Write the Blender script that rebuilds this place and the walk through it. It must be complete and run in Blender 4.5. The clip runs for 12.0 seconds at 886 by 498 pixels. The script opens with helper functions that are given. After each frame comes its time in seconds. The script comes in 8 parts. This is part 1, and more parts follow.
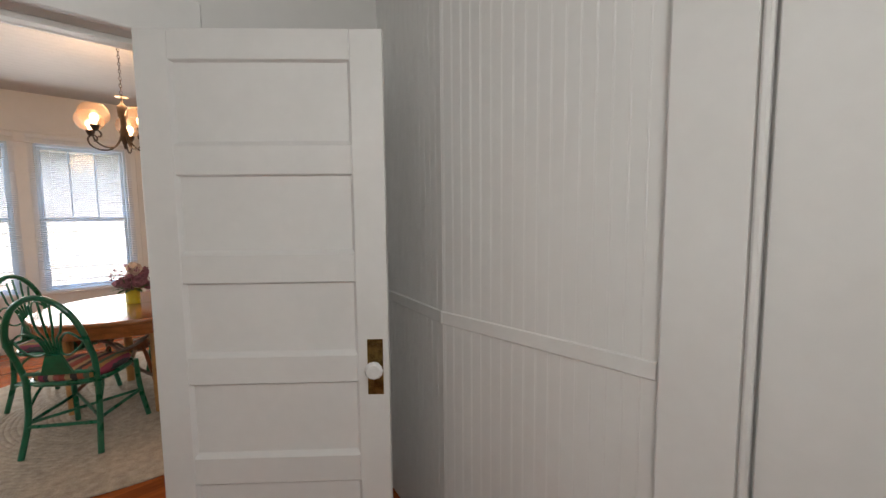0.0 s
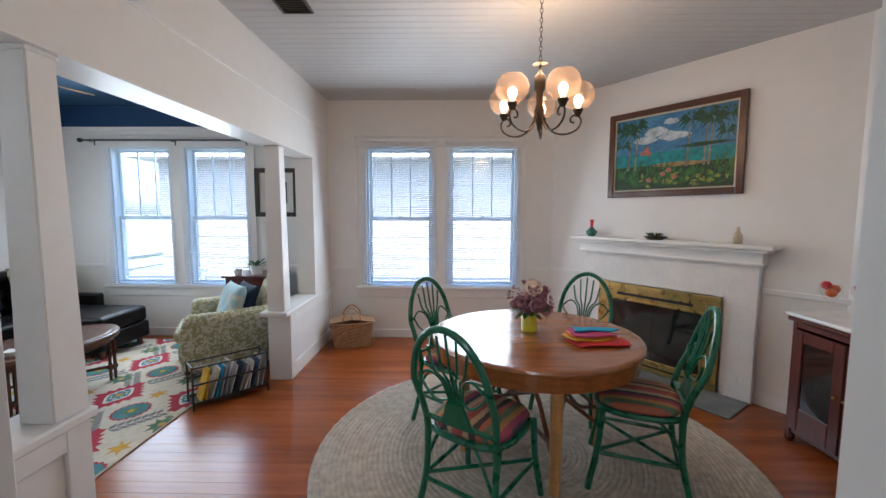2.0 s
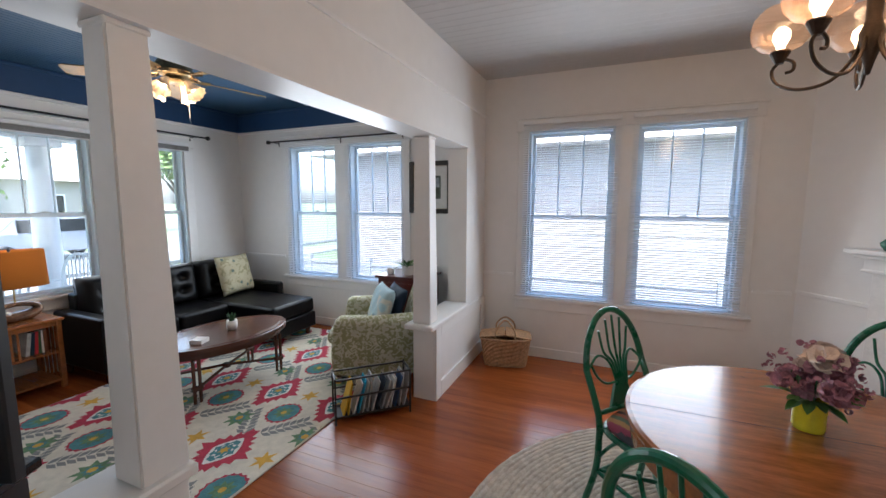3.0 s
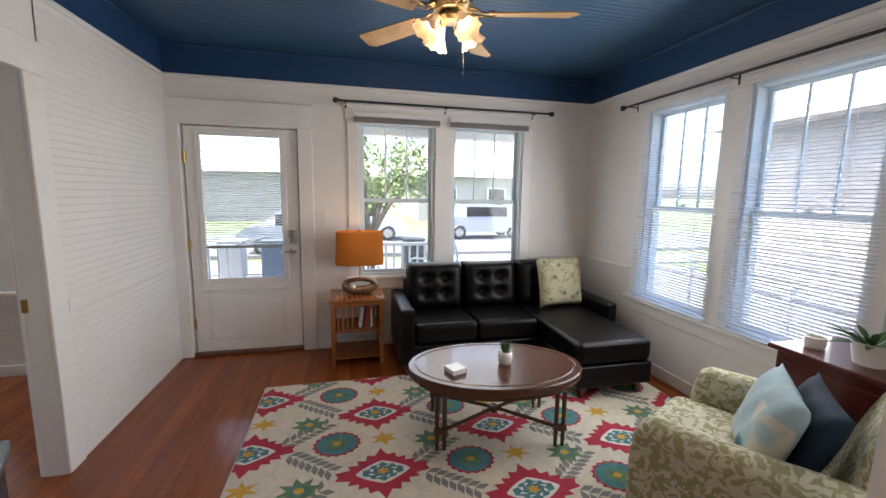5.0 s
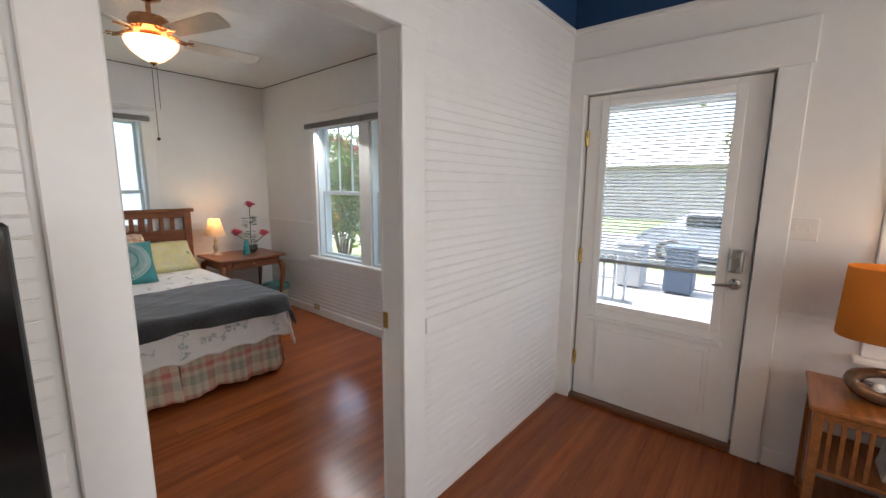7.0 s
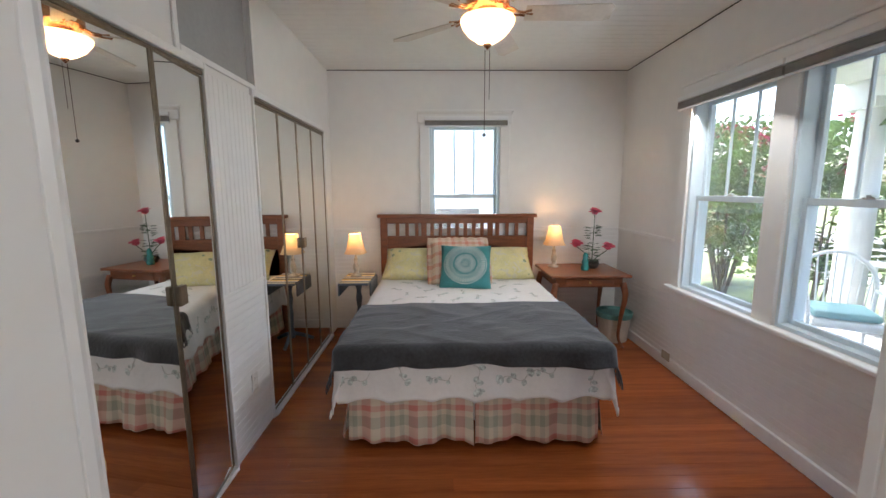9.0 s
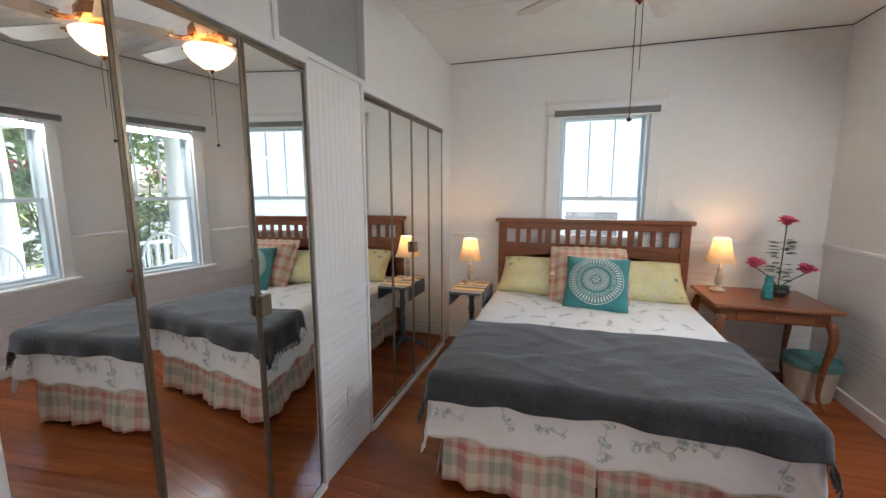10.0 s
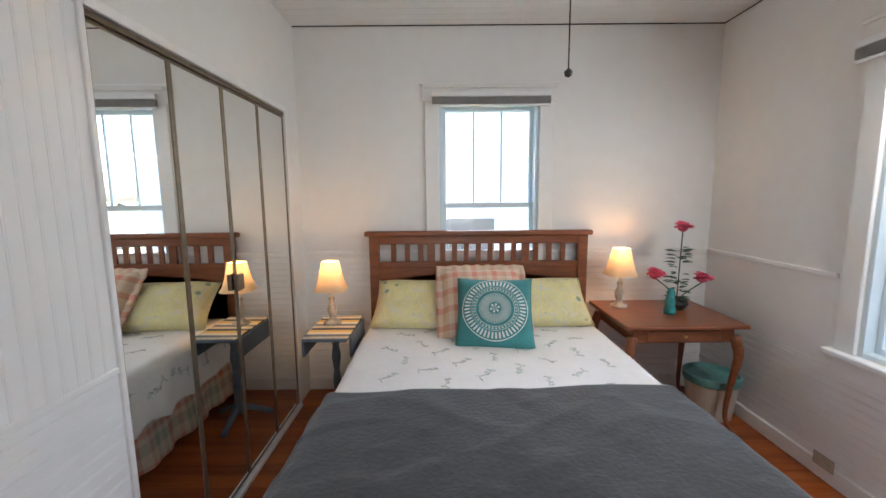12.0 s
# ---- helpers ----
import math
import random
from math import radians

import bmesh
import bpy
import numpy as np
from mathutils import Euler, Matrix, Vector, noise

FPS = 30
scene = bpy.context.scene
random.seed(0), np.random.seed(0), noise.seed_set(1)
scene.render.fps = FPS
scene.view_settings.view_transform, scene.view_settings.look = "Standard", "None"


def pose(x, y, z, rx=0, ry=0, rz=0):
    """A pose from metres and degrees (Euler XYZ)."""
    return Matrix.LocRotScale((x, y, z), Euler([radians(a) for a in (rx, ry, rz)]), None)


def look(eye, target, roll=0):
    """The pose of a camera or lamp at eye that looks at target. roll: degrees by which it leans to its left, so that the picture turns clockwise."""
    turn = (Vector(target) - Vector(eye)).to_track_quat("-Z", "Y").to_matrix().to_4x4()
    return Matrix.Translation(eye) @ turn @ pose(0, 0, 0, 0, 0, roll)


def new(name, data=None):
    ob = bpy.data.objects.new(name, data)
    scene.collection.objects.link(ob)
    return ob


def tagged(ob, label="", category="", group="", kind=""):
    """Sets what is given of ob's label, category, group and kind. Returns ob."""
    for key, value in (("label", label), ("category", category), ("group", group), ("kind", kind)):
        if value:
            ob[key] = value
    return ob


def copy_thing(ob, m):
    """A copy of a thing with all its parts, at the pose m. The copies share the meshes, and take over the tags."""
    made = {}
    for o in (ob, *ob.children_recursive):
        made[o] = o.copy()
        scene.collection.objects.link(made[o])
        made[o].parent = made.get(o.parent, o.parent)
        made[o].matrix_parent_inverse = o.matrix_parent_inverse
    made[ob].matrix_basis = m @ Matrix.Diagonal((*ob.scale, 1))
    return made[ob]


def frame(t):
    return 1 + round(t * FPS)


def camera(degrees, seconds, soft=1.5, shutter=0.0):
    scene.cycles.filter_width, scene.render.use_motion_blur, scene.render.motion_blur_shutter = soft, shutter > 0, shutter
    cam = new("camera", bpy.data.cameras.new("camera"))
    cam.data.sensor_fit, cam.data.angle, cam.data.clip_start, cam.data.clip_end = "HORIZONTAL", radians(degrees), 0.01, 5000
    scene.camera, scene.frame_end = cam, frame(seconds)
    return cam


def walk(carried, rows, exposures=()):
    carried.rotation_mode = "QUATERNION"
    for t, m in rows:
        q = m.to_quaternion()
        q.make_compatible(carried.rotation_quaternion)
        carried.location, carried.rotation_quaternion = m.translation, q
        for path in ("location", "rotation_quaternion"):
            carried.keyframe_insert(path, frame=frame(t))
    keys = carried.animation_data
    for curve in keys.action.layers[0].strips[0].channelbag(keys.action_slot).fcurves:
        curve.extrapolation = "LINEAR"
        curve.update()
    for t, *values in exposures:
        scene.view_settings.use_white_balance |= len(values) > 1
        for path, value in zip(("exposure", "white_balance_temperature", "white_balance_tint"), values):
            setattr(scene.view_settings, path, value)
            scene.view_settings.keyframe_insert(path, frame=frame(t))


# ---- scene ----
cam = camera(95.7, 12.0)
PATH = [
    (0, (0.265, -1.435, 1.437), (1.658, -0.01, 1.263), -0.6),
    (0.5, (0.297, -1.078, 1.429), (1.349, 0.616, 1.269), -0.3),
    (1, (0.247, -0.678, 1.464), (0.931, 1.195, 1.302), -0.0),
    (1.5, (0.237, -0.288, 1.474), (0.584, 1.674, 1.295), 0.0),
    (2, (0.203, 0.08, 1.482), (0.168, 2.072, 1.306), 0.2),
    (2.5, (0.084, 0.426, 1.502), (-0.343, 2.372, 1.32), 0.4),
    (3, (0.02, 0.778, 1.562), (-0.757, 2.606, 1.33), 0.1),
    (3.2, (-0.017, 0.921, 1.572), (-0.937, 2.681, 1.335), 0.1),
    (4.8, (-0.645, 2.262, 1.525), (-2.515, 2.905, 1.25), 1.0),
    (5, (-0.745, 2.238, 1.519), (-2.671, 2.699, 1.244), 0.9),
    (5.5, (-1.062, 2.222, 1.533), (-3.039, 2.222, 1.23), 1.1),
    (6, (-1.436, 2.19, 1.501), (-3.371, 1.798, 1.183), 1.0),
    (6.5, (-1.759, 2.101, 1.49), (-3.522, 1.209, 1.179), 0.3),
    (7, (-2.019, 1.89, 1.487), (-3.534, 0.622, 1.177), 0.4),
    (8.8, (-2.606, 1.132, 1.476), (-2.785, -0.839, 1.179), -0.4),
    (9, (-2.624, 1.051, 1.476), (-2.652, -0.927, 1.183), -0.2),
    (9.5, (-2.666, 0.838, 1.462), (-2.365, -1.119, 1.179), -0.2),
    (10, (-2.668, 0.654, 1.483), (-2.071, -1.232, 1.193), -0.1),
    (10.5, (-2.601, 0.444, 1.469), (-1.884, -1.401, 1.184), -0.2),
    (11, (-2.529, 0.228, 1.472), (-1.898, -1.649, 1.193), -0.2),
    (11.5, (-2.533, 0.006, 1.451), (-2.151, -1.938, 1.182), -0.4),
    (12, (-2.569, -0.197, 1.472), (-2.571, -2.18, 1.213), -0.5),
]
EXPOSURES = [(0.0, 3.6, 6400, 8), (0.5, 3.55, 6250, 8), (1.0, 3.5, 6000, 8), (1.5, 3.4, 5750, 6), (2.0, 3.5, 5300, 3), (2.8, 3.25, 5450, 5), (4.0, 3.2, 5850, 7), (5.0, 3.25, 6150, 9), (6.0, 3.35, 6350, 9), (7.0, 3.35, 6250, 10), (9.0, 3.55, 6100, 10), (12.0, 3.7, 5950, 10)]
walk(cam, [(t, look(*p)) for t, *p in PATH], EXPOSURES)

# ---------------------------------------------------------------- light
world = bpy.data.worlds.new("sky")
scene.world = world
world.use_nodes = True
wn = world.node_tree
sky = wn.nodes.new("ShaderNodeTexSky")
sky.sky_type = "NISHITA"
sky.sun_disc = False
sky.dust_density = 4.0
sky.sun_elevation, sky.sun_rotation = radians(68), radians(172)
wn.links.new(sky.outputs[0], wn.nodes["Background"].inputs[0])
wn.nodes["Background"].inputs[1].default_value = 0.13
sun = new("sun", bpy.data.lights.new("sun", "SUN"))
sun.data.energy, sun.data.angle, sun.data.color = 2.0, radians(0.5), (1, 0.95, 0.87)
sun.matrix_world = look((5, -37, 92), (0, 0, 0))
WARM = (1.0, 0.66, 0.38)
CH_W, BF_W, LF_W = 2.0, 5.8, 1.3  # watts of the hanging lamps
# Unseen area lamp added behind the camera to brighten the hall.
hall_fill = new("hall_window_light", bpy.data.lights.new("hall_window_light", "AREA"))
hall_fill.data.shape, hall_fill.data.size, hall_fill.data.size_y = "RECTANGLE", 0.9, 0.7
hall_fill.data.energy, hall_fill.data.color = 1.5, (1.0, 0.97, 0.93)
hall_fill.matrix_world = look((-0.1, -2.34, 2.2), (0.3, 0.0, 1.1))


def lamp(name, loc, watts, color, size=0.04):
    ob = new(name, bpy.data.lights.new(name, "POINT"))
    ob.data.energy, ob.data.color, ob.data.shadow_soft_size = watts, color, size
    ob.location = loc
    return ob


def window_light(at, towards, w, h, watts):
    """Daylight entering by a window, an area lamp in its opening."""
    ob = new("window_light", bpy.data.lights.new("window_light", "AREA"))
    ob.data.shape, ob.data.size, ob.data.size_y = "RECTANGLE", w, h
    ob.data.energy, ob.data.color = watts, (1.0, 0.955, 0.90)
    ob.matrix_world = look(at, towards)


window_light((0.10, 4.59, 1.45), (0.10, 2.0, 1.05), 1.6, 1.4, 2.9)
window_light((-2.98, 4.59, 1.45), (-2.98, 2.0, 1.05), 1.5, 1.4, 3.2)
window_light((-4.50, 3.17, 1.45), (-2.0, 3.17, 1.15), 1.5, 1.3, 1.5)
window_light((-4.40, -1.22, 2.02), (-2.9, -1.5, 0.6), 1.6, 0.05, 1.7)


# ---------------------------------------------------------------- materials
def mat(name, color, rough=0.5, metal=0.0, var=0.08, scale=6.0, bump=0.0, bscale=40.0, spec=0.5, stretch=None, second=None, coat=0.0, sheen=0.0):
    """Surface with variation at two scales and fine relief."""
    m = bpy.data.materials.new(name)
    m.use_nodes = True
    nt = m.node_tree
    b = nt.nodes["Principled BSDF"]
    b.inputs["Roughness"].default_value = rough
    b.inputs["Metallic"].default_value = metal
    b.inputs["Specular IOR Level"].default_value = spec
    b.inputs["Coat Weight"].default_value = coat
    b.inputs["Sheen Weight"].default_value = sheen
    tc = nt.nodes.new("ShaderNodeTexCoord")
    mp = nt.nodes.new("ShaderNodeMapping")
    nt.links.new(tc.outputs["Object"], mp.inputs[0])
    if stretch:
        mp.inputs["Scale"].default_value = stretch
    n1 = nt.nodes.new("ShaderNodeTexNoise")
    n1.inputs["Scale"].default_value, n1.inputs["Detail"].default_value = scale, 6
    n2 = nt.nodes.new("ShaderNodeTexNoise")
    n2.inputs["Scale"].default_value, n2.inputs["Detail"].default_value = scale * 7, 4
    nt.links.new(mp.outputs[0], n1.inputs["Vector"])
    nt.links.new(mp.outputs[0], n2.inputs["Vector"])
    add = nt.nodes.new("ShaderNodeMath")
    add.operation = "MULTIPLY_ADD"
    add.inputs[1].default_value, add.inputs[2].default_value = 0.4, 0.0
    nt.links.new(n2.outputs["Fac"], add.inputs[0])
    s = nt.nodes.new("ShaderNodeMath")
    s.operation = "MULTIPLY_ADD"
    s.inputs[1].default_value = 0.6
    nt.links.new(n1.outputs["Fac"], s.inputs[0])
    nt.links.new(add.outputs[0], s.inputs[2])
    ramp = nt.nodes.new("ShaderNodeValToRGB")
    lo = second or tuple(c * (1 - 2.2 * var) for c in color)
    hi = color if second else tuple(min(1, c * (1 + 1.2 * var)) for c in color)
    ramp.color_ramp.elements[0].position, ramp.color_ramp.elements[1].position = 0.3, 0.68
    ramp.color_ramp.elements[0].color = (*lo, 1)
    ramp.color_ramp.elements[1].color = (*hi, 1)
    nt.links.new(s.outputs[0], ramp.inputs[0])
    nt.links.new(ramp.outputs[0], b.inputs["Base Color"])
    rr = nt.nodes.new("ShaderNodeMapRange")
    rr.inputs["To Min"].default_value, rr.inputs["To Max"].default_value = max(0.02, rough * 0.85), min(1, rough * 1.15)
    nt.links.new(n1.outputs["Fac"], rr.inputs[0])
    nt.links.new(rr.outputs[0], b.inputs["Roughness"])
    if bump:
        n3 = nt.nodes.new("ShaderNodeTexNoise")
        n3.inputs["Scale"].default_value, n3.inputs["Detail"].default_value = bscale, 5
        nt.links.new(mp.outputs[0], n3.inputs["Vector"])
        bp = nt.nodes.new("ShaderNodeBump")
        bp.inputs["Strength"].default_value, bp.inputs["Distance"].default_value = bump, 0.004
        nt.links.new(n3.outputs["Fac"], bp.inputs["Height"])
        nt.links.new(bp.outputs[0], b.inputs["Normal"])
    return m


def glow(name, color, strength):
    m = bpy.data.materials.new(name)
    m.use_nodes = True
    b = m.node_tree.nodes["Principled BSDF"]
    b.inputs["Base Color"].default_value = (*color, 1)
    b.inputs["Emission Color"].default_value = (*color, 1)
    b.inputs["Emission Strength"].default_value = strength
    return m


def clear(name, tint=(1, 1, 1), gloss=1.0, rough=0.0, veil=0.0):
    """Thin glass: lets light through, mirrors it by Fresnel; a milky mix imitates glare haze."""
    m = bpy.data.materials.new(name)
    m.use_nodes = True
    nt = m.node_tree
    nt.nodes.remove(nt.nodes["Principled BSDF"])
    tr, gl = nt.nodes.new("ShaderNodeBsdfTransparent"), nt.nodes.new("ShaderNodeBsdfGlossy")
    tr.inputs[0].default_value = (*tint, 1)
    gl.inputs["Roughness"].default_value = rough
    fr, mx = nt.nodes.new("ShaderNodeLayerWeight"), nt.nodes.new("ShaderNodeMixShader")
    fr.inputs[0].default_value = 0.15
    k = nt.nodes.new("ShaderNodeMath")
    k.operation = "MULTIPLY_ADD"
    k.inputs[1].default_value, k.inputs[2].default_value = 0.35, 0.03
    nt.links.new(fr.outputs["Facing"], k.inputs[0])
    nt.links.new(k.outputs[0], mx.inputs[0])
    nt.links.new(tr.outputs[0], mx.inputs[1])
    nt.links.new(gl.outputs[0], mx.inputs[2])
    veil_node, m3 = nt.nodes.new("ShaderNodeBsdfTranslucent"), nt.nodes.new("ShaderNodeMixShader")
    m3.inputs[0].default_value = veil
    nt.links.new(mx.outputs[0], m3.inputs[1])
    nt.links.new(veil_node.outputs[0], m3.inputs[2])
    nt.links.new(m3.outputs[0], nt.nodes["Material Output"].inputs[0])
    return m


WALL = mat("wall paint", (0.80, 0.79, 0.77), 0.55, var=0.02, scale=1.5, bump=0.12, bscale=60)
TRIM = mat("trim paint", (0.82, 0.815, 0.80), 0.35, var=0.02, scale=3, bump=0.08, bscale=30)
BEAD = mat("beadboard paint", (0.81, 0.805, 0.79), 0.38, var=0.02, scale=2, bump=0.06, bscale=30)
BLUE = mat("navy paint", (0.022, 0.062, 0.16), 0.4, var=0.06, scale=2, bump=0.08, bscale=30)
BLUEC = mat("blue ceiling paint", (0.03, 0.085, 0.17), 0.4, var=0.06, scale=2, bump=0.08, bscale=30)
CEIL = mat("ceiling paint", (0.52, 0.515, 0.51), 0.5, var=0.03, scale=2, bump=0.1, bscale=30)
BCEIL = mat("bedroom ceiling paint", (0.78, 0.79, 0.78), 0.5, var=0.03, scale=2, bump=0.1, bscale=30)
DARK = mat("dark gap", (0.03, 0.028, 0.025), 0.8)
BLACK = mat("black metal", (0.018, 0.017, 0.017), 0.45, var=0.1, spec=0.5)
BRASS = mat("brass", (0.62, 0.45, 0.16), 0.28, metal=1, var=0.12, scale=14)
CHROME = mat("brushed nickel", (0.55, 0.54, 0.52), 0.28, metal=1, var=0.05)
# The milky share stands in for outdoor glare veiling the view.
GLASS = clear("hazed window glass", veil=0.05)
# White vinyl with the sky's blue cast put into its colour.
VINYL_SKYLIT = mat("white vinyl", (0.68, 0.77, 0.82), 0.4, var=0.02)
BLINDW = mat("blind white", (0.82, 0.83, 0.84), 0.5, var=0.02)


def slat_vinyl():
    """Thin white vinyl that lets some daylight through."""
    m = mat("thin blind vinyl", (0.80, 0.81, 0.83), 0.5, var=0.02)
    nt = m.node_tree
    tl, mx = nt.nodes.new("ShaderNodeBsdfTranslucent"), nt.nodes.new("ShaderNodeMixShader")
    tl.inputs[0].default_value = (0.80, 0.82, 0.86, 1)
    mx.inputs[0].default_value = 0.45
    nt.links.new(nt.nodes["Principled BSDF"].outputs[0], mx.inputs[1])
    nt.links.new(tl.outputs[0], mx.inputs[2])
    nt.links.new(mx.outputs[0], nt.nodes["Material Output"].inputs[0])
    return m


SLATV = slat_vinyl()
GREYP = mat("grey panel", (0.36, 0.36, 0.355), 0.6, var=0.05)


def floor_wood():
    m = mat("varnished pine floor", (0.36, 0.098, 0.022), 0.2, var=0.2, scale=3.0, bump=0.05, bscale=25, stretch=(0.35, 7, 7), second=(0.19, 0.042, 0.009), spec=0.42)
    nt = m.node_tree
    b = nt.nodes["Principled BSDF"]
    oi, hs = nt.nodes.new("ShaderNodeObjectInfo"), nt.nodes.new("ShaderNodeHueSaturation")
    mr = nt.nodes.new("ShaderNodeMapRange")
    mr.inputs["To Min"].default_value, mr.inputs["To Max"].default_value = 0.78, 1.12
    nt.links.new(oi.outputs["Random"], mr.inputs[0])
    nt.links.new(mr.outputs[0], hs.inputs["Value"])
    src = b.inputs["Base Color"].links[0].from_socket
    nt.links.new(src, hs.inputs["Color"])
    nt.links.new(hs.outputs[0], b.inputs["Base Color"])
    return m


FLOORW = floor_wood()


# ---------------------------------------------------------------- mesh helpers
def put(name, bm, material, parent=None, label="", smooth=False):
    me = bpy.data.meshes.new(name)
    bmesh.ops.recalc_face_normals(bm, faces=bm.faces)
    bm.to_mesh(me)
    bm.free()
    if smooth:
        for p in me.polygons:
            p.use_smooth = True
    for m in (material if isinstance(material, (list, tuple)) else [material]):
        me.materials.append(m)
    ob = new(name, me)
    if parent:
        ob.parent = parent
    if label:
        ob["label"] = label
    return ob


def part(name, bm, material, parent, label="", smooth=False):
    return put(name, bm, material, parent, label, smooth)


def thing(name, m, label, category, group="", kind=""):
    ob = new(name)
    ob.empty_display_size = 0.1
    ob.matrix_world = m
    return tagged(ob, label, category, group, kind)


def box(bm, x0, y0, z0, x1, y1, z1, bevel=0.0, seg=1, m=None):
    x0, x1, y0, y1, z0, z1 = min(x0, x1), max(x0, x1), min(y0, y1), max(y0, y1), min(z0, z1), max(z0, z1)
    v = [bm.verts.new((x, y, z)) for z in (z0, z1) for y in (y0, y1) for x in (x0, x1)]
    fs = [bm.faces.new([v[i] for i in q]) for q in ((0, 2, 3, 1), (4, 5, 7, 6), (0, 1, 5, 4), (2, 6, 7, 3), (0, 4, 6, 2), (1, 3, 7, 5))]
    out = v
    if bevel:
        es = list({e for f in fs for e in f.edges})
        r = bmesh.ops.bevel(bm, geom=es, offset=bevel, segments=seg, affect="EDGES", profile=0.5)
        out = list({w for f in r["faces"] for w in f.verts} | {w for w in v if w.is_valid})
    if m is not None:
        bmesh.ops.transform(bm, matrix=m, verts=[w for w in out if w.is_valid])
    return out


def boxes(*bs, bevel=0.0, seg=1):
    bm = bmesh.new()
    for b in bs:
        box(bm, *b, bevel=bevel, seg=seg)
    return bm


def tube(bm, pts, r, n=8, closed=False, cap=True):
    """A round rod along points; r may be a list."""
    pts = [Vector(p) for p in pts]
    k = len(pts)
    rs = r if isinstance(r, (list, tuple)) else [r] * k
    rings, prev = [], None
    for i, p in enumerate(pts):
        a = pts[(i - 1) % k] if (closed or i > 0) else p
        b = pts[(i + 1) % k] if (closed or i < k - 1) else p
        d = (b - a).normalized()
        if prev is None:
            u = d.orthogonal().normalized()
        else:
            u = (prev - d * prev.dot(d))
            u = u.normalized() if u.length > 1e-6 else d.orthogonal().normalized()
        prev = u
        w = d.cross(u)
        rings.append([bm.verts.new(p + (u * math.cos(2 * math.pi * j / n) + w * math.sin(2 * math.pi * j / n)) * rs[i]) for j in range(n)])
    for i in range(k if closed else k - 1):
        A, B = rings[i], rings[(i + 1) % k]
        for j in range(n):
            bm.faces.new((A[j], A[(j + 1) % n], B[(j + 1) % n], B[j]))
    if cap and not closed:
        bm.faces.new(rings[0][::-1])
        bm.faces.new(rings[-1])
    return bm


def rod(pts, r, n=8, **k):
    return tube(bmesh.new(), pts, r, n, **k)


def lathe(bm, prof, n=20, c=(0, 0, 0), sx=1.0, sy=1.0):
    """Turns (radius, height) pairs about the z axis through c."""
    rings = []
    for r, z in prof:
        rings.append([bm.verts.new((c[0] + sx * r * math.cos(2 * math.pi * j / n), c[1] + sy * r * math.sin(2 * math.pi * j / n), c[2] + z)) for j in range(n)])
    for A, B in zip(rings, rings[1:]):
        for j in range(n):
            bm.faces.new((A[j], A[(j + 1) % n], B[(j + 1) % n], B[j]))
    if prof[0][0] > 1e-5:
        bm.faces.new(rings[0][::-1])
    if prof[-1][0] > 1e-5:
        bm.faces.new(rings[-1])
    bmesh.ops.remove_doubles(bm, verts=[v for R in (rings[0], rings[-1]) for v in R], dist=1e-5)
    return bm


def turned(prof, n=20, **k):
    return lathe(bmesh.new(), prof, n, **k)


def soft_box(x0, y0, z0, x1, y1, z1, r, seg=3):
    bm = bmesh.new()
    box(bm, x0, y0, z0, x1, y1, z1, bevel=r, seg=seg)
    return bm


def surface(fn, nu, nv, thick=0.0):
    """A sheet fn(u, v) with u, v from 0 to 1; with a thickness it is closed."""
    bm = bmesh.new()
    g = [[bm.verts.new(fn(i / nu, j / nv)) for j in range(nv + 1)] for i in range(nu + 1)]
    for i in range(nu):
        for j in range(nv):
            bm.faces.new((g[i][j], g[i + 1][j], g[i + 1][j + 1], g[i][j + 1]))
    if thick:
        bmesh.ops.recalc_face_normals(bm, faces=bm.faces)
        bmesh.ops.solidify(bm, geom=list(bm.faces), thickness=thick)
    return bm


def sheet(fn, nu, nv, thick):
    """A cloth fn(u, v) of even thickness about its middle layer."""
    mid = [[Vector(fn(i / nu, j / nv)) for j in range(nv + 1)] for i in range(nu + 1)]
    bm, layers = bmesh.new(), []
    nrm = [[None] * (nv + 1) for _ in range(nu + 1)]
    for i in range(nu + 1):
        for j in range(nv + 1):
            a = mid[min(i + 1, nu)][j] - mid[max(i - 1, 0)][j]
            b = mid[i][min(j + 1, nv)] - mid[i][max(j - 1, 0)]
            n = a.cross(b)
            nrm[i][j] = n.normalized() if n.length > 1e-9 else Vector((0, 0, 1))
    for k in (0.5, -0.5):
        layers.append([[bm.verts.new(mid[i][j] + nrm[i][j] * thick * k) for j in range(nv + 1)] for i in range(nu + 1)])
    A, B = layers
    for i in range(nu):
        for j in range(nv):
            bm.faces.new((A[i][j], A[i + 1][j], A[i + 1][j + 1], A[i][j + 1]))
            bm.faces.new((B[i][j], B[i][j + 1], B[i + 1][j + 1], B[i + 1][j]))
    for i in range(nu):
        for j in (0, nv):
            bm.faces.new((A[i][j], A[i + 1][j], B[i + 1][j], B[i][j]))
    for j in range(nv):
        for i in (0, nu):
            bm.faces.new((A[i][j], A[i][j + 1], B[i][j + 1], B[i][j]))
    return bm


def spline(pts, n=6):
    """Catmull-Rom points through pts."""
    P = [Vector(p) for p in pts]
    P = [P[0] * 2 - P[1]] + P + [P[-1] * 2 - P[-2]]
    out = []
    for i in range(1, len(P) - 2):
        a, b, c, d = P[i - 1:i + 3]
        for k in range(n):
            t = k / n
            out.append(0.5 * ((2 * b) + (c - a) * t + (2 * a - 5 * b + 4 * c - d) * t * t + (3 * b - a - 3 * c + d) * t ** 3))
    out.append(P[-2])
    return out


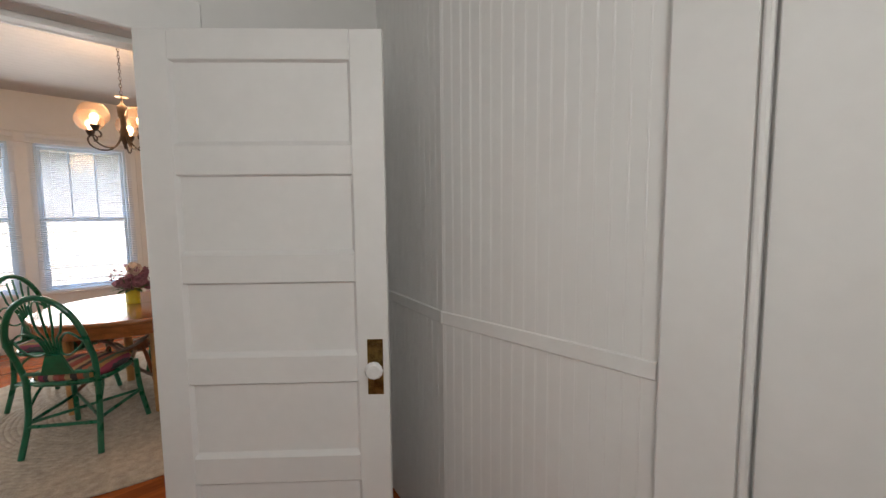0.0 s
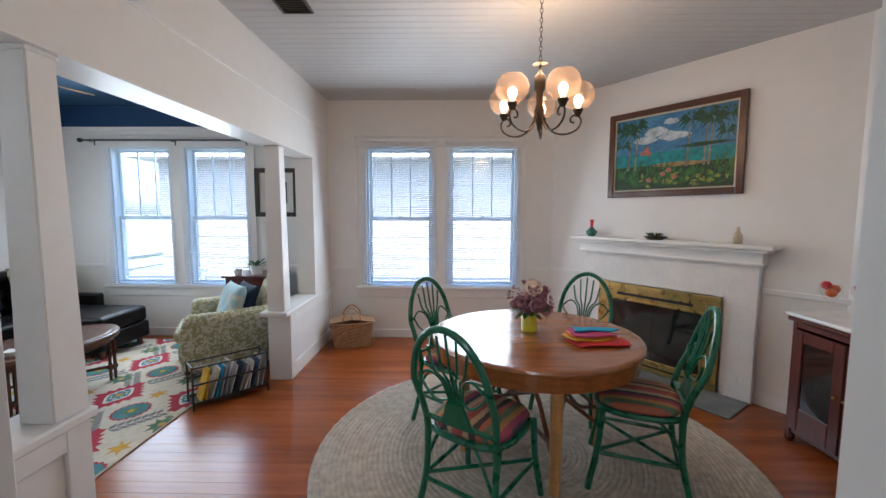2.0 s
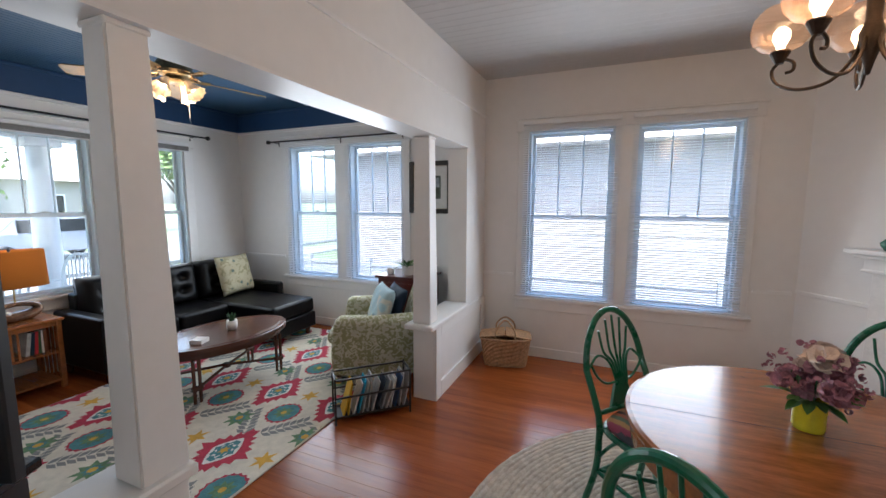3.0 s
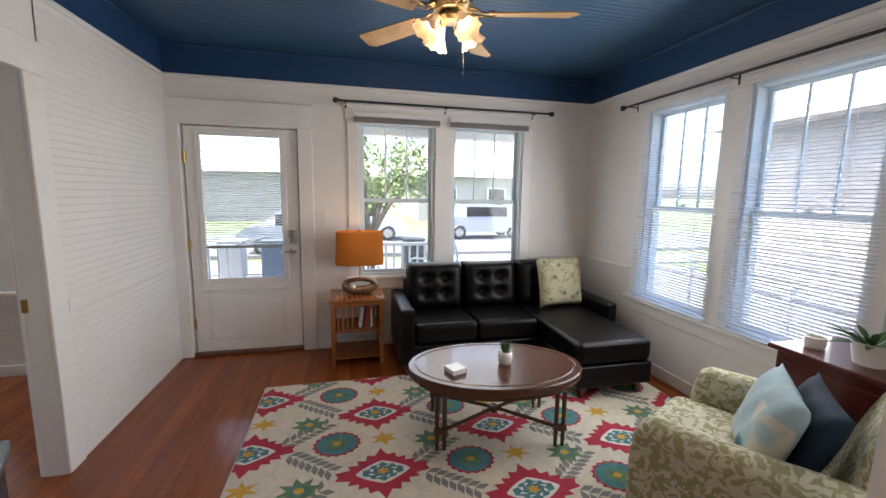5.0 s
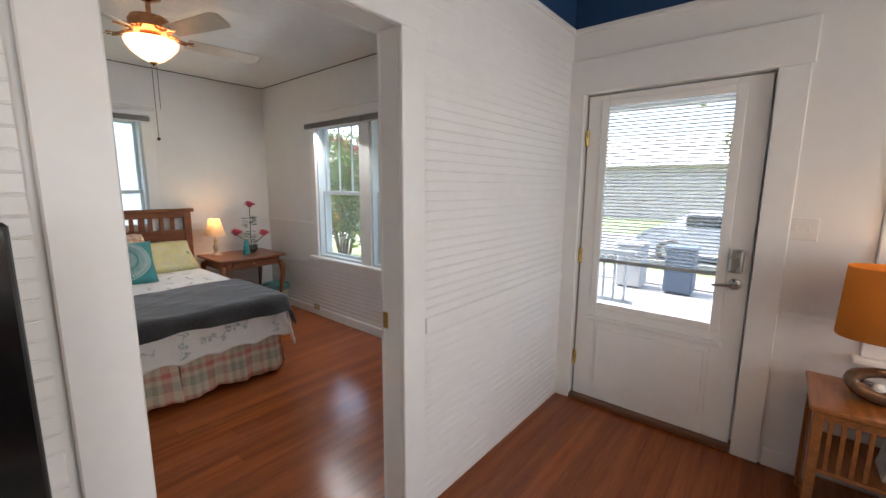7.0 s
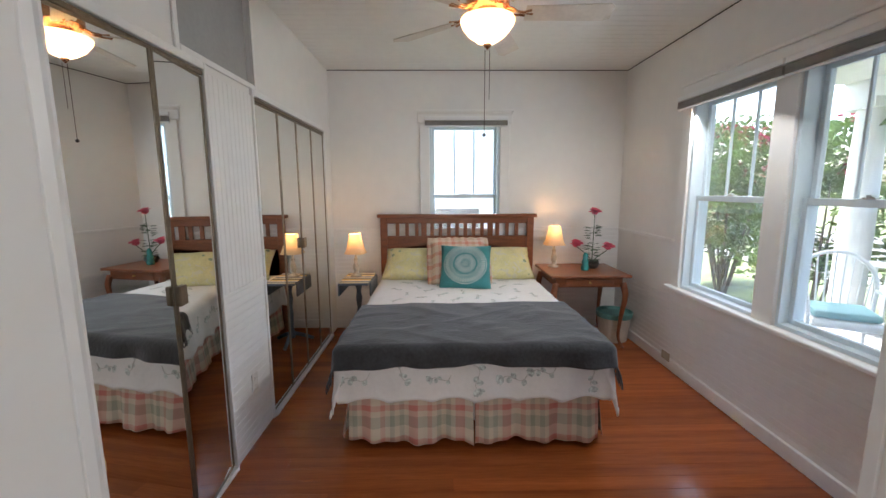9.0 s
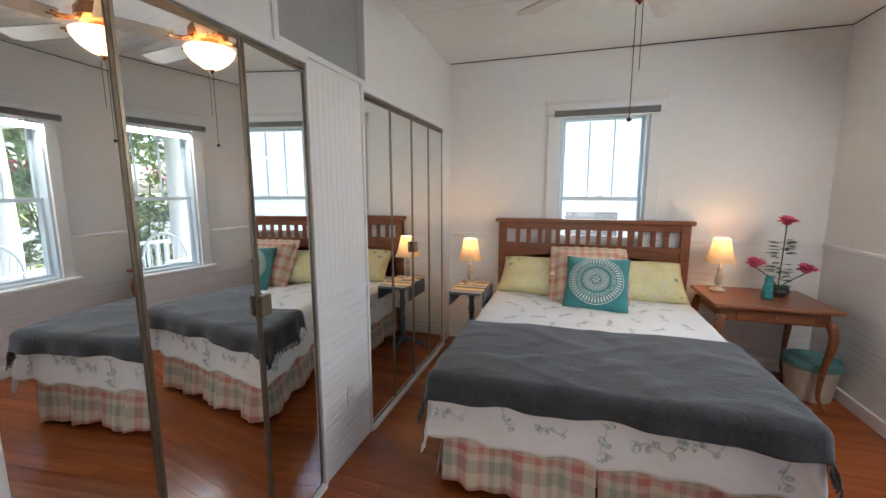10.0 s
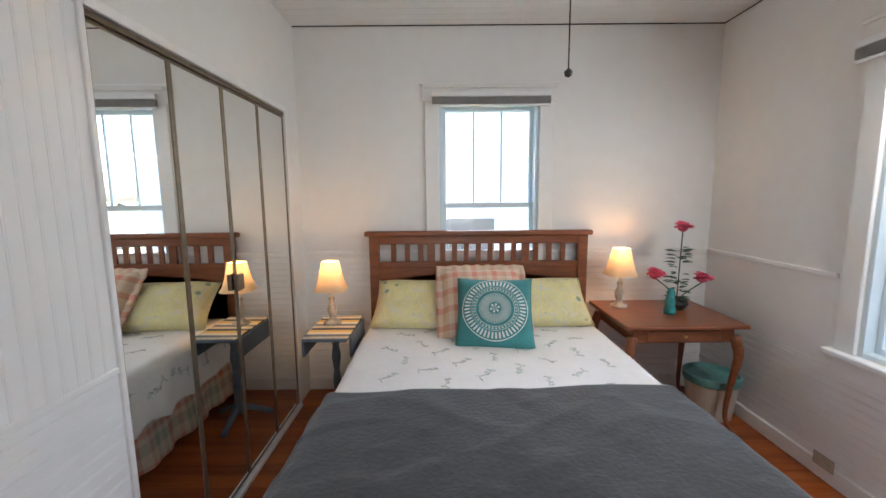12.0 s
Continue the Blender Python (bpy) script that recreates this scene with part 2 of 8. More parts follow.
# ---------------------------------------------------------------- setting
def wall(name, along, a0, a1, u0, u1, z0, z1, holes=(), material=WALL, label="white painted wall"):
    """A wall along x or y from u0 to u1, between a0 and a1 across, with openings (u0, u1, z0, z1) through it."""
    us = sorted({u0, u1, *[h[i] for h in holes for i in (0, 1) if u0 <= h[i] <= u1]})
    zs = sorted({z0, z1, *[h[i] for h in holes for i in (2, 3) if z0 <= h[i] <= z1]})
    nu, nz = len(us) - 1, len(zs) - 1

    def solid(i, j):
        if not (0 <= i < nu and 0 <= j < nz):
            return False
        cu, cz = (us[i] + us[i + 1]) / 2, (zs[j] + zs[j + 1]) / 2
        return not any(h[0] < cu < h[1] and h[2] < cz < h[3] for h in holes)
    bm, cache = bmesh.new(), {}

    def v(u, a, z):
        if (u, a, z) not in cache:
            cache[(u, a, z)] = bm.verts.new((u, a, z) if along == "x" else (a, u, z))
        return cache[(u, a, z)]
    for i in range(nu):
        for j in range(nz):
            if not solid(i, j):
                continue
            A, B, C, D = us[i], us[i + 1], zs[j], zs[j + 1]
            for a in (a0, a1):
                bm.faces.new((v(A, a, C), v(B, a, C), v(B, a, D), v(A, a, D)))
            for ok, q in ((solid(i - 1, j), ((A, C), (A, D))), (solid(i + 1, j), ((B, C), (B, D))), (solid(i, j - 1), ((A, C), (B, C))), (solid(i, j + 1), ((A, D), (B, D)))):
                if not ok:
                    (p, q0), (r, s) = q
                    bm.faces.new((v(p, a0, q0), v(r, a0, s), v(r, a1, s), v(p, a1, q0)))
    return tagged(put(name, bm, material), label, "wall", kind="structure")


def beads(u0, u1, v0, v1, pitch, depth=0.005, run="v"):
    """Tongued boards with a bead at each joint, on the plane y = 0 facing -y: u is x, v is z. run: the way the boards run."""
    bm = bmesh.new()
    if run == "u":
        u0, u1, v0, v1 = v0, v1, u0, u1
    prof, u = [], u0
    while u < u1 - 1e-6:
        w = min(pitch, u1 - u)
        prof += [(u, 0), (u + w * 0.80, 0), (u + w * 0.83, depth), (u + w * 0.87, 0), (u + w * 0.93, -0.001), (u + w * 0.97, 0), (u + w * 0.985, depth)]
        u += w
    prof.append((u1, 0))
    rows = []
    for v in (v0, v1):
        rows.append([bm.verts.new((a, b, v) if run == "v" else (v, b, a)) for a, b in prof])
    for i in range(len(prof) - 1):
        bm.faces.new((rows[0][i], rows[0][i + 1], rows[1][i + 1], rows[1][i]))
    e = depth + 0.003
    ends = [bm.verts.new((a, e, v) if run == "v" else (v, e, a)) for v in (v0, v1) for a in (u0, u1)]
    bm.faces.new((ends[0], ends[1], ends[3], ends[2]))
    return bm


def panel(name, bm, m, material, label, category="wall panelling"):
    ob = put(name, bm, material)
    ob.matrix_world = m
    return tagged(ob, label, category, kind="structure")


YN, YS, XW, XB, XM, XP = 4.782, -3.163, -4.67, -4.55, -1.535, -1.217
ZD, ZL, ZB = 2.77, 2.715, 2.655
WIN_D = [(-0.72, -0.05), (0.24, 0.92)]
WIN_LN = [(-3.74, -3.13), (-2.84, -2.225)]
WIN_LW = [(2.40, 3.03), (3.31, 3.95)]
WIN_BW = [(-1.98, -1.33), (-1.08, -0.47)]
WIN_BS = [(-3.22, -2.60)]
Z0, Z1 = 0.67, 2.19      # dining and living glass
WZ0, WZ1 = 0.76, 2.14    # front windows


def hole(w, z0, z1):
    return (w[0] - 0.05, w[1] + 0.05, z0 - 0.05, z1 + 0.05)


wall("wall_north", "x", YN, YN + 0.15, -4.82, 3.3, 0, 2.9, [hole(w, Z0, Z1) for w in WIN_D + WIN_LN])
wall("wall_west_living", "y", XW - 0.15, XW, 0.60, YN, 0, 2.9, [hole(w, WZ0, WZ1) for w in WIN_LW] + [(0.862, 1.812, 0.0, 2.07)])
wall("wall_west_bedroom", "y", XB - 0.15, XB, YS - 0.15, 0.60, 0, 2.9, [hole(w, 0.75, 2.08) for w in WIN_BW])
wall("wall_south", "x", YS - 0.15, YS, XB, 1.0, 0, 2.9, [hole(w, 0.74, 2.09) for w in WIN_BS])
wall("wall_bedroom_living", "x", 0.66, 0.757, XB, -1.40, 0, 2.9, [(-3.107, -2.247, 0, 2.06)])
wall("wall_closet", "y", XM, XM + 0.10, YS, 0.66, 0, 2.9, [(-0.91, 0.28, 0.0, 2.0), (-2.885, -1.42, 0.0, 2.0), (-1.46, -0.76, 2.09, 2.60)])
wall("wall_partition", "y", -1.40, XP, 0.45, YN, 0, 2.9, [(1.56, 3.52, 0, 2.06), (3.0, 4.24, 0.59, 2.06), (0.88, 2.0, 0.68, 2.06)])
wall("wall_dining_south", "x", 0.27, 0.45, -1.40, 3.1, 0, 2.9, [(-0.25, 0.575, 0, 2.05)])
wall("wall_dining_east", "y", 2.885, 3.03, 0.45, 2.9, 0, 2.9)
wall("wall_hall_east", "y", 1.345, 1.48, -3.1, -0.335, 0, 2.9)
wall("wall_hall_west", "y", -1.43, -1.30, -3.1, 0.27, 0, 2.9)
# The high opening is added, out of view, around the hall's extra lamp.
wall("wall_hall_south", "x", -2.4, -2.28, -1.30, 1.345, 0, 2.9, [(-0.6, 0.4, 1.8, 2.58)])
ob = put("wall_hall_corner", boxes((0, 0, 0, 0.64, 0.05, 2.9)), WALL)
ob.matrix_world = Matrix.Translation((1.345, -0.335, 0)) @ Matrix.Rotation(radians(76), 4, "Z") @ Matrix.Translation((0, -0.05, 0))
tagged(ob, "white painted hall wall behind the open door", "wall", kind="structure")

DIAG = Matrix(((0.6, 0.8, 0, 3.184), (-0.8, 0.6, 0, 2.388), (0, 0, 1, 0), (0, 0, 0, 1)))  # x along the corner wall, y into it
ob = put("wall_corner", boxes((-3.25, 0, 0, -0.45, 0.12, 2.9)), WALL)
ob.matrix_world = DIAG
tagged(ob, "white painted angled corner wall", "wall", kind="structure")


def ceiling(name, x0, y0, x1, y1, z, material, label, run="u", pitch=0.085):
    bm = beads(x0, x1, y0, y1, pitch, 0.0008, run)
    ob = panel(name, bm, Matrix(((1, 0, 0, 0), (0, 0, 1, 0), (0, 1, 0, z), (0, 0, 0, 1))), material, label, "ceiling")
    bm2 = boxes((x0, y0, z + 0.012, x1, y1, z + 0.06))
    return ob, tagged(put("ceiling_slab", bm2, WALL), "plain slab over the boarded ceiling", "ceiling", kind="structure")


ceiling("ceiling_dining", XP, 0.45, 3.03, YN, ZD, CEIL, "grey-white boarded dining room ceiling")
ceiling("ceiling_living", XW, 0.757, -1.40, YN, ZL, BLUEC, "blue beadboard living room ceiling", "v", 0.05)
ceiling("ceiling_bedroom", XB, YS, XM, 0.66, ZB, BCEIL, "white boarded bedroom ceiling")
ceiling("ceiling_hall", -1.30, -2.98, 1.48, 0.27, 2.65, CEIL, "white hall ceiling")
# South overhang, out of view, is stretched to keep sun off the bed window.
tagged(put("roof_slab", boxes((-5.2, -4.1, 2.9, 3.3, 5.2, 3.0)), WALL), "flat slab over the rooms, south overhang added to block sun", "roof", kind="structure")
tagged(put("wall_closet_back", boxes((-1.0, YS, 0, -0.9, 0.27, 2.9)), WALL), "white wall at the back of the closet", "wall", kind="structure")

# floor
floor = tagged(put("floor", boxes((-4.82, -3.31, -0.15, 3.3, 4.93, -0.022)), DARK), "orange-brown varnished pine floor of narrow boards", "floor", kind="structure")


# ---------------------------------------------------------------- windows
def window(name, m, spans, z0, z1, blind, label):
    """A pair or single of double-hung windows. Local x runs along the wall to the right, y outwards."""
    th = thing(name, m, label, "window", kind="structure")
    a, b = spans[0][0], spans[-1][1]
    c = 0.05
    zi, zo = z0 - c, z1 + c
    part("casing", boxes((a - c - 0.10, -0.022, zi, a - c, 0.0, zo), bevel=0.004), TRIM, th)
    part("casing", boxes((b + c, -0.022, zi, b + c + 0.10, 0.0, zo), bevel=0.004), TRIM, th)
    part("head_casing", boxes((a - c - 0.12, -0.026, zo, b + c + 0.12, 0.0, zo + 0.11), (a - c - 0.135, -0.04, zo + 0.11, b + c + 0.135, 0.0, zo + 0.13), bevel=0.004), TRIM, th)
    for p, q in zip(spans, spans[1:]):
        part("mullion", boxes((p[1] + c, -0.022, zi, q[0] - c, 0.0, zo), bevel=0.004), TRIM, th)
    part("sill", boxes((a - c - 0.13, -0.06, zi - 0.03, b + c + 0.13, 0.0, zi), bevel=0.006), TRIM, th)
    part("apron", boxes((a - c - 0.10, -0.02, zi - 0.13, b + c + 0.10, 0.0, zi - 0.03), bevel=0.004), TRIM, th)
    for x0, x1 in spans:
        part("jamb", boxes((x0 - c, 0, zi, x0 - c + 0.022, 0.15, zo), (x1 + c - 0.022, 0, zi, x1 + c, 0.15, zo), (x0 - c + 0.022, 0, zo - 0.022, x1 + c - 0.022, 0.15, zo), (x0 - c + 0.022, 0, zi, x1 + c - 0.022, 0.15, zi + 0.022), bevel=0.002), VINYL_SKYLIT, th)
        zm = (z0 + z1) / 2 - 0.01
        up = part("upper_sash", boxes((x0 - 0.028, 0.09, zm - 0.02, x0, 0.12, zo - 0.022), (x1, 0.09, zm - 0.02, x1 + 0.028, 0.12, zo - 0.022), (x0, 0.09, z1, x1, 0.12, zo - 0.022), (x0, 0.09, zm - 0.02, x1, 0.12, zm + 0.02), bevel=0.003), VINYL_SKYLIT, th)
        for k in (1, 2):
            xm = x0 + (x1 - x0) * k / 3
            part("muntin", boxes((xm - 0.007, 0.096, zm + 0.02, xm + 0.007, 0.114, z1), bevel=0.002), VINYL_SKYLIT, up)
        part("pane", boxes((x0, 0.103, zm + 0.02, x1, 0.107, z1)), GLASS, up)
        lo = part("lower_sash", boxes((x0 - 0.028, 0.055, zi + 0.022, x0, 0.085, zm + 0.02), (x1, 0.055, zi + 0.022, x1 + 0.028, 0.085, zm + 0.02), (x0, 0.055, zi + 0.022, x1, 0.085, z0), (x0, 0.055, zm - 0.018, x1, 0.085, zm + 0.02), bevel=0.003), VINYL_SKYLIT, th)
        part("pane", boxes((x0, 0.068, z0, x1, 0.072, zm - 0.018)), GLASS, lo)
        part("sash_lock", boxes(((x0 + x1) / 2 - 0.03, 0.05, zm + 0.02, (x0 + x1) / 2 + 0.03, 0.08, zm + 0.03), ((x0 + x1) / 2 - 0.008, 0.045, zm + 0.03, (x0 + x1) / 2 + 0.02, 0.07, zm + 0.04), bevel=0.003), CHROME, th)
    return th


def facing(kind, at):
    """Pose of a wall's inner face: local x to the right, y outwards."""
    return {"north": pose(0, at, 0), "west": pose(at, 0, 0, 0, 0, 90), "south": pose(0, at, 0, 0, 0, 180), "east": pose(at, 0, 0, 0, 0, -90)}[kind]


N, W, WB, S = facing("north", YN), facing("west", XW), facing("west", XB), facing("south", YS)
window("window_1", N, WIN_D, Z0, Z1, "down", "pair of white double-hung dining windows")
window("window_2", N, WIN_LN, Z0, Z1, "down", "pair of white double-hung living room windows")
window("window_3", W, WIN_LW, WZ0, WZ1, "up", "pair of white double-hung windows facing the porch")
window("window_4", WB, WIN_BW, 0.75, 2.08, "up", "pair of bedroom windows facing the porch")
window("window_5", S, [(-b, -a) for a, b in WIN_BS], 0.74, 2.09, "up", "single bedroom window behind the headboard")

# ---------------------------------------------------------------- more materials
GREEN = mat("green lacquered rattan", (0.008, 0.125, 0.062), 0.28, var=0.18, scale=10, bump=0.15, bscale=30, coat=0.2)
OAK = mat("honey oak", (0.30, 0.105, 0.028), 0.2, var=0.2, scale=5, bump=0.05, stretch=(1, 8, 8), coat=0.25)
OAKL = mat("light rattan pole", (0.50, 0.26, 0.09), 0.4, var=0.15, scale=9)
CHERRY = mat("reddish brown wood", (0.23, 0.075, 0.028), 0.35, var=0.2, scale=6, stretch=(1, 6, 6), coat=0.15)
ESPRESSO = mat("dark brown wood", (0.085, 0.030, 0.017), 0.25, var=0.10, scale=2.5, stretch=(1, 6, 6), coat=0.2)
LEATHER = mat("black leather", (0.0022, 0.0022, 0.003), 0.36, var=0.12, scale=12, bump=0.25, bscale=180, spec=0.24)
MAHOG = mat("dark red mahogany", (0.10, 0.022, 0.016), 0.3, var=0.2, scale=5, stretch=(6, 6, 1), coat=0.2)
IRON = mat("bronze iron", (0.055, 0.035, 0.022), 0.45, metal=0.6, var=0.2, scale=20)
BAMBOO = mat("grey brown cane", (0.16, 0.10, 0.07), 0.5, var=0.2, scale=20)
WHITEC = mat("white ceramic", (0.80, 0.78, 0.75), 0.25, var=0.03)
LEAFG = mat("leaf green", (0.06, 0.16, 0.035), 0.45, var=0.25, scale=20)
LEAFD = mat("dark leaf", (0.035, 0.10, 0.035), 0.5, var=0.25, scale=20)
PINK = mat("pink petals", (0.82, 0.14, 0.24), 0.6, var=0.2, scale=30)
CREAM = mat("cream petals", (0.72, 0.58, 0.48), 0.6, var=0.1, scale=30)
MAUVE = mat("mauve petals", (0.38, 0.17, 0.22), 0.6, var=0.25, scale=30)
LINEN = mat("linen shade", (0.72, 0.60, 0.42), 0.7, var=0.04)
GREYB = mat("charcoal knitted throw", (0.040, 0.042, 0.046), 0.9, var=0.25, scale=8, bump=0.9, bscale=55, sheen=0.3)
QUILT = mat("white quilted cotton", (0.80, 0.79, 0.77), 0.85, var=0.03, scale=6, bump=0.7, bscale=28)
TEAL = mat("teal cotton", (0.06, 0.26, 0.27), 0.85, var=0.1, scale=10, bump=0.3, bscale=120)
TEALW = mat("white print", (0.70, 0.76, 0.74), 0.85, var=0.05)
NAVY = mat("navy cotton", (0.012, 0.03, 0.06), 0.85, var=0.1, scale=10)
WICKER = mat("tan wicker", (0.42, 0.25, 0.13), 0.7, var=0.25, scale=40, bump=0.8, bscale=60)
SLATE = mat("grey slate", (0.17, 0.18, 0.18), 0.6, var=0.25, scale=8, bump=0.5, bscale=20)
SCREEN = mat("dark glass screen", (0.006, 0.006, 0.007), 0.12, var=0.02)
MIRROR = mat("mirror silver", (0.86, 0.88, 0.87), 0.02, metal=1, var=0.0)
MIRROR.node_tree.nodes["Principled BSDF"].inputs["Roughness"].default_value = 0.0
for link in list(MIRROR.node_tree.nodes["Principled BSDF"].inputs["Roughness"].links):
    MIRROR.node_tree.links.remove(link)
FRAMEM = mat("aged bronze track", (0.22, 0.18, 0.13), 0.35, metal=0.8, var=0.15, scale=20)
BRICKW = mat("white painted brick", (0.80, 0.79, 0.77), 0.5, var=0.04, scale=6, bump=0.4, bscale=40)
MARBLE = mat("white marble", (0.75, 0.74, 0.72), 0.2, var=0.06, scale=5)
GOLDBL = mat("maple fan blade", (0.50, 0.32, 0.12), 0.45, var=0.15, scale=6)
WHITEBL = mat("whitewashed fan blade", (0.62, 0.58, 0.52), 0.45, var=0.08, scale=6)
PAPER = mat("paper", (0.62, 0.60, 0.56), 0.8, var=0.2, scale=30)
GREYWOOD = mat("grey blue painted wood", (0.10, 0.13, 0.17), 0.5, var=0.2, scale=10)
ORANGE = mat("orange shade cloth", (0.38, 0.15, 0.03), 0.8, var=0.05, scale=30, bump=0.2, bscale=150)
RED = mat("red", (0.55, 0.02, 0.03), 0.6, var=0.1)
YELLOW = mat("yellow", (0.70, 0.42, 0.02), 0.7, var=0.1)
BLUEN = mat("cyan napkin", (0.02, 0.32, 0.55), 0.8, var=0.1)
MAGENTA = mat("magenta napkin", (0.42, 0.05, 0.20), 0.8, var=0.1)
ORNG = mat("orange napkin", (0.65, 0.14, 0.02), 0.8, var=0.1)
DKGLASS = mat("dark bottle glass", (0.008, 0.012, 0.008), 0.08)
FIREBOX = mat("sooty firebox", (0.012, 0.011, 0.011), 0.7, var=0.3, scale=10)


def stripes(name, cols, axis, width, rough=0.85, noise_amt=0.0, bump=0.3, rot=0.0, cross=None):
    """Woven bands along one axis of the object; cross: a second set of bands at right angles, mixed in (plaid)."""
    m = bpy.data.materials.new(name)
    m.use_nodes = True
    nt = m.node_tree
    b = nt.nodes["Principled BSDF"]
    b.inputs["Roughness"].default_value = rough
    tc, mp = nt.nodes.new("ShaderNodeTexCoord"), nt.nodes.new("ShaderNodeMapping")
    nt.links.new(tc.outputs["Object"], mp.inputs[0])
    mp.inputs["Rotation"].default_value = (0, 0, rot)
    sep = nt.nodes.new("ShaderNodeSeparateXYZ")
    nt.links.new(mp.outputs[0], sep.inputs[0])
    nz = nt.nodes.new("ShaderNodeTexNoise")
    nz.inputs["Scale"].default_value = 45
    nt.links.new(mp.outputs[0], nz.inputs["Vector"])

    def band(out, cols, width):
        ma = nt.nodes.new("ShaderNodeMath")
        ma.operation = "MULTIPLY_ADD"
        ma.inputs[1].default_value = noise_amt
        nt.links.new(nz.outputs["Fac"], ma.inputs[0])
        nt.links.new(out, ma.inputs[2])
        dv = nt.nodes.new("ShaderNodeMath")
        dv.operation = "DIVIDE"
        dv.inputs[1].default_value = width
        nt.links.new(ma.outputs[0], dv.inputs[0])
        fr = nt.nodes.new("ShaderNodeMath")
        fr.operation = "FRACT"
        nt.links.new(dv.outputs[0], fr.inputs[0])
        rp = nt.nodes.new("ShaderNodeValToRGB")
        rp.color_ramp.interpolation = "CONSTANT"
        e = rp.color_ramp.elements
        for i, c in enumerate(cols):
            el = e[i] if i < 2 else e.new(i / len(cols))
            el.position = i / len(cols)
            el.color = (*c, 1)
        nt.links.new(fr.outputs[0], rp.inputs[0])
        return rp.outputs[0]
    col = band(sep.outputs["XYZ".index(axis)], cols, width)
    if cross:
        c2 = band(sep.outputs["XYZ".index(cross[0])], cross[1], cross[2])
        mx = nt.nodes.new("ShaderNodeMix")
        mx.data_type = "RGBA"
        mx.inputs["Factor"].default_value = 0.5
        nt.links.new(col, mx.inputs["A"])
        nt.links.new(c2, mx.inputs["B"])
        col = mx.outputs["Result"]
    nt.links.new(col, b.inputs["Base Color"])
    bp = nt.nodes.new("ShaderNodeBump")
    bp.inputs["Strength"].default_value, bp.inputs["Distance"].default_value = bump, 0.003
    n3 = nt.nodes.new("ShaderNodeTexNoise")
    n3.inputs["Scale"].default_value = 160
    nt.links.new(mp.outputs[0], n3.inputs["Vector"])
    nt.links.new(n3.outputs["Fac"], bp.inputs["Height"])
    nt.links.new(bp.outputs[0], b.inputs["Normal"])
    return m


def damask(name, ground, figure, scale, thresh=0.5, soft=0.05, third=None):
    """Cloth with curling figures on a ground."""
    m = mat(name, ground, 0.85, var=0.08, scale=8, bump=0.35, bscale=110)
    nt = m.node_tree
    b = nt.nodes["Principled BSDF"]
    src = b.inputs["Base Color"].links[0].from_socket
    tc = nt.nodes.new("ShaderNodeTexCoord")
    nz = nt.nodes.new("ShaderNodeTexNoise")
    nz.inputs["Scale"].default_value, nz.inputs["Detail"].default_value, nz.inputs["Distortion"].default_value = scale, 1.0, 1.6
    nt.links.new(tc.outputs["Object"], nz.inputs["Vector"])
    rp = nt.nodes.new("ShaderNodeValToRGB")
    rp.color_ramp.elements[0].position, rp.color_ramp.elements[1].position = thresh - soft, thresh + soft
    nt.links.new(nz.outputs["Fac"], rp.inputs[0])
    mx = nt.nodes.new("ShaderNodeMix")
    mx.data_type = "RGBA"
    nt.links.new(rp.outputs[0], mx.inputs["Factor"])
    nt.links.new(src, mx.inputs["A"])
    mx.inputs["B"].default_value = (*figure, 1)
    out = mx.outputs["Result"]
    if third:
        n2 = nt.nodes.new("ShaderNodeTexVoronoi")
        n2.inputs["Scale"].default_value = scale * 0.7
        nt.links.new(tc.outputs["Object"], n2.inputs["Vector"])
        r2 = nt.nodes.new("ShaderNodeValToRGB")
        r2.color_ramp.elements[0].position, r2.color_ramp.elements[1].position = 0.16, 0.22
        r2.color_ramp.elements[0].color, r2.color_ramp.elements[1].color = (1, 1, 1, 1), (0, 0, 0, 1)
        nt.links.new(n2.outputs["Distance"], r2.inputs[0])
        m2 = nt.nodes.new("ShaderNodeMix")
        m2.data_type = "RGBA"
        nt.links.new(r2.outputs[0], m2.inputs["Factor"])
        nt.links.new(out, m2.inputs["A"])
        m2.inputs["B"].default_value = (*third, 1)
        out = m2.outputs["Result"]
    nt.links.new(out, b.inputs["Base Color"])
    return m


KILIM = stripes("striped woven seat", [(0.30, 0.07, 0.05), (0.42, 0.30, 0.16), (0.05, 0.04, 0.04), (0.38, 0.12, 0.07), (0.10, 0.16, 0.10), (0.40, 0.22, 0.08), (0.28, 0.05, 0.09), (0.05, 0.05, 0.06), (0.45, 0.34, 0.22), (0.36, 0.10, 0.08)], "X", 0.30, noise_amt=0.018)
PLAID_BANDS = [(0.66, 0.58, 0.46), (0.68, 0.60, 0.48), (0.60, 0.22, 0.19), (0.58, 0.24, 0.20), (0.66, 0.58, 0.46), (0.38, 0.38, 0.30), (0.62, 0.55, 0.42), (0.36, 0.37, 0.29), (0.68, 0.60, 0.48), (0.62, 0.33, 0.26)]
PLAID_CROSS = [(0.66, 0.58, 0.46), (0.58, 0.22, 0.18), (0.66, 0.58, 0.46), (0.68, 0.60, 0.48), (0.34, 0.36, 0.28), (0.34, 0.36, 0.28)]
PLAID = stripes("plaid cotton", PLAID_BANDS, "X", 0.27, noise_amt=0.004, cross=("Z", PLAID_CROSS, 0.19))
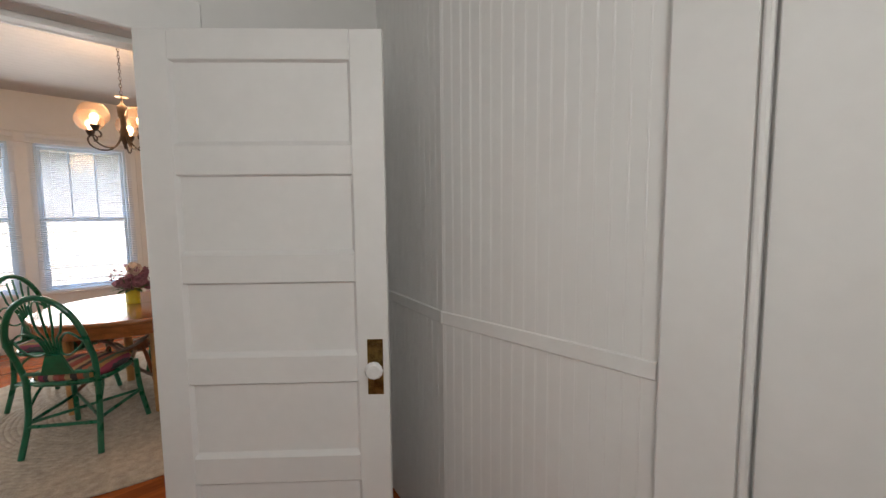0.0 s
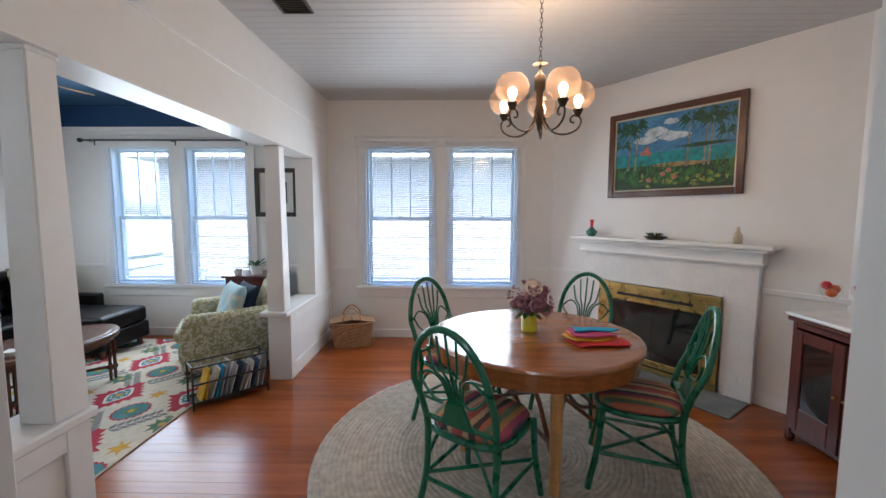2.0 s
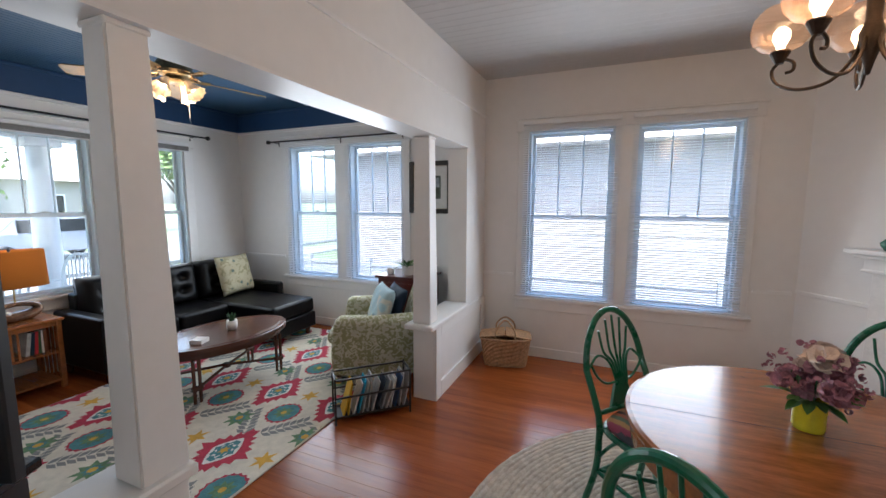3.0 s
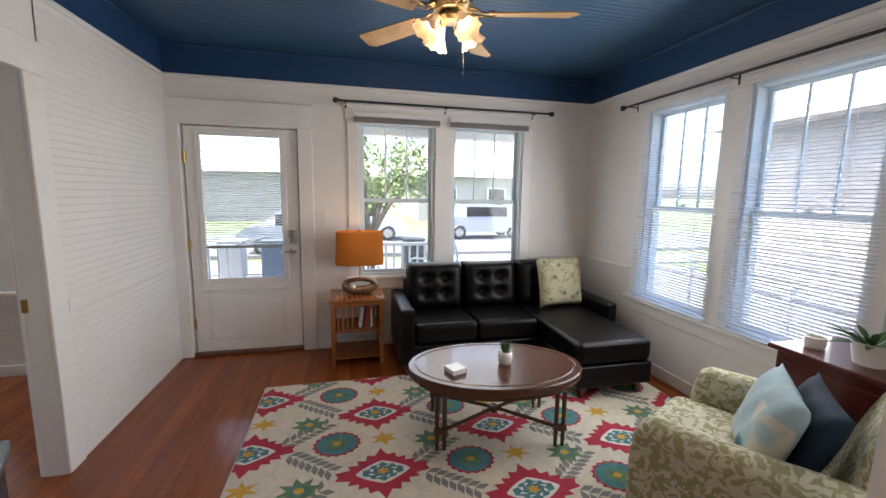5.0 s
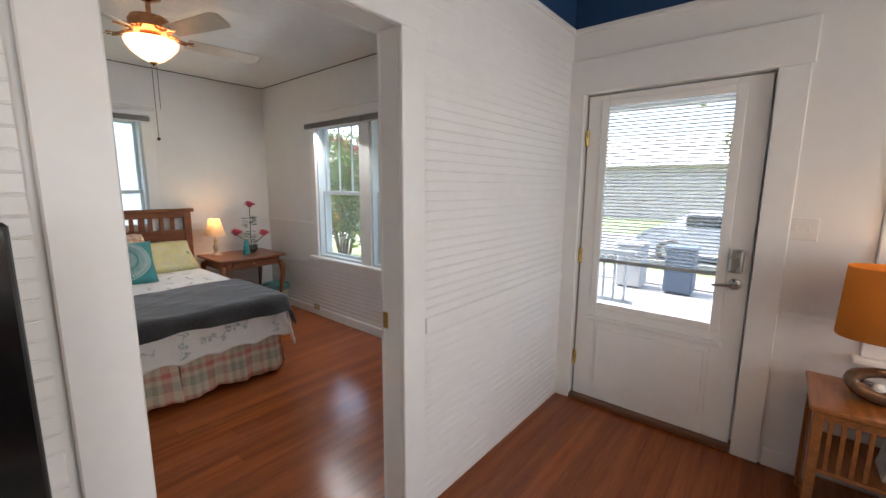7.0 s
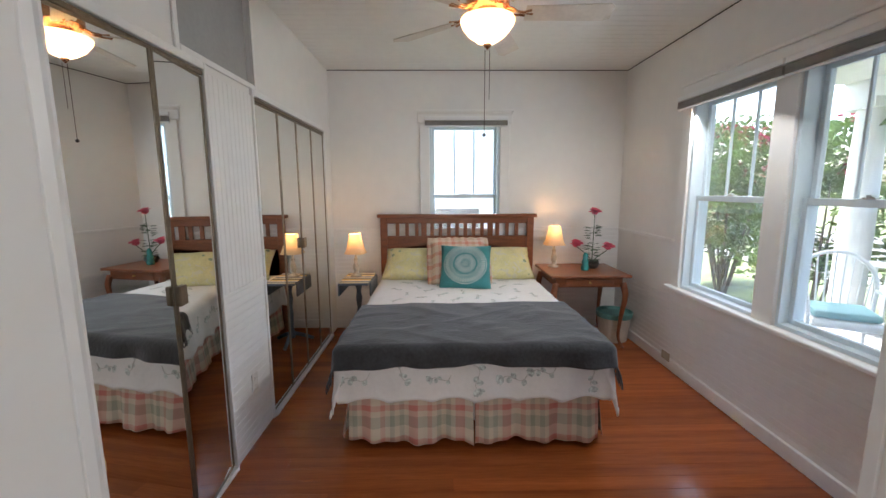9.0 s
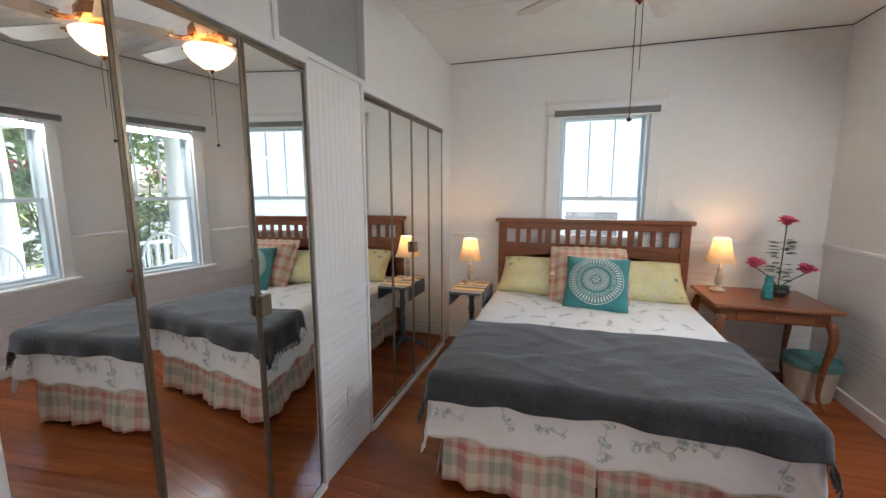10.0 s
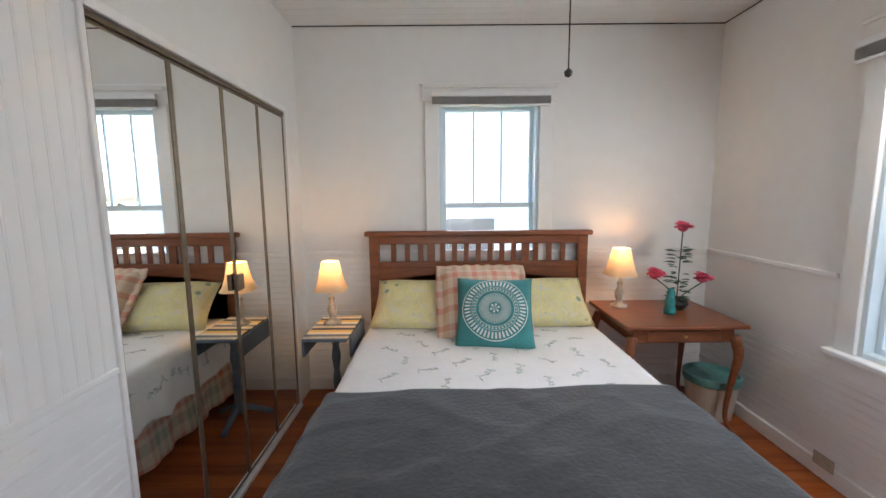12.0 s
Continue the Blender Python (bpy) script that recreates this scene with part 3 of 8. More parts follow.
PLAIDP = stripes("plaid cushion cotton", [(0.66, 0.50, 0.38), (0.60, 0.26, 0.18), (0.68, 0.56, 0.44), (0.55, 0.40, 0.26)], "X", 0.13, cross=("Z", [(0.66, 0.52, 0.40), (0.58, 0.22, 0.16), (0.66, 0.56, 0.44)], 0.12))
ARMCH = damask("cream cloth with sage scrolls", (0.56, 0.53, 0.40), (0.30, 0.29, 0.15), 21.0, 0.5, 0.03)
YELP = damask("pale yellow pillow with flowers", (0.74, 0.68, 0.36), (0.70, 0.66, 0.50), 14.0, 0.6, 0.06, (0.28, 0.36, 0.24))
SOFAP = damask("cream cushion with teal and ochre flowers", (0.46, 0.42, 0.28), (0.30, 0.28, 0.16), 14.0, 0.58, 0.02, (0.12, 0.16, 0.13))
ARMP = damask("pale blue print cushion", (0.40, 0.54, 0.58), (0.60, 0.58, 0.50), 5.0, 0.56, 0.03, (0.05, 0.14, 0.19))
RUGC = mat("cream wool pile", (0.66, 0.61, 0.50), 0.95, var=0.08, scale=20, bump=0.6, bscale=250)
R_RED = mat("crimson wool", (0.42, 0.03, 0.06), 0.95, var=0.15, scale=25, bump=0.5, bscale=250)
R_TEAL = mat("teal wool", (0.08, 0.23, 0.25), 0.95, var=0.2, scale=25, bump=0.5, bscale=250)
R_YEL = mat("gold wool", (0.62, 0.36, 0.05), 0.95, var=0.12, scale=25, bump=0.5, bscale=250)
R_GRN = mat("sage wool", (0.13, 0.23, 0.12), 0.95, var=0.2, scale=25, bump=0.5, bscale=250)
R_GRY = mat("grey wool", (0.22, 0.225, 0.22), 0.95, var=0.15, scale=25, bump=0.5, bscale=250)
R_WHT = mat("white wool", (0.72, 0.70, 0.66), 0.95, var=0.05, scale=25, bump=0.5, bscale=250)


# ---------------------------------------------------------------- built-in woodwork
def trim(name, m, bs, label, material=TRIM, bevel=0.004, category="trim"):
    ob = put(name, boxes(*bs, bevel=bevel), material)
    ob.matrix_world = m
    return tagged(ob, label, category, kind="structure")


I4 = Matrix.Identity(4)
for y0, y1, ys, LZ, py in ((3.52, 4.24, 1, 0.63, 3.54), (0.88, 1.56, -1, 0.722, 1.502)):
    pxc, pw = (-1.303, 0.0) if ys > 0 else (-1.275, 0.008)
    a, b = (y0 - 0.03, YN) if ys > 0 else (0.45, y1 + 0.03)
    trim("ledge", I4, [(-1.43, a, LZ - 0.04, XP + 0.03, b if ys > 0 else y1 + 0.03, LZ)] if ys < 0 else [(-1.43, a - 0.07, LZ - 0.04, XP + 0.03, y1, LZ)], "white wooden ledge on the half wall", bevel=0.008)
    bm = bmesh.new()
    q = []
    for z, hx, hy in ((LZ, 0.074 - pw, 0.072), (2.044, 0.060 - pw, 0.055)):
        q.append([bm.verts.new((pxc + sx * hx, py + sy * hy, z)) for sx, sy in ((-1, -1), (1, -1), (1, 1), (-1, 1))])
    for j in range(4):
        bm.faces.new((q[0][j], q[0][(j + 1) % 4], q[1][(j + 1) % 4], q[1][j]))
    bm.faces.new(q[0]), bm.faces.new(q[1])
    bmesh.ops.bevel(bm, geom=[e for e in bm.edges], offset=0.005, segments=2, affect="EDGES")
    post = thing("post", I4, "white tapered square wooden post on a half wall", "post", "tapered posts", "structure")
    part("shaft", bm, TRIM, post)
    part("cap", boxes((pxc - 0.066 + pw, py - 0.061, 2.026, pxc + 0.066 - pw, py + 0.061, 2.0435), bevel=0.004), TRIM, post)
    # stiles and rails on the half wall, dining side
    c0, c1 = (y0, YN) if ys > 0 else (0.45, y1)
    trim("wainscot_frame", I4, [(XP, c0, 0, XP + 0.018, c0 + 0.10, LZ - 0.04), (XP, c1 - 0.10, 0, XP + 0.018, c1, LZ - 0.04), (XP, c0 + 0.10, LZ - 0.12, XP + 0.018, c1 - 0.10, LZ - 0.04), (XP, c0 + 0.10, 0, XP + 0.018, c1 - 0.10, 0.13)], "white panel frame on the half wall", bevel=0.003)
trim("beam_trim", I4, [(-1.42, 0.88, 2.044, XP + 0.02, 4.24, 2.057)], "white board under the header", bevel=0.0)
trim("header_band", I4, [(XP, 0.45, 2.40, XP + 0.012, YN, 2.42)], "thin white moulding along the header", bevel=0.002)

BAND = 0.016
# chair rails
for m, bs, nm in (
        (I4, [(-4.67, 0.757, 0.85, -3.25, 0.757 + BAND, 0.92), (-2.10, 0.757, 0.85, -1.40, 0.757 + BAND, 0.92)], "white chair rail on the beadboard wall"),
        (I4, [(XW, 1.95, 0.84, XW + BAND, 2.23, 0.87), (XW, 4.13, 0.84, XW + BAND, YN, 0.87)], "white chair rail beside the front windows"),
        (I4, [(XW, YN - BAND, 0.84, -3.92, YN, 0.87), (-2.05, YN - BAND, 0.84, -1.40, YN, 0.87)], "white chair rail beside the windows"),
        (I4, [(XP, YN - BAND, 0.82, -0.90, YN, 0.85), (1.10, YN - BAND, 0.82, 1.36, YN, 0.85)], "white chair rail in the dining room"),
        (DIAG, [(-2.99, -BAND, 0.84, -2.52, 0, 0.87), (-0.97, -BAND, 0.88, -0.45, 0, 0.92)], "white chair rail on the corner wall"),
        (I4, [(XB, YS, 1.05, XM, YS + BAND, 1.075)], "thin white chair rail behind the bed"),
        (I4, [(XB, YS, 1.05, XB + BAND, -2.16, 1.075), (XB, -0.30, 1.05, XB + BAND, 0.66, 1.075)], "thin white chair rail in the bedroom"),
        (I4, [(1.345 - BAND, -1.11, 1.01, 1.345, -0.335, 1.06)], "white chair rail in the hall")):
    trim("chair_rail", m, bs, nm, bevel=0.003)
trim("chair_rail", Matrix.Translation((1.345, -0.335, 0)) @ Matrix.Rotation(radians(76), 4, "Z"), [(0, 0, 1.01, 0.64, BAND, 1.06)], "white chair rail in the hall", bevel=0.003)
# beadboard
panel("beadboard_living", beads(-4.67, -3.25, 0.0, 2.45, 0.042, 0.0018, "u"), Matrix(((1, 0, 0, 0), (0, -1, 0, 0.7655), (0, 0, 1, 0), (0, 0, 0, 1))), BEAD, "white horizontal beadboard on the entry wall")
panel("beadboard_living_two", beads(-2.10, -1.40, 0.0, 2.45, 0.042, 0.0018, "u"), Matrix(((1, 0, 0, 0), (0, -1, 0, 0.7655), (0, 0, 1, 0), (0, 0, 0, 1))), BEAD, "white horizontal beadboard beside the bedroom opening")
panel("beadboard_bed_south", beads(XB, XM, 0.0, 1.05, 0.045, 0.003, "u"), Matrix(((1, 0, 0, 0), (0, -1, 0, YS + 0.008), (0, 0, 1, 0), (0, 0, 0, 1))), BEAD, "white beadboard below the rail behind the bed")
panel("beadboard_bed_west", beads(YS, 0.66, 0.0, 0.60, 0.045, 0.003, "u"), Matrix(((0, -1, 0, XB + 0.008), (1, 0, 0, 0), (0, 0, 1, 0), (0, 0, 0, 1))), BEAD, "white beadboard below the bedroom windows")
RE = Matrix(((0, 1, 0, XM - 0.008), (1, 0, 0, 0), (0, 0, 1, 0), (0, 0, 0, 1)))
panel("beadboard_closet_low", beads(-1.40, -0.93, 0.0, 0.93, 0.045, 0.002, "u"), RE, BEAD, "white horizontal beadboard between the closets")
panel("beadboard_closet_high", beads(-1.40, -0.93, 0.95, 2.02, 0.045, 0.0011, "v"), RE, BEAD, "white vertical beadboard between the closets")
trim("closet_post_rail", I4, [(XM - 0.016, -1.40, 0.93, XM, -0.93, 0.95)], "thin white rail between the closets", bevel=0.002)
panel("beadboard_hall", beads(-1.11, -0.335, 0.0, 2.65, 0.045, 0.0007, "v"), Matrix(((0, 1, 0, 1.345 - 0.009), (1, 0, 0, 0), (0, 0, 1, 0), (0, 0, 0, 1))), BEAD, "white vertical beadboard hall wall")
panel("beadboard_hall_corner", beads(0, 0.64, 0.0, 2.65, 0.045, 0.0011, "v"), Matrix.Translation((1.345, -0.335, 0)) @ Matrix.Rotation(radians(76), 4, "Z") @ Matrix(((1, 0, 0, 0), (0, -1, 0, 0.009), (0, 0, 1, 0), (0, 0, 0, 1))), BEAD, "white vertical beadboard behind the open door")
# hall casing at the edge of the beadboard
trim("hall_casing", I4, [(1.345 - 0.03, -1.285, 0, 1.345, -1.115, 2.65), (1.345 - 0.04, -1.305, 0, 1.345, -1.287, 2.65)], "white door casing in the hall", bevel=0.005)
trim("hall_side_door", I4, [(1.345 - 0.02, -2.2, 0, 1.345, -1.312, 2.65)], "plain white closed door in the hall", bevel=0.003)
# baseboards
trim("baseboard", I4, [(XW, YN - 0.018, 0, -1.40, YN, 0.10), (XP + 0.02, YN - 0.018, 0, 1.36, YN, 0.10)], "white baseboard on the north wall")
trim("baseboard", I4, [(XW, 1.95, 0, XW + 0.018, YN, 0.10)], "white baseboard on the front wall")
trim("baseboard", I4, [(XB, YS, 0, XB + 0.026, 0.66, 0.09), (XB, YS, 0, XM, YS + 0.026, 0.09)], "white baseboard in the bedroom")
trim("baseboard", DIAG, [(-2.99, -0.018, 0, -2.52, 0, 0.10), (-0.97, -0.018, 0, -0.45, 0, 0.10)], "white baseboard on the corner wall")
# ceiling edge cords
trim("ceiling_cord", I4, [(XB, YS, ZB - 0.006, XM, YS + 0.006, ZB), (XB, YS, ZB - 0.006, XB + 0.006, 0.66, ZB)], "thin dark line along the bedroom ceiling", DARK, 0.0)
# blue frieze and picture rail round the living room
FRZ = thing("frieze", I4, "navy blue painted frieze above the picture rail", "trim", kind="structure")
for fb in ((XW, 0.757, 2.47, XW + 0.012, YN, ZL), (XW + 0.012, YN - 0.012, 2.47, -1.40, YN, ZL), (XW + 0.012, 0.757, 2.47, -1.40, 0.769, ZL), (-1.412, 0.769, 2.47, -1.40, YN - 0.012, ZL)):
    part("frieze_board", boxes(fb), BLUE, FRZ)
trim("frieze_cove", I4, [(XW + 0.012, 0.769, ZL - 0.03, XW + 0.03, YN - 0.012, ZL), (XW + 0.03, YN - 0.03, ZL - 0.03, -1.412, YN - 0.012, ZL), (XW + 0.03, 0.769, ZL - 0.03, -1.412, 0.787, ZL)], "blue cove moulding", BLUE, 0.006)
trim("picture_rail", I4, [(XW, 0.757, 2.44, XW + 0.03, YN, 2.47), (XW + 0.03, YN - 0.03, 2.44, -1.40, YN, 2.47), (XW + 0.03, 0.757, 2.44, -1.40, 0.787, 2.47)], "white picture rail below the blue frieze")


def casing(name, m, x0, x1, top, w=0.13, head=0.16, label="white door casing", y=0.022):
    """Flat casing round an opening on the face y = 0 facing -y."""
    c = thing(name, m, label, "trim", kind="structure")
    part("side_board", boxes((x0 - w, -y, 0, x0, 0, top), bevel=0.004), TRIM, c)
    part("side_board", boxes((x1, -y, 0, x1 + w, 0, top), bevel=0.004), TRIM, c)
    part("head_board", boxes((x0 - w - 0.01, -y - 0.004, top, x1 + w + 0.01, 0, top + head), bevel=0.004), TRIM, c)


casing("door_casing", facing("west", XW), 0.862, 1.812, 2.07, 0.125, 0.21, "white flat casing round the front door")
casing("bedroom_casing", Matrix(((-1, 0, 0, 0), (0, -1, 0, 0.757), (0, 0, 1, 0), (0, 0, 0, 1))), 2.247, 3.107, 2.06, 0.13, 0.16, "white casing round the bedroom opening")
casing("bedroom_casing", Matrix(((1, 0, 0, 0), (0, 1, 0, 0.66), (0, 0, 1, 0), (0, 0, 0, 1))), -3.107, -2.247, 2.06, 0.11, 0.14, "white casing round the bedroom opening")
casing("dining_casing", Matrix(((-1, 0, 0, 0), (0, -1, 0, 0.45), (0, 0, 1, 0), (0, 0, 0, 1))), -0.612, 0.25, 2.05, 0.12, 0.15, "white casing round the hall doorway")
casing("dining_casing", Matrix(((1, 0, 0, 0), (0, 1, 0, 0.27), (0, 0, 1, 0), (0, 0, 0, 1))), -0.25, 0.575, 2.05, 0.12, 0.15, "white casing round the hall doorway")
trim("doorway_stop", I4, [(-0.25, 0.34, 0, -0.235, 0.38, 2.05), (0.56, 0.34, 0, 0.575, 0.38, 2.05), (-0.235, 0.34, 2.03, 0.56, 0.38, 2.05)], "white door stop in the doorway", bevel=0.003)
trim("strike_plate", I4, [(-3.107, 0.655, 0.895, -3.1035, 0.685, 0.965)], "brass strike plate on the jamb", BRASS, 0.001)
trim("strike_plate", I4, [(-0.25, 0.30, 0.84, -0.2465, 0.33, 0.93)], "brass strike plate on the jamb", BRASS, 0.001)


# ---------------------------------------------------------------- doors
def panel_door(name, m, width, height, rows, label, cols=1, knob="glass", stile=0.11, rail=0.10):
    """Frame-and-panel door: hinge edge at the local origin, leaf along +x, faces at y = +-0.018."""
    d = thing(name, m, label, "door", kind="structure")
    bs = [(0, -0.018, 0.01, stile, 0.018, height), (width - stile, -0.018, 0.01, width, 0.018, height)]
    zs = rows
    for z0, z1 in zs:
        bs.append((stile, -0.018, z0, width - stile, 0.018, z1))
    part("door_frame", boxes(*bs, bevel=0.003), TRIM, d)
    for (a0, a1), (b0, b1) in zip(zs, zs[1:]):
        bm = boxes((stile, -0.002, a1, width - stile, 0.002, b0))
        for s in (-1, 1):
            # sloped moulding at the foot and both sides, a square shadow line at the head
            c0 = [(stile, a1), (width - stile, a1), (width - stile, b0), (stile, b0)]
            c1 = [(stile + 0.009, a1 + 0.014), (width - stile - 0.009, a1 + 0.014), (width - stile - 0.009, b0 - 0.004), (stile + 0.009, b0 - 0.004)]
            o = [bm.verts.new((x, s * 0.0165, z)) for x, z in c0]
            i = [bm.verts.new((x, s * 0.0022, z)) for x, z in c1]
            for k in range(4):
                bm.faces.new((o[k], o[(k + 1) % 4], i[(k + 1) % 4], i[k]))
        part("door_panel", bm, TRIM, d)
    return d


# hall door, five panels, standing open
HD = Matrix.Translation((0.507, 0.252, 0)) @ Matrix.Rotation(math.atan2(-0.676, 0.737), 4, "Z")
hd = panel_door("door_1", HD, 0.81, 2.05, [(0.01, 0.20), (0.475, 0.575), (0.845, 0.945), (1.205, 1.305), (1.575, 1.675), (1.95, 2.05)], "white painted five-panel door standing open")
plate = part("lock_plate", boxes((0.735, -0.022, 0.80, 0.79, -0.018, 1.0), (0.752, -0.025, 0.955, 0.772, -0.022, 0.985), bevel=0.001), mat("antique brass", (0.30, 0.20, 0.07), 0.35, metal=1, var=0.4, scale=40), hd, "worn antique brass lock plate")
bm = turned([(0.0, 0), (0.012, 0), (0.010, 0.025), (0.027, 0.032), (0.032, 0.048), (0.024, 0.062), (0.0, 0.064)], 12)
bmesh.ops.transform(bm, matrix=Matrix.Translation((0.763, -0.022, 0.905)) @ Matrix.Rotation(radians(90), 4, "X"), verts=bm.verts)
part("knob", bm, mat("cut glass", (0.85, 0.85, 0.83), 0.06, spec=0.9), hd, "clear cut-glass door knob")

# front door
fd = thing("door_2", facing("west", XW), "white front door with a half glass pane and blind", "door", kind="structure")
y0d, y1d = 0.875, 1.80
part("door_leaf", boxes((y0d, 0.03, 0.03, y0d + 0.12, 0.075, 2.06), (y1d - 0.14, 0.03, 0.03, y1d, 0.075, 2.06), (y0d + 0.12, 0.03, 0.03, y1d - 0.14, 0.075, 0.70), (y0d + 0.12, 0.03, 2.0, y1d - 0.14, 0.075, 2.06), bevel=0.003), TRIM, fd)
part("glazing_frame", boxes((y0d + 0.085, 0.02, 0.68, y0d + 0.13, 0.03, 2.03), (y1d - 0.15, 0.02, 0.68, y1d - 0.10, 0.03, 2.03), (y0d + 0.13, 0.02, 0.68, y1d - 0.15, 0.03, 0.72), (y0d + 0.13, 0.02, 1.985, y1d - 0.15, 0.03, 2.03), bevel=0.004), TRIM, fd)
part("pane", boxes((y0d + 0.12, 0.05, 0.70, y1d - 0.14, 0.056, 2.0)), GLASS, fd)
bm = bmesh.new()
for i in range(46):
    z = 1.03 + i * 0.0208
    q = [bm.verts.new(p) for p in ((y0d + 0.125, 0.036, z + 0.008), (y1d - 0.145, 0.036, z + 0.008), (y1d - 0.145, 0.047, z - 0.001), (y0d + 0.125, 0.047, z - 0.001))]
    bm.faces.new(q)
part("blind_slats", bm, SLATV, fd, "white mini blind half lowered")
part("blind_rail", boxes((y0d + 0.125, 0.034, 0.995, y1d - 0.145, 0.049, 1.02), bevel=0.003), mat("grey rail", (0.35, 0.38, 0.4), 0.5), fd)
part("raised_panel", boxes((y0d + 0.14, 0.022, 0.14, y1d - 0.16, 0.03, 0.55), bevel=0.008), TRIM, fd)
part("kick_ledge", boxes((y0d + 0.07, 0.0, 0.60, y1d - 0.09, 0.03, 0.625), bevel=0.004), TRIM, fd)
for z in (0.30, 1.03, 1.80):
    part("hinge", boxes((y0d - 0.008, 0.012, z - 0.05, y0d + 0.012, 0.03, z + 0.05), bevel=0.003), BRASS, fd, "small brass hinge")
bm = turned([(0, 0), (0.032, 0), (0.03, 0.02), (0.018, 0.025), (0, 0.026)], 16)
bmesh.ops.transform(bm, matrix=Matrix.Translation((y1d - 0.06, 0.03, 0.965)) @ Matrix.Rotation(radians(90), 4, "X"), verts=bm.verts)
lever = part("lever_rose", bm, CHROME, fd)
part("lever", rod([(y1d - 0.06, -0.005, 0.965), (y1d - 0.07, -0.02, 0.965), (y1d - 0.12, -0.022, 0.96), (y1d - 0.16, -0.018, 0.955)], [0.009, 0.009, 0.008, 0.006]), CHROME, lever, "nickel door lever")
part("keypad_lock", boxes((y1d - 0.095, -0.01, 1.03, y1d - 0.03, 0.03, 1.16), bevel=0.012, seg=3), CHROME, fd, "nickel keypad lock")
part("door_stop", boxes((0.855, 0.078, 0.0, 0.895, 0.16, 2.075), (1.785, 0.078, 0.0, 1.82, 0.16, 2.075), (0.895, 0.078, 2.045, 1.785, 0.16, 2.075)), TRIM, fd)
part("threshold", boxes((0.862, -0.02, 0.0, 1.812, 0.15, 0.034), bevel=0.006), mat("threshold wood", (0.16, 0.07, 0.035), 0.4), fd)

# bedroom door leaf folded back
bd = panel_door("door_3", Matrix.Translation((-2.235, 0.645, 0)) @ Matrix.Rotation(math.atan2(-0.31, 0.39), 4, "Z"), 0.50, 2.03, [(0.01, 0.22), (0.80, 0.92), (1.93, 2.03)], "narrow white door leaf folded open", stile=0.09)
bm = turned([(0, 0), (0.026, 0), (0.022, 0.008), (0.010, 0.014), (0.010, 0.032), (0.026, 0.042), (0.030, 0.056), (0.022, 0.072), (0, 0.076)], 16)
bmesh.ops.transform(bm, matrix=Matrix.Translation((0.445, -0.018, 0.93)) @ Matrix.Rotation(radians(90), 4, "X"), verts=bm.verts)
part("knob", bm, BRASS, bd, "polished brass knob", True)


# ---------------------------------------------------------------- mirrored closets
def mirror_door(y0, y1, label, handle=None, out0=0.0, out1=0.0):
    ang = math.atan2(out1 - out0, y1 - y0)
    d = thing("mirror_door", Matrix.Translation((XM - out0, y0, 0)) @ Matrix.Rotation(ang, 4, "Z"), label, "closet door", "mirrored closet doors")
    x, y1, handle = -0.004, math.hypot(y1 - y0, out1 - out0), None if handle is None else handle - y0
    y0 = 0.0
    part("mirror", boxes((x, y0 + 0.012, 0.04, x + 0.004, y1 - 0.012, 1.985)), MIRROR, d)
    part("door_frame", boxes((x - 0.004, y0 + 0.001, 0.03, x + 0.02, y0 + 0.012, 1.995), (x - 0.004, y1 - 0.012, 0.03, x + 0.02, y1 - 0.001, 1.995), (x - 0.004, y0 + 0.012, 0.03, x + 0.02, y1 - 0.012, 0.04), (x - 0.004, y0 + 0.012, 1.985, x + 0.02, y1 - 0.012, 1.995), bevel=0.001), FRAMEM, d)
    if handle:
        part("handle", boxes((x - 0.03, handle - 0.028, 1.02, x - 0.004, handle + 0.028, 1.10), bevel=0.004), FRAMEM, d, "small square bronze handle")
    return d


for i, (o0, o1) in enumerate(((0.0, 0.042), (0.042, 0.004), (0.004, 0.026))):
    mirror_door(-0.905 + 0.391 * i, -0.905 + 0.391 * (i + 1), "tall mirror on a partly folded closet door", -0.522 if i == 0 else None, o0, o1)
for i in range(4):
    mirror_door(-2.882 + 0.365 * i, -2.882 + 0.365 * (i + 1), "tall mirror on a folding closet door beside the bed", -2.155 if i == 1 else None)
trim("closet_track", I4, [(XM - 0.012, -0.91, 2.0, XM + 0.02, 0.28, 2.02), (XM - 0.012, -2.885, 2.0, XM + 0.02, -1.42, 2.02)], "dark metal track over the closet doors", FRAMEM, 0.002)
trim("closet_track", I4, [(XM - 0.03, -0.91, 0.0, XM + 0.02, 0.28, 0.022), (XM - 0.03, -2.885, 0.0, XM + 0.02, -1.42, 0.022)], "white sill under the closet doors", TRIM, 0.002)
trim("closet_jamb", I4, [(XM - 0.02, -1.42, 0, XM, -1.40, 2.06), (XM - 0.02, -2.91, 0, XM, -2.89, 2.06), (XM - 0.02, -2.89, 2.025, XM, -1.42, 2.06), (XM - 0.02, -0.93, 0, XM, -0.912, 2.06), (XM - 0.02, -0.912, 2.025, XM, 0.30, 2.06)], "white closet jamb moulding", TRIM, 0.003)
trim("transom_panel", I4, [(XM + 0.03, -1.46, 2.09, XM + 0.05, -0.76, 2.60)], "grey panel set in the closet wall", GREYP, 0.0)
trim("transom_moulding", I4, [(XM - 0.012, -1.49, 2.06, XM, -1.46, 2.63), (XM - 0.012, -0.76, 2.06, XM, -0.73, 2.63), (XM - 0.012, -1.46, 2.06, XM, -0.76, 2.09), (XM - 0.012, -1.46, 2.60, XM, -0.76, 2.63)], "white moulding round the grey panel", TRIM, 0.003)


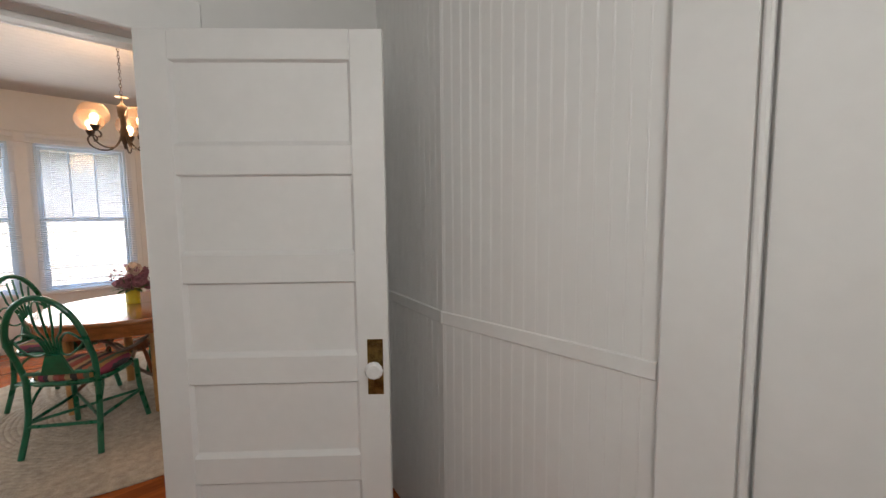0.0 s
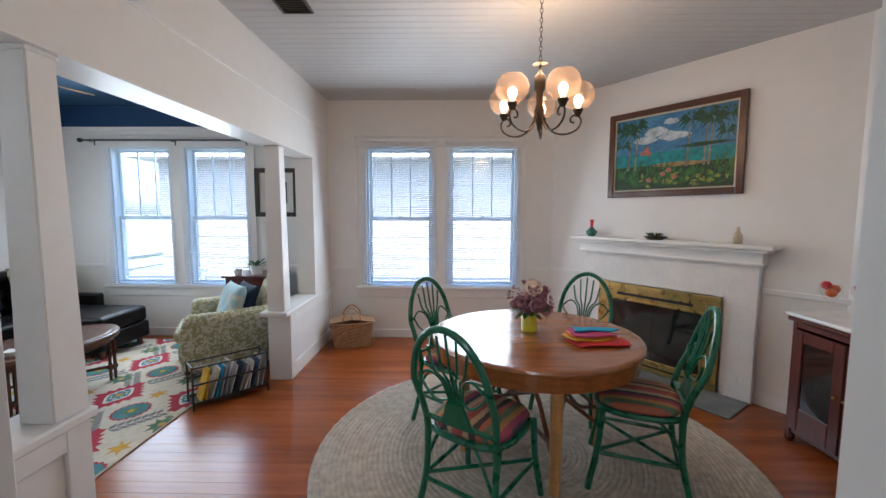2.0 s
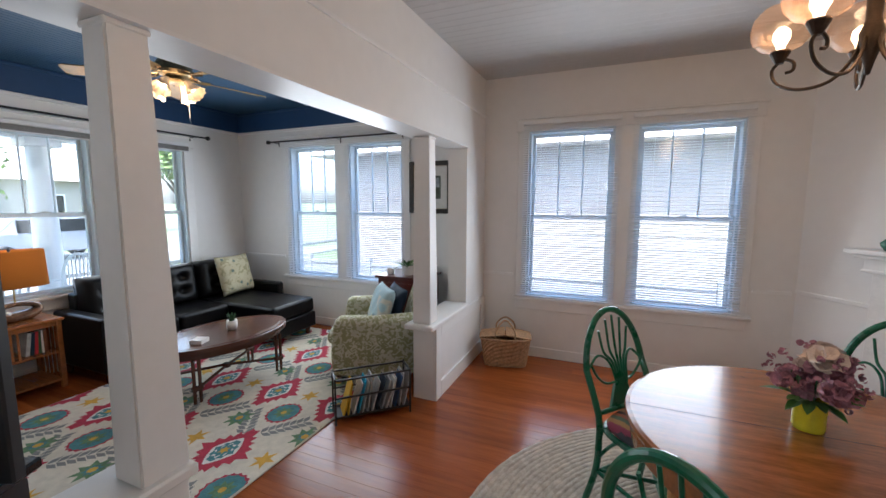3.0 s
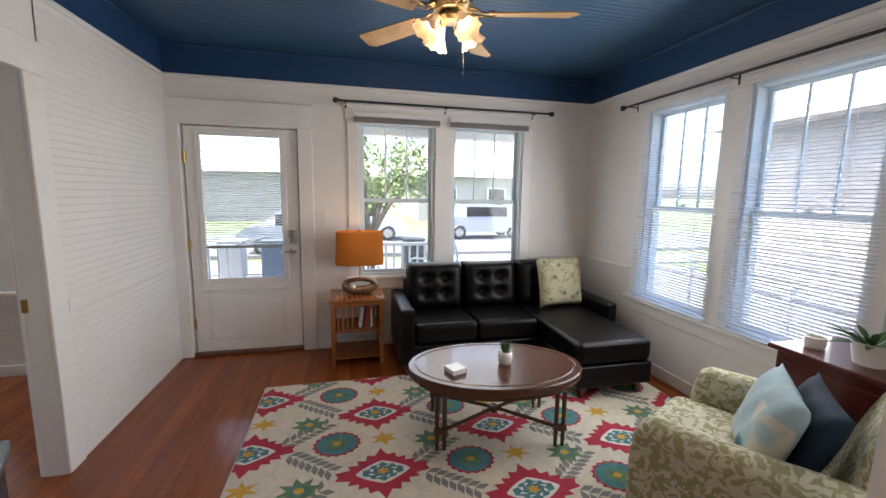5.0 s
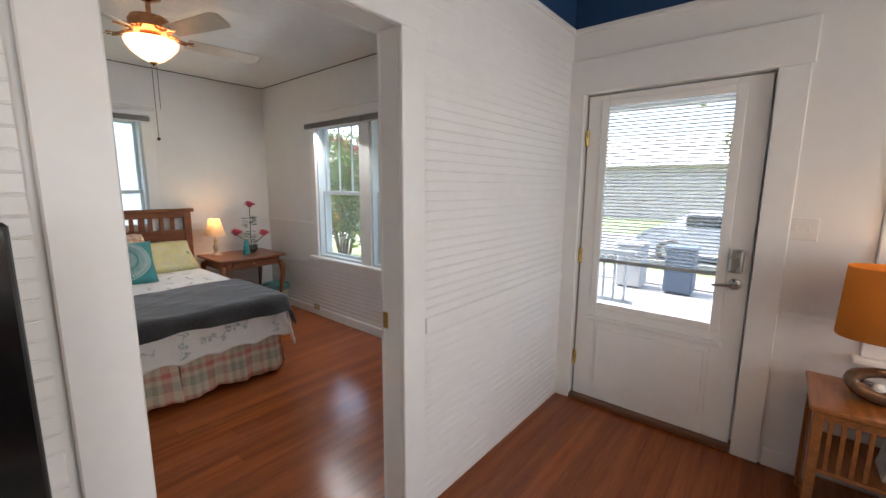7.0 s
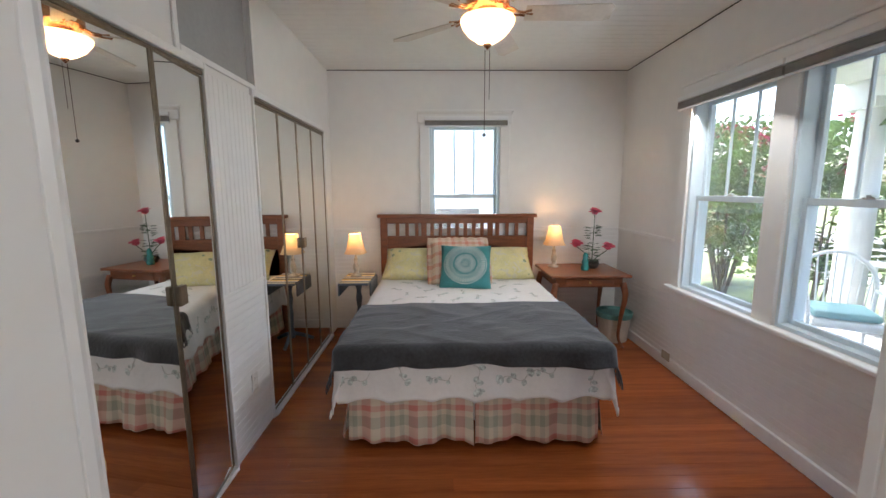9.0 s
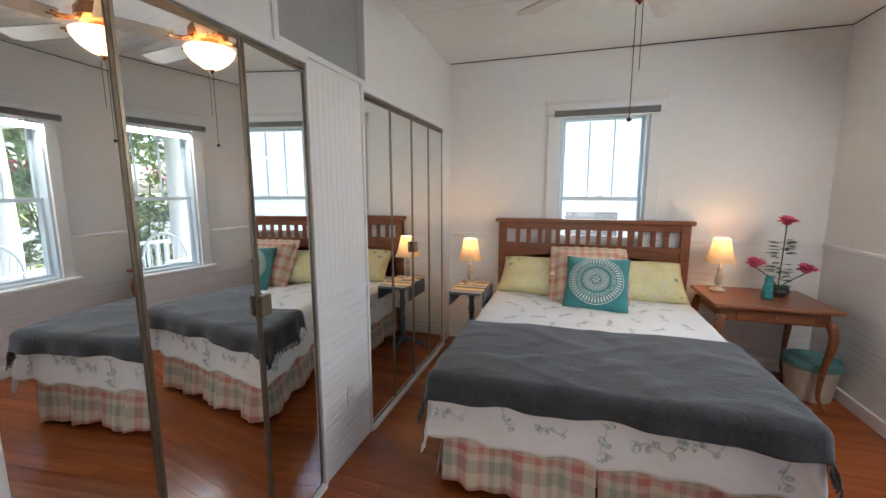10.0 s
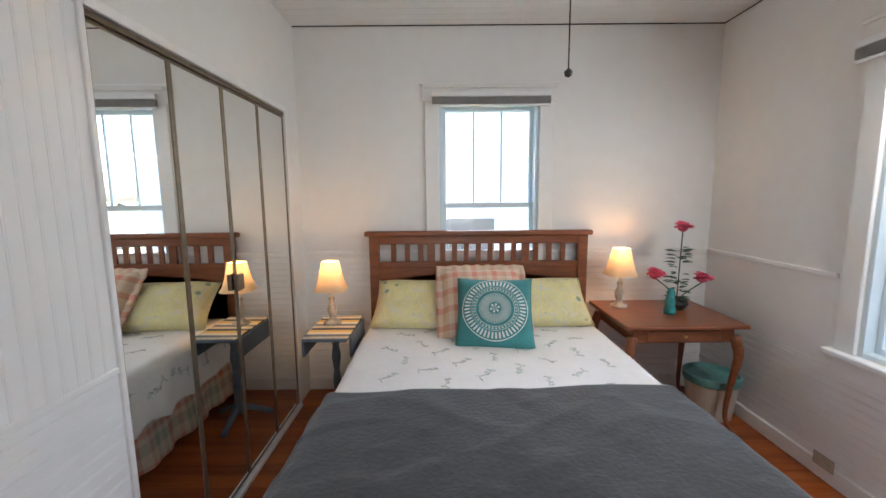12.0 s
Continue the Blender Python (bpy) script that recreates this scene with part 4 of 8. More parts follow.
# ---------------------------------------------------------------- small fittings
def outlet(m, material, label):
    o = thing("outlet", m, label, "outlet")
    part("plate", boxes((-0.035, -0.007, -0.057, 0.035, 0, 0.057), bevel=0.003), material, o)
    for z in (-0.022, 0.022):
        part("socket", boxes((-0.014, -0.009, z - 0.013, 0.014, -0.007, z + 0.013), (-0.008, -0.0095, z - 0.005, -0.005, -0.009, z + 0.006), (0.005, -0.0095, z - 0.005, 0.008, -0.009, z + 0.006), bevel=0.001), material, o)
    return o


outlet(Matrix.Translation((XM - 0.008, -1.185, 0.363)) @ Matrix.Rotation(radians(-90), 4, "Z"), WHITEC, "white wall outlet between the closets")
outlet(Matrix.Translation((XB + 0.026, -2.10, 0.10)) @ Matrix.Rotation(radians(90), 4, "Z") @ Matrix.Rotation(radians(90), 4, "Y"), mat("beige plastic", (0.42, 0.36, 0.27), 0.5), "beige outlet on the baseboard")
sw = thing("light_switch", Matrix.Translation((XW, 1.985, 1.29)) @ Matrix.Rotation(radians(90), 4, "Z"), "white double light switch by the front door", "switch")
part("plate", boxes((-0.058, -0.006, -0.057, 0.058, 0, 0.057), bevel=0.003), WHITEC, sw)
for s in (-0.025, 0.025):
    part("toggle", boxes((s - 0.005, -0.016, -0.008, s + 0.005, -0.006, 0.01), bevel=0.002), WHITEC, sw)
vent = thing("ceiling_vent", pose(-0.78, 2.60, ZD), "dark brown metal vent in the dining ceiling", "vent")
part("frame", boxes((-0.10, -0.17, -0.012, -0.085, 0.17, 0), (0.085, -0.17, -0.012, 0.10, 0.17, 0), (-0.085, -0.17, -0.012, 0.085, -0.155, 0), (-0.085, 0.155, -0.012, 0.085, 0.17, 0), bevel=0.002), mat("brown metal", (0.06, 0.045, 0.035), 0.5), vent)
for i in range(14):
    bm = boxes((-0.085, -0.009, -0.001, 0.085, 0.009, 0.001))
    bmesh.ops.transform(bm, matrix=Matrix.Translation((0, -0.143 + 0.022 * i, -0.006)) @ Matrix.Rotation(radians(40), 4, "X"), verts=bm.verts)
    part("slat", bm, bpy.data.materials["brown metal"], vent)


# ---------------------------------------------------------------- blinds and rods
SLAT = {}


def blind(m, x0, x1, top, bottom, label, lowered, tilt=12):
    b = thing("window_blind", m, label, "blind", "window blinds")
    part("headrail", boxes((x0, -0.002, top - 0.035, x1, 0.028, top), bevel=0.003), BLINDW, b)
    if lowered:
        bm = bmesh.new()
        n = int((top - 0.05 - bottom) / 0.0215)
        c, s = math.cos(radians(tilt)), math.sin(radians(tilt))
        for i in range(n):
            z = top - 0.05 - i * 0.0215
            v = [bm.verts.new((x, 0.013 + d * 0.0125 * c, z + d * 0.0125 * s + h)) for x in (x0 + 0.004, x1 - 0.004) for d, h in ((-1, 0), (0, 0.0018), (1, 0))]
            bm.faces.new((v[0], v[1], v[4], v[3])), bm.faces.new((v[1], v[2], v[5], v[4]))
        part("slats", bm, SLATV, b)["kind"] = "stuff"
        part("bottom_rail", boxes((x0 + 0.002, 0.003, bottom - 0.012, x1 - 0.002, 0.023, bottom), bevel=0.003), BLINDW, b)
        for f in (0.2, 0.8):
            x = x0 + (x1 - x0) * f
            part("cord", rod([(x, 0.0, top - 0.04), (x, 0.0, bottom)], 0.0012, 5), BLINDW, b)
    else:
        bm = bmesh.new()
        for i in range(11):
            z = top - 0.04 - i * 0.0042
            box(bm, x0 + 0.004, 0.0, z - 0.0028, x1 - 0.004, 0.026, z)
        # Shade of the bunched slats is put into this darker grey.
        st = part("gathered_blind", bm, mat("shaded slats", (0.30, 0.29, 0.28), 0.5, var=0.1, scale=4), b, "gathered slats, shade put into their grey")
        st["kind"] = "stuff"
        part("bottom_rail", boxes((x0 + 0.002, 0.002, top - 0.10, x1 - 0.002, 0.025, top - 0.088), bevel=0.003), BLINDW, b)
    return b


for (x0, x1) in WIN_D:
    blind(N @ Matrix.Translation((0, -0.055, 0)), x0 - 0.10, x1 + 0.10, Z1 + 0.14, Z0 - 0.035, "white mini blind lowered over the dining window", True, 12)
for (x0, x1) in WIN_LN:
    blind(N @ Matrix.Translation((0, -0.055, 0)), x0 - 0.10, x1 + 0.10, Z1 + 0.14, Z0 - 0.035, "white mini blind lowered and open in the living room", True, 12)
for (x0, x1) in WIN_LW:
    blind(W @ Matrix.Translation((0, -0.06, 0)), x0 - 0.09, x1 + 0.09, 2.24, 1.0, "mini blind pulled up at the front window, slats coloured as shaded", False)
blind(WB @ Matrix.Translation((0, -0.06, 0)), -2.16, -1.2, 2.17, 1.0, "mini blind pulled up at the bedroom window, slats coloured as shaded", False)
blind(WB @ Matrix.Translation((0, -0.06, 0)), -1.19, -0.38, 2.17, 1.0, "mini blind pulled up at the bedroom window, slats coloured as shaded", False)
blind(S @ Matrix.Translation((0, -0.06, 0)), 2.50, 3.34, 2.20, 1.0, "mini blind pulled up over the bed window, slats coloured as shaded", False)


def curtain_rod(m, x0, x1, z, label, brackets):
    r = thing("curtain_rod", m, label, "curtain rod")
    part("rod", rod([(x0, -0.08, z), (x1, -0.08, z)], 0.0095, 10), BLACK, r)
    for x, s in ((x0, -1), (x1, 1)):
        bm = turned([(0, 0), (0.012, 0), (0.012, 0.012), (0.022, 0.025), (0.026, 0.042), (0.018, 0.058), (0, 0.064)], 14)
        bmesh.ops.transform(bm, matrix=Matrix.Translation((x, -0.08, z)) @ Matrix.Rotation(radians(90 * s), 4, "Y"), verts=bm.verts)
        part("finial", bm, BLACK, r, smooth=True)
    for x in brackets:
        part("bracket", boxes((x - 0.008, -0.012, z - 0.05, x + 0.008, -0.008, z + 0.02), (x - 0.006, -0.085, z - 0.016, x + 0.006, -0.012, z - 0.009), bevel=0.002), BLACK, r)
    return r


curtain_rod(W @ Matrix.Translation((0, -0.02, 0)), 2.19, 4.22, 2.325, "black metal curtain rod over the front windows", (2.24, 3.17, 4.08))
curtain_rod(N @ Matrix.Translation((0, -0.02, 0)), -4.0, -2.06, 2.305, "black metal curtain rod over the living windows", (-3.93, -2.98, -2.15))
rl = thing("curtain_rail", pose(-2.91, YS, 2.235), "flat white curtain rail over the bed window", "curtain rail")
part("rail", boxes((-0.46, 0.045, -0.012, 0.46, 0.055, 0.012), (-0.46, 0.0, -0.008, -0.45, 0.045, 0.008), (0.45, 0.0, -0.008, 0.46, 0.045, 0.008), bevel=0.002), WHITEC, rl)
for sx in (-1, 1):
    hk = thing("rod_hook", pose(-2.91 + sx * 0.47, YS, 2.235), "small white curtain rod hook on the wall", "hook")
    part("hook", rod([(0, 0, 0), (0, 0.03, 0), (0, 0.05, -0.015), (0, 0.055, 0.01)], 0.005, 6), WHITEC, hk)


def yaw(x, y, dx, dy, z=0.0):
    """Pose at x, y whose local +y looks along (dx, dy)."""
    return Matrix.Translation((x, y, z)) @ Matrix.Rotation(math.atan2(-dx, dy), 4, "Z")


# ---------------------------------------------------------------- dining room
def jute_mat():
    m = mat("braided jute", (0.56, 0.49, 0.40), 0.95, var=0.2, scale=22, bump=1.0, bscale=90, second=(0.29, 0.24, 0.185))
    return m


JUTE = jute_mat()


def jute_rug():
    r = thing("jute_rug", pose(0.70, 2.50, 0.0), "round braided natural jute rug under the dining table", "rug")
    bm = bmesh.new()
    rings, R, n = 44, 1.32, 288
    for k in range(rings):
        r0, r1 = R * k / rings, R * (k + 1) / rings
        prof = [(r0 + 0.0005, 0.008), ((r0 * 0.8 + r1 * 0.2), 0.0125), ((r0 + r1) / 2, 0.014), ((r0 * 0.2 + r1 * 0.8), 0.0125), (r1 - 0.0005, 0.008)]
        rows = []
        for rr, z in prof:
            rows.append([bm.verts.new((rr * math.cos(2 * math.pi * j / n), rr * math.sin(2 * math.pi * j / n), z + 0.0026 * math.sin(j * math.pi / 2 + k * 1.3 + 40 * rr))) for j in range(n)])
        for A, B in zip(rows, rows[1:]):
            for j in range(n):
                bm.faces.new((A[j], A[(j + 1) % n], B[(j + 1) % n], B[j]))
    part("braid", bm, JUTE, r, smooth=True)["kind"] = "stuff"
    part("backing", turned([(0, 0.001), (1.318, 0.001), (1.318, 0.006), (0, 0.006)], 96), JUTE, r)


jute_rug()


def dining_table():
    t = thing("dining_table", pose(0.72, 2.50, 0.016), "round honey oak dining table with cane base", "table")
    R = 0.625
    part("tabletop", turned([(0, 0.705), (R - 0.02, 0.705), (R - 0.004, 0.71), (R, 0.722), (R - 0.004, 0.734), (R - 0.02, 0.738), (0, 0.738)], 72), OAK, t, "glossy honey oak round top")
    part("apron", turned([(R - 0.05, 0.625), (R - 0.025, 0.625), (R - 0.018, 0.70), (R - 0.018, 0.7045), (R - 0.05, 0.7045), (R - 0.05, 0.625)], 72), OAK, t)
    part("leaf_seam", boxes((-0.62, -0.001, 0.7381, 0.62, 0.001, 0.7386)), DARK, t)
    for a in (-85, 5, 95, 185):
        x, y = 0.425 * math.cos(radians(a)), 0.425 * math.sin(radians(a))
        part("leg", rod([(x, y, 0), (x, y, 0.2), (x, y, 0.45), (x, y, 0.705)], [0.028, 0.031, 0.033, 0.034], 12), OAKL, t)
        b = radians(a + 90)
        x2, y2 = 0.425 * math.cos(b), 0.425 * math.sin(b)
        part("brace", rod([(x, y, 0.14), (x * 0.35, y * 0.35, 0.36), (0, 0, 0.42)], 0.014, 8), CHERRY, t)
        for s in (0.0, 1.0):
            pts = [(x, y, 0.25 + 0.35 * s)] + [((x + (x2 - x) * f) * (1 - 0.25 * math.sin(math.pi * f)), (y + (y2 - y) * f) * (1 - 0.25 * math.sin(math.pi * f)), 0.25 + 0.35 * (s + (1 - 2 * s) * f) + 0.03 * math.sin(6 * f)) for f in (0.25, 0.5, 0.75)] + [(x2, y2, 0.60 - 0.35 * s)]
            part("cane_stretcher", rod(spline(pts, 4), 0.012, 7), BAMBOO, t, "bent grey-brown cane stretcher")
    part("hub", turned([(0, 0.37), (0.05, 0.38), (0.05, 0.45), (0, 0.46)], 14), CHERRY, t)
    return t


dining_table()


def dining_chair(m):
    c = thing("dining_chair", m, "green lacquered rattan chair with a striped woven seat", "chair", "chairs round the dining table")
    # local +y is forwards; rear legs at y = 0
    W2 = 0.19
    for s in (-1, 1):
        part("rear_leg", rod(spline([(s * (W2 + 0.02), -0.05, 0), (s * W2, 0.0, 0.22), (s * W2, 0.01, 0.44)], 5), [0.0165] * 11, 10), GREEN, c)
        part("front_leg", rod(spline([(s * (W2 + 0.035), 0.44, 0), (s * (W2 + 0.015), 0.40, 0.22), (s * (W2 + 0.01), 0.38, 0.43)], 5), [0.0165] * 11, 10), GREEN, c)
        part("side_stretcher", rod([(s * W2, -0.01, 0.20), (s * (W2 + 0.012), 0.40, 0.20)], 0.011), GREEN, c)
        part("leg_brace", rod(spline([(s * W2, 0.01, 0.28), (s * (W2 - 0.02), 0.08, 0.38), (s * (W2 - 0.06), 0.15, 0.42)], 4), 0.009, 7), GREEN, c)
    part("rear_stretcher", rod([(-W2, -0.01, 0.18), (W2, -0.01, 0.18)], 0.011), GREEN, c)
    part("cross_stretcher", rod([(-W2, 0.0, 0.20), (W2, 0.40, 0.20)], 0.010), GREEN, c)
    part("cross_stretcher", rod([(W2, 0.0, 0.205), (-W2, 0.40, 0.205)], 0.010), GREEN, c)
    ring = [(W2 * 1.12 * math.copysign(abs(math.cos(a)) ** 0.6, math.cos(a)), 0.20 + 0.215 * math.copysign(abs(math.sin(a)) ** 0.7, math.sin(a)), 0.435) for a in [2 * math.pi * i / 28 for i in range(28)]]
    part("seat_frame", rod(ring, 0.016, 8, closed=True), GREEN, c)
    bm = bmesh.new()
    lathe(bm, [(0, 0.42), (0.17, 0.425), (0.20, 0.44), (0.215, 0.465), (0.205, 0.487), (0.16, 0.50), (0.08, 0.506), (0, 0.508)], 28, (0, 0.205, 0))
    for v in bm.verts:
        x, y = v.co.x, v.co.y - 0.205
        r = math.hypot(x, y)
        if r > 1e-4:
            k = r / max(abs(x), abs(y))
            v.co.x, v.co.y = x * (1 + 0.45 * (k - 1)), 0.205 + y * (1 + 0.45 * (k - 1))
    part("seat_cushion", bm, KILIM, c, "striped woven seat pad in red and ochre", True)
    # hooped back
    hoop = []
    for i in range(25):
        a = math.pi * i / 24
        hz = 0.66 + 0.32 * math.sin(a)
        hoop.append((0.205 * math.cos(a), -0.02 - 0.11 * (hz - 0.44) / 0.5, hz))
    pts = [(0.185, 0.01, 0.40), (0.192, 0.0, 0.50), (0.203, -0.03, 0.60)] + hoop[1:-1] + [(-0.203, -0.03, 0.60), (-0.192, 0.0, 0.50), (-0.185, 0.01, 0.40)]
    part("back_hoop", rod(pts, 0.0165, 10), GREEN, c)
    part("back_rail", rod([(-0.19, -0.005, 0.50), (0.19, -0.005, 0.50)], 0.012), GREEN, c)
    part("back_boss", surface(lambda u, v: ((u - 0.5) * (0.17 - 0.09 * v), -0.012 - 0.02 * v + 0.0, 0.50 + 0.12 * v), 6, 5, 0.016), GREEN, c)
    for k in range(-3, 4):
        a = k / 3.0
        top = (0.155 * a, -0.118 + 0.02 * abs(a), 0.955 - 0.16 * a * a)
        if abs(k) == 3:
            top = (0.195 * a, -0.075, 0.70)
        part("spindle", rod(spline([(0.035 * a, -0.025, 0.61), (0.06 * a, -0.06, 0.72), (0.10 * a + 0.02 * a, -0.085, 0.80 - 0.04 * abs(a)), top], 4), 0.0065, 7), GREEN, c)
    for s in (-1, 1):
        part("scroll", rod(spline([(s * 0.03, -0.03, 0.63), (s * 0.09, -0.05, 0.62), (s * 0.15, -0.055, 0.665), (s * 0.19, -0.06, 0.73)], 4), 0.0065, 7), GREEN, c)
    return c


ch = dining_chair(yaw(0.25, 1.84, 0.57, 0.82, 0.016))
copy_thing(ch, yaw(0.12, 2.96, 0.76, -0.65, 0.016))
copy_thing(ch, yaw(1.44, 2.18, -0.93, 0.36, 0.016))
copy_thing(ch, yaw(1.25, 3.22, -0.58, -0.81, 0.016))


def blossom(bm, c, r, rng, petals=16):
    c = Vector(c)
    for i in range(petals):
        d = Vector((rng.gauss(0, 1), rng.gauss(0, 1), rng.gauss(0.3, 1))).normalized()
        u = d.orthogonal().normalized()
        w = d.cross(u)
        p = c + d * r * rng.uniform(0.35, 0.75)
        s = r * rng.uniform(0.45, 0.7)
        q = [bm.verts.new(p + u * s * a + w * s * b + d * s * e) for a, b, e in ((-1, 0, 0.1), (-0.5, -0.8, 0.25), (0.5, -0.8, 0.25), (1, 0, 0.1), (0.5, 0.8, 0.25), (-0.5, 0.8, 0.25))]
        m = bm.verts.new(p - d * s * 0.2)
        for j in range(6):
            bm.faces.new((m, q[j], q[(j + 1) % 6]))


def leaf(bm, p, d, length, width, droop=0.3):
    p, d = Vector(p), Vector(d).normalized()
    side = d.cross(Vector((0, 0, 1)))
    side = side.normalized() if side.length > 0.01 else Vector((1, 0, 0))
    rows = []
    for f, wd in ((0, 0.1), (0.3, 0.9), (0.6, 1.0), (0.85, 0.55), (1, 0.02)):
        c = p + d * length * f - Vector((0, 0, droop * length * f * f))
        rows.append([bm.verts.new(c - side * width * wd / 2), bm.verts.new(c + Vector((0, 0, -0.15 * width * wd))), bm.verts.new(c + side * width * wd / 2)])
    for A, B in zip(rows, rows[1:]):
        bm.faces.new((A[0], A[1], B[1], B[0])), bm.faces.new((A[1], A[2], B[2], B[1]))


def bouquet():
    rng = random.Random(3)
    b = thing("flower_vase", pose(0.70, 2.55, 0.7545), "bunch of mauve and cream flowers in a yellow glass vase", "flowers")
    part("vase", turned([(0, 0), (0.045, 0), (0.048, 0.01), (0.048, 0.12), (0.045, 0.12), (0.045, 0.012), (0, 0.012)], 24), mat("yellow glass", (0.62, 0.55, 0.02), 0.05, spec=0.8), b, "yellow glass tumbler vase")
    for k in range(7):
        a = k * 0.9
        part("stem", rod([(0.02 * math.cos(a), 0.02 * math.sin(a), 0.02), (0.06 * math.cos(a), 0.06 * math.sin(a), 0.2)], 0.003, 5), LEAFD, b)
    for k in range(15):
        a, h = rng.uniform(0, 6.28), rng.uniform(0.12, 0.28)
        r = rng.uniform(0.03, 0.13) * (1 - max(0, h - 0.2) * 4)
        bm = bmesh.new()
        rad = rng.uniform(0.035, 0.055)
        blossom(bm, (r * math.cos(a), r * math.sin(a), h), rad, rng, 26)
        part("blossom", bm, (CREAM, MAUVE, MAUVE)[k % 3], b)
    bm = bmesh.new()
    for k in range(60):
        d = Vector((rng.gauss(0, 1), rng.gauss(0, 1), rng.gauss(0.6, 0.7))).normalized()
        p = Vector((0, 0, 0.18)) + Vector((d.x * 0.14, d.y * 0.14, d.z * 0.13))
        blossom(bm, p, 0.014, rng, 5)
    part("small_buds", bm, MAUVE, b)["kind"] = "stuff"
    bm = bmesh.new()
    for k in range(22):
        a = rng.uniform(0, 6.28)
        leaf(bm, (0.04 * math.cos(a), 0.04 * math.sin(a), 0.12), (math.cos(a), math.sin(a), rng.uniform(0, 0.8)), 0.11, 0.035)
    part("leaves", bm, LEAFG, b)


bouquet()


def napkins():
    for i, (mt, dx, dy, rot, name) in enumerate(((RED, 0.01, -0.02, 10, "red"), (YELLOW, -0.03, 0.0, 14, "yellow"), (ORNG, -0.02, 0.015, 8, "orange"), (MAGENTA, -0.005, 0.02, 4, "magenta"), (BLUEN, 0.02, 0.03, -6, "blue"))):
        n = thing("napkin", pose(1.03 + dx, 2.36 + dy, 0.7545 + 0.013 * i, 0, 0, rot), name + " folded cloth napkin stacked on the table", "napkin", "stack of napkins")
        w, d = (0.15, 0.10) if i == 0 else ((0.12, 0.035) if i == 4 else (0.12, 0.075))
        def fold(u, v, w=w, d=d, i=i):
            lift = 0.010 * max(0.0, math.sin(3.0 * u + i)) * (1 - v) + 0.004 * math.sin(7 * u + 2 * i) * math.sin(5 * v + i)
            return ((u - 0.5) * 2 * w * (1 + 0.08 * math.sin(4 * v + i)) + 0.012 * math.sin(5 * v + i), (v - 0.5) * 2 * d * (1 + 0.12 * math.sin(3 * u + 2 * i)) + 0.010 * math.sin(6 * u + i), 0.0035 + max(0.0, lift))
        part("cloth", sheet(fold, 18, 14, 0.006), mt, n, smooth=True)


napkins()


def chandelier():
    c = thing("chandelier", pose(0.715, 2.47, 0), "bronze five-arm chandelier with glass globes, lit", "chandelier")
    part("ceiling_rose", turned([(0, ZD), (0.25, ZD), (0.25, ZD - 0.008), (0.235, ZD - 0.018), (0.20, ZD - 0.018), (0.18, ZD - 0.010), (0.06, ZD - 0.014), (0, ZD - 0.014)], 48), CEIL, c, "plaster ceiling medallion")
    part("canopy", turned([(0, ZD - 0.014), (0.07, ZD - 0.016), (0.065, ZD - 0.03), (0.02, ZD - 0.04), (0, ZD - 0.045)], 24), IRON, c)
    bm = bmesh.new()
    z, k = ZD - 0.045, 0
    while z > 2.36:
        pts = [(0.008 * math.cos(a) * (1 if k % 2 else 0), 0.008 * math.cos(a) * (0 if k % 2 else 1), z - 0.018 + 0.016 * math.sin(a)) for a in [2 * math.pi * i / 8 for i in range(8)]]
        tube(bm, pts, 0.0022, 4, closed=True)
        z -= 0.026
        k += 1
    part("chain", bm, IRON, c)
    part("loop_disc", turned([(0, 2.330), (0.045, 2.335), (0.03, 2.345), (0, 2.350)], 18), IRON, c)
    part("column", turned([(0, 1.950), (0.006, 1.955), (0.012, 1.985), (0.02, 2.015), (0.03, 2.075), (0.018, 2.115), (0.02, 2.175), (0.032, 2.195), (0.034, 2.265), (0.02, 2.280), (0.008, 2.295), (0.006, 2.335), (0, 2.335)], 18), IRON, c, smooth=True)
    for i in range(5):
        a = radians(-70 + 72 * i)
        ca, sa = math.cos(a), math.sin(a)
        R = 0.225
        pts = [(0.02, 2.085), (0.035, 2.015), (0.085, 1.955), (0.16, 1.945), (0.225, 1.975), (0.245, 2.025), (0.215, 2.055), (0.185, 2.040), (0.185, 2.015), (0.205, 2.010)]
        part("arm", rod(spline([(r * ca, r * sa, z - 0.0) for r, z in pts], 4), 0.0055, 7), IRON, c)
        part("cup", turned([(0, 2.045), (0.012, 2.045), (0.03, 2.080), (0.028, 2.087), (0, 2.087)], 14, c=(R * ca, R * sa, 0)), IRON, c)
        part("bulb", turned([(0, 2.087), (0.012, 2.090), (0.014, 2.105), (0.026, 2.130), (0.024, 2.153), (0.010, 2.167), (0, 2.169)], 12, c=(R * ca, R * sa, 0)), BULB, c, "glowing bulb", True)
        part("globe", turned([(0.03, 2.087), (0.060, 2.100), (0.086, 2.133), (0.091, 2.165), (0.082, 2.202), (0.058, 2.230)], 22, c=(R * ca, R * sa, 0)), AMBER, c, "pale amber glass globe", True)
    lamp("chandelier_light", (0.715, 2.47, 2.31), CH_W, (1.0, 0.58, 0.30), 0.16)


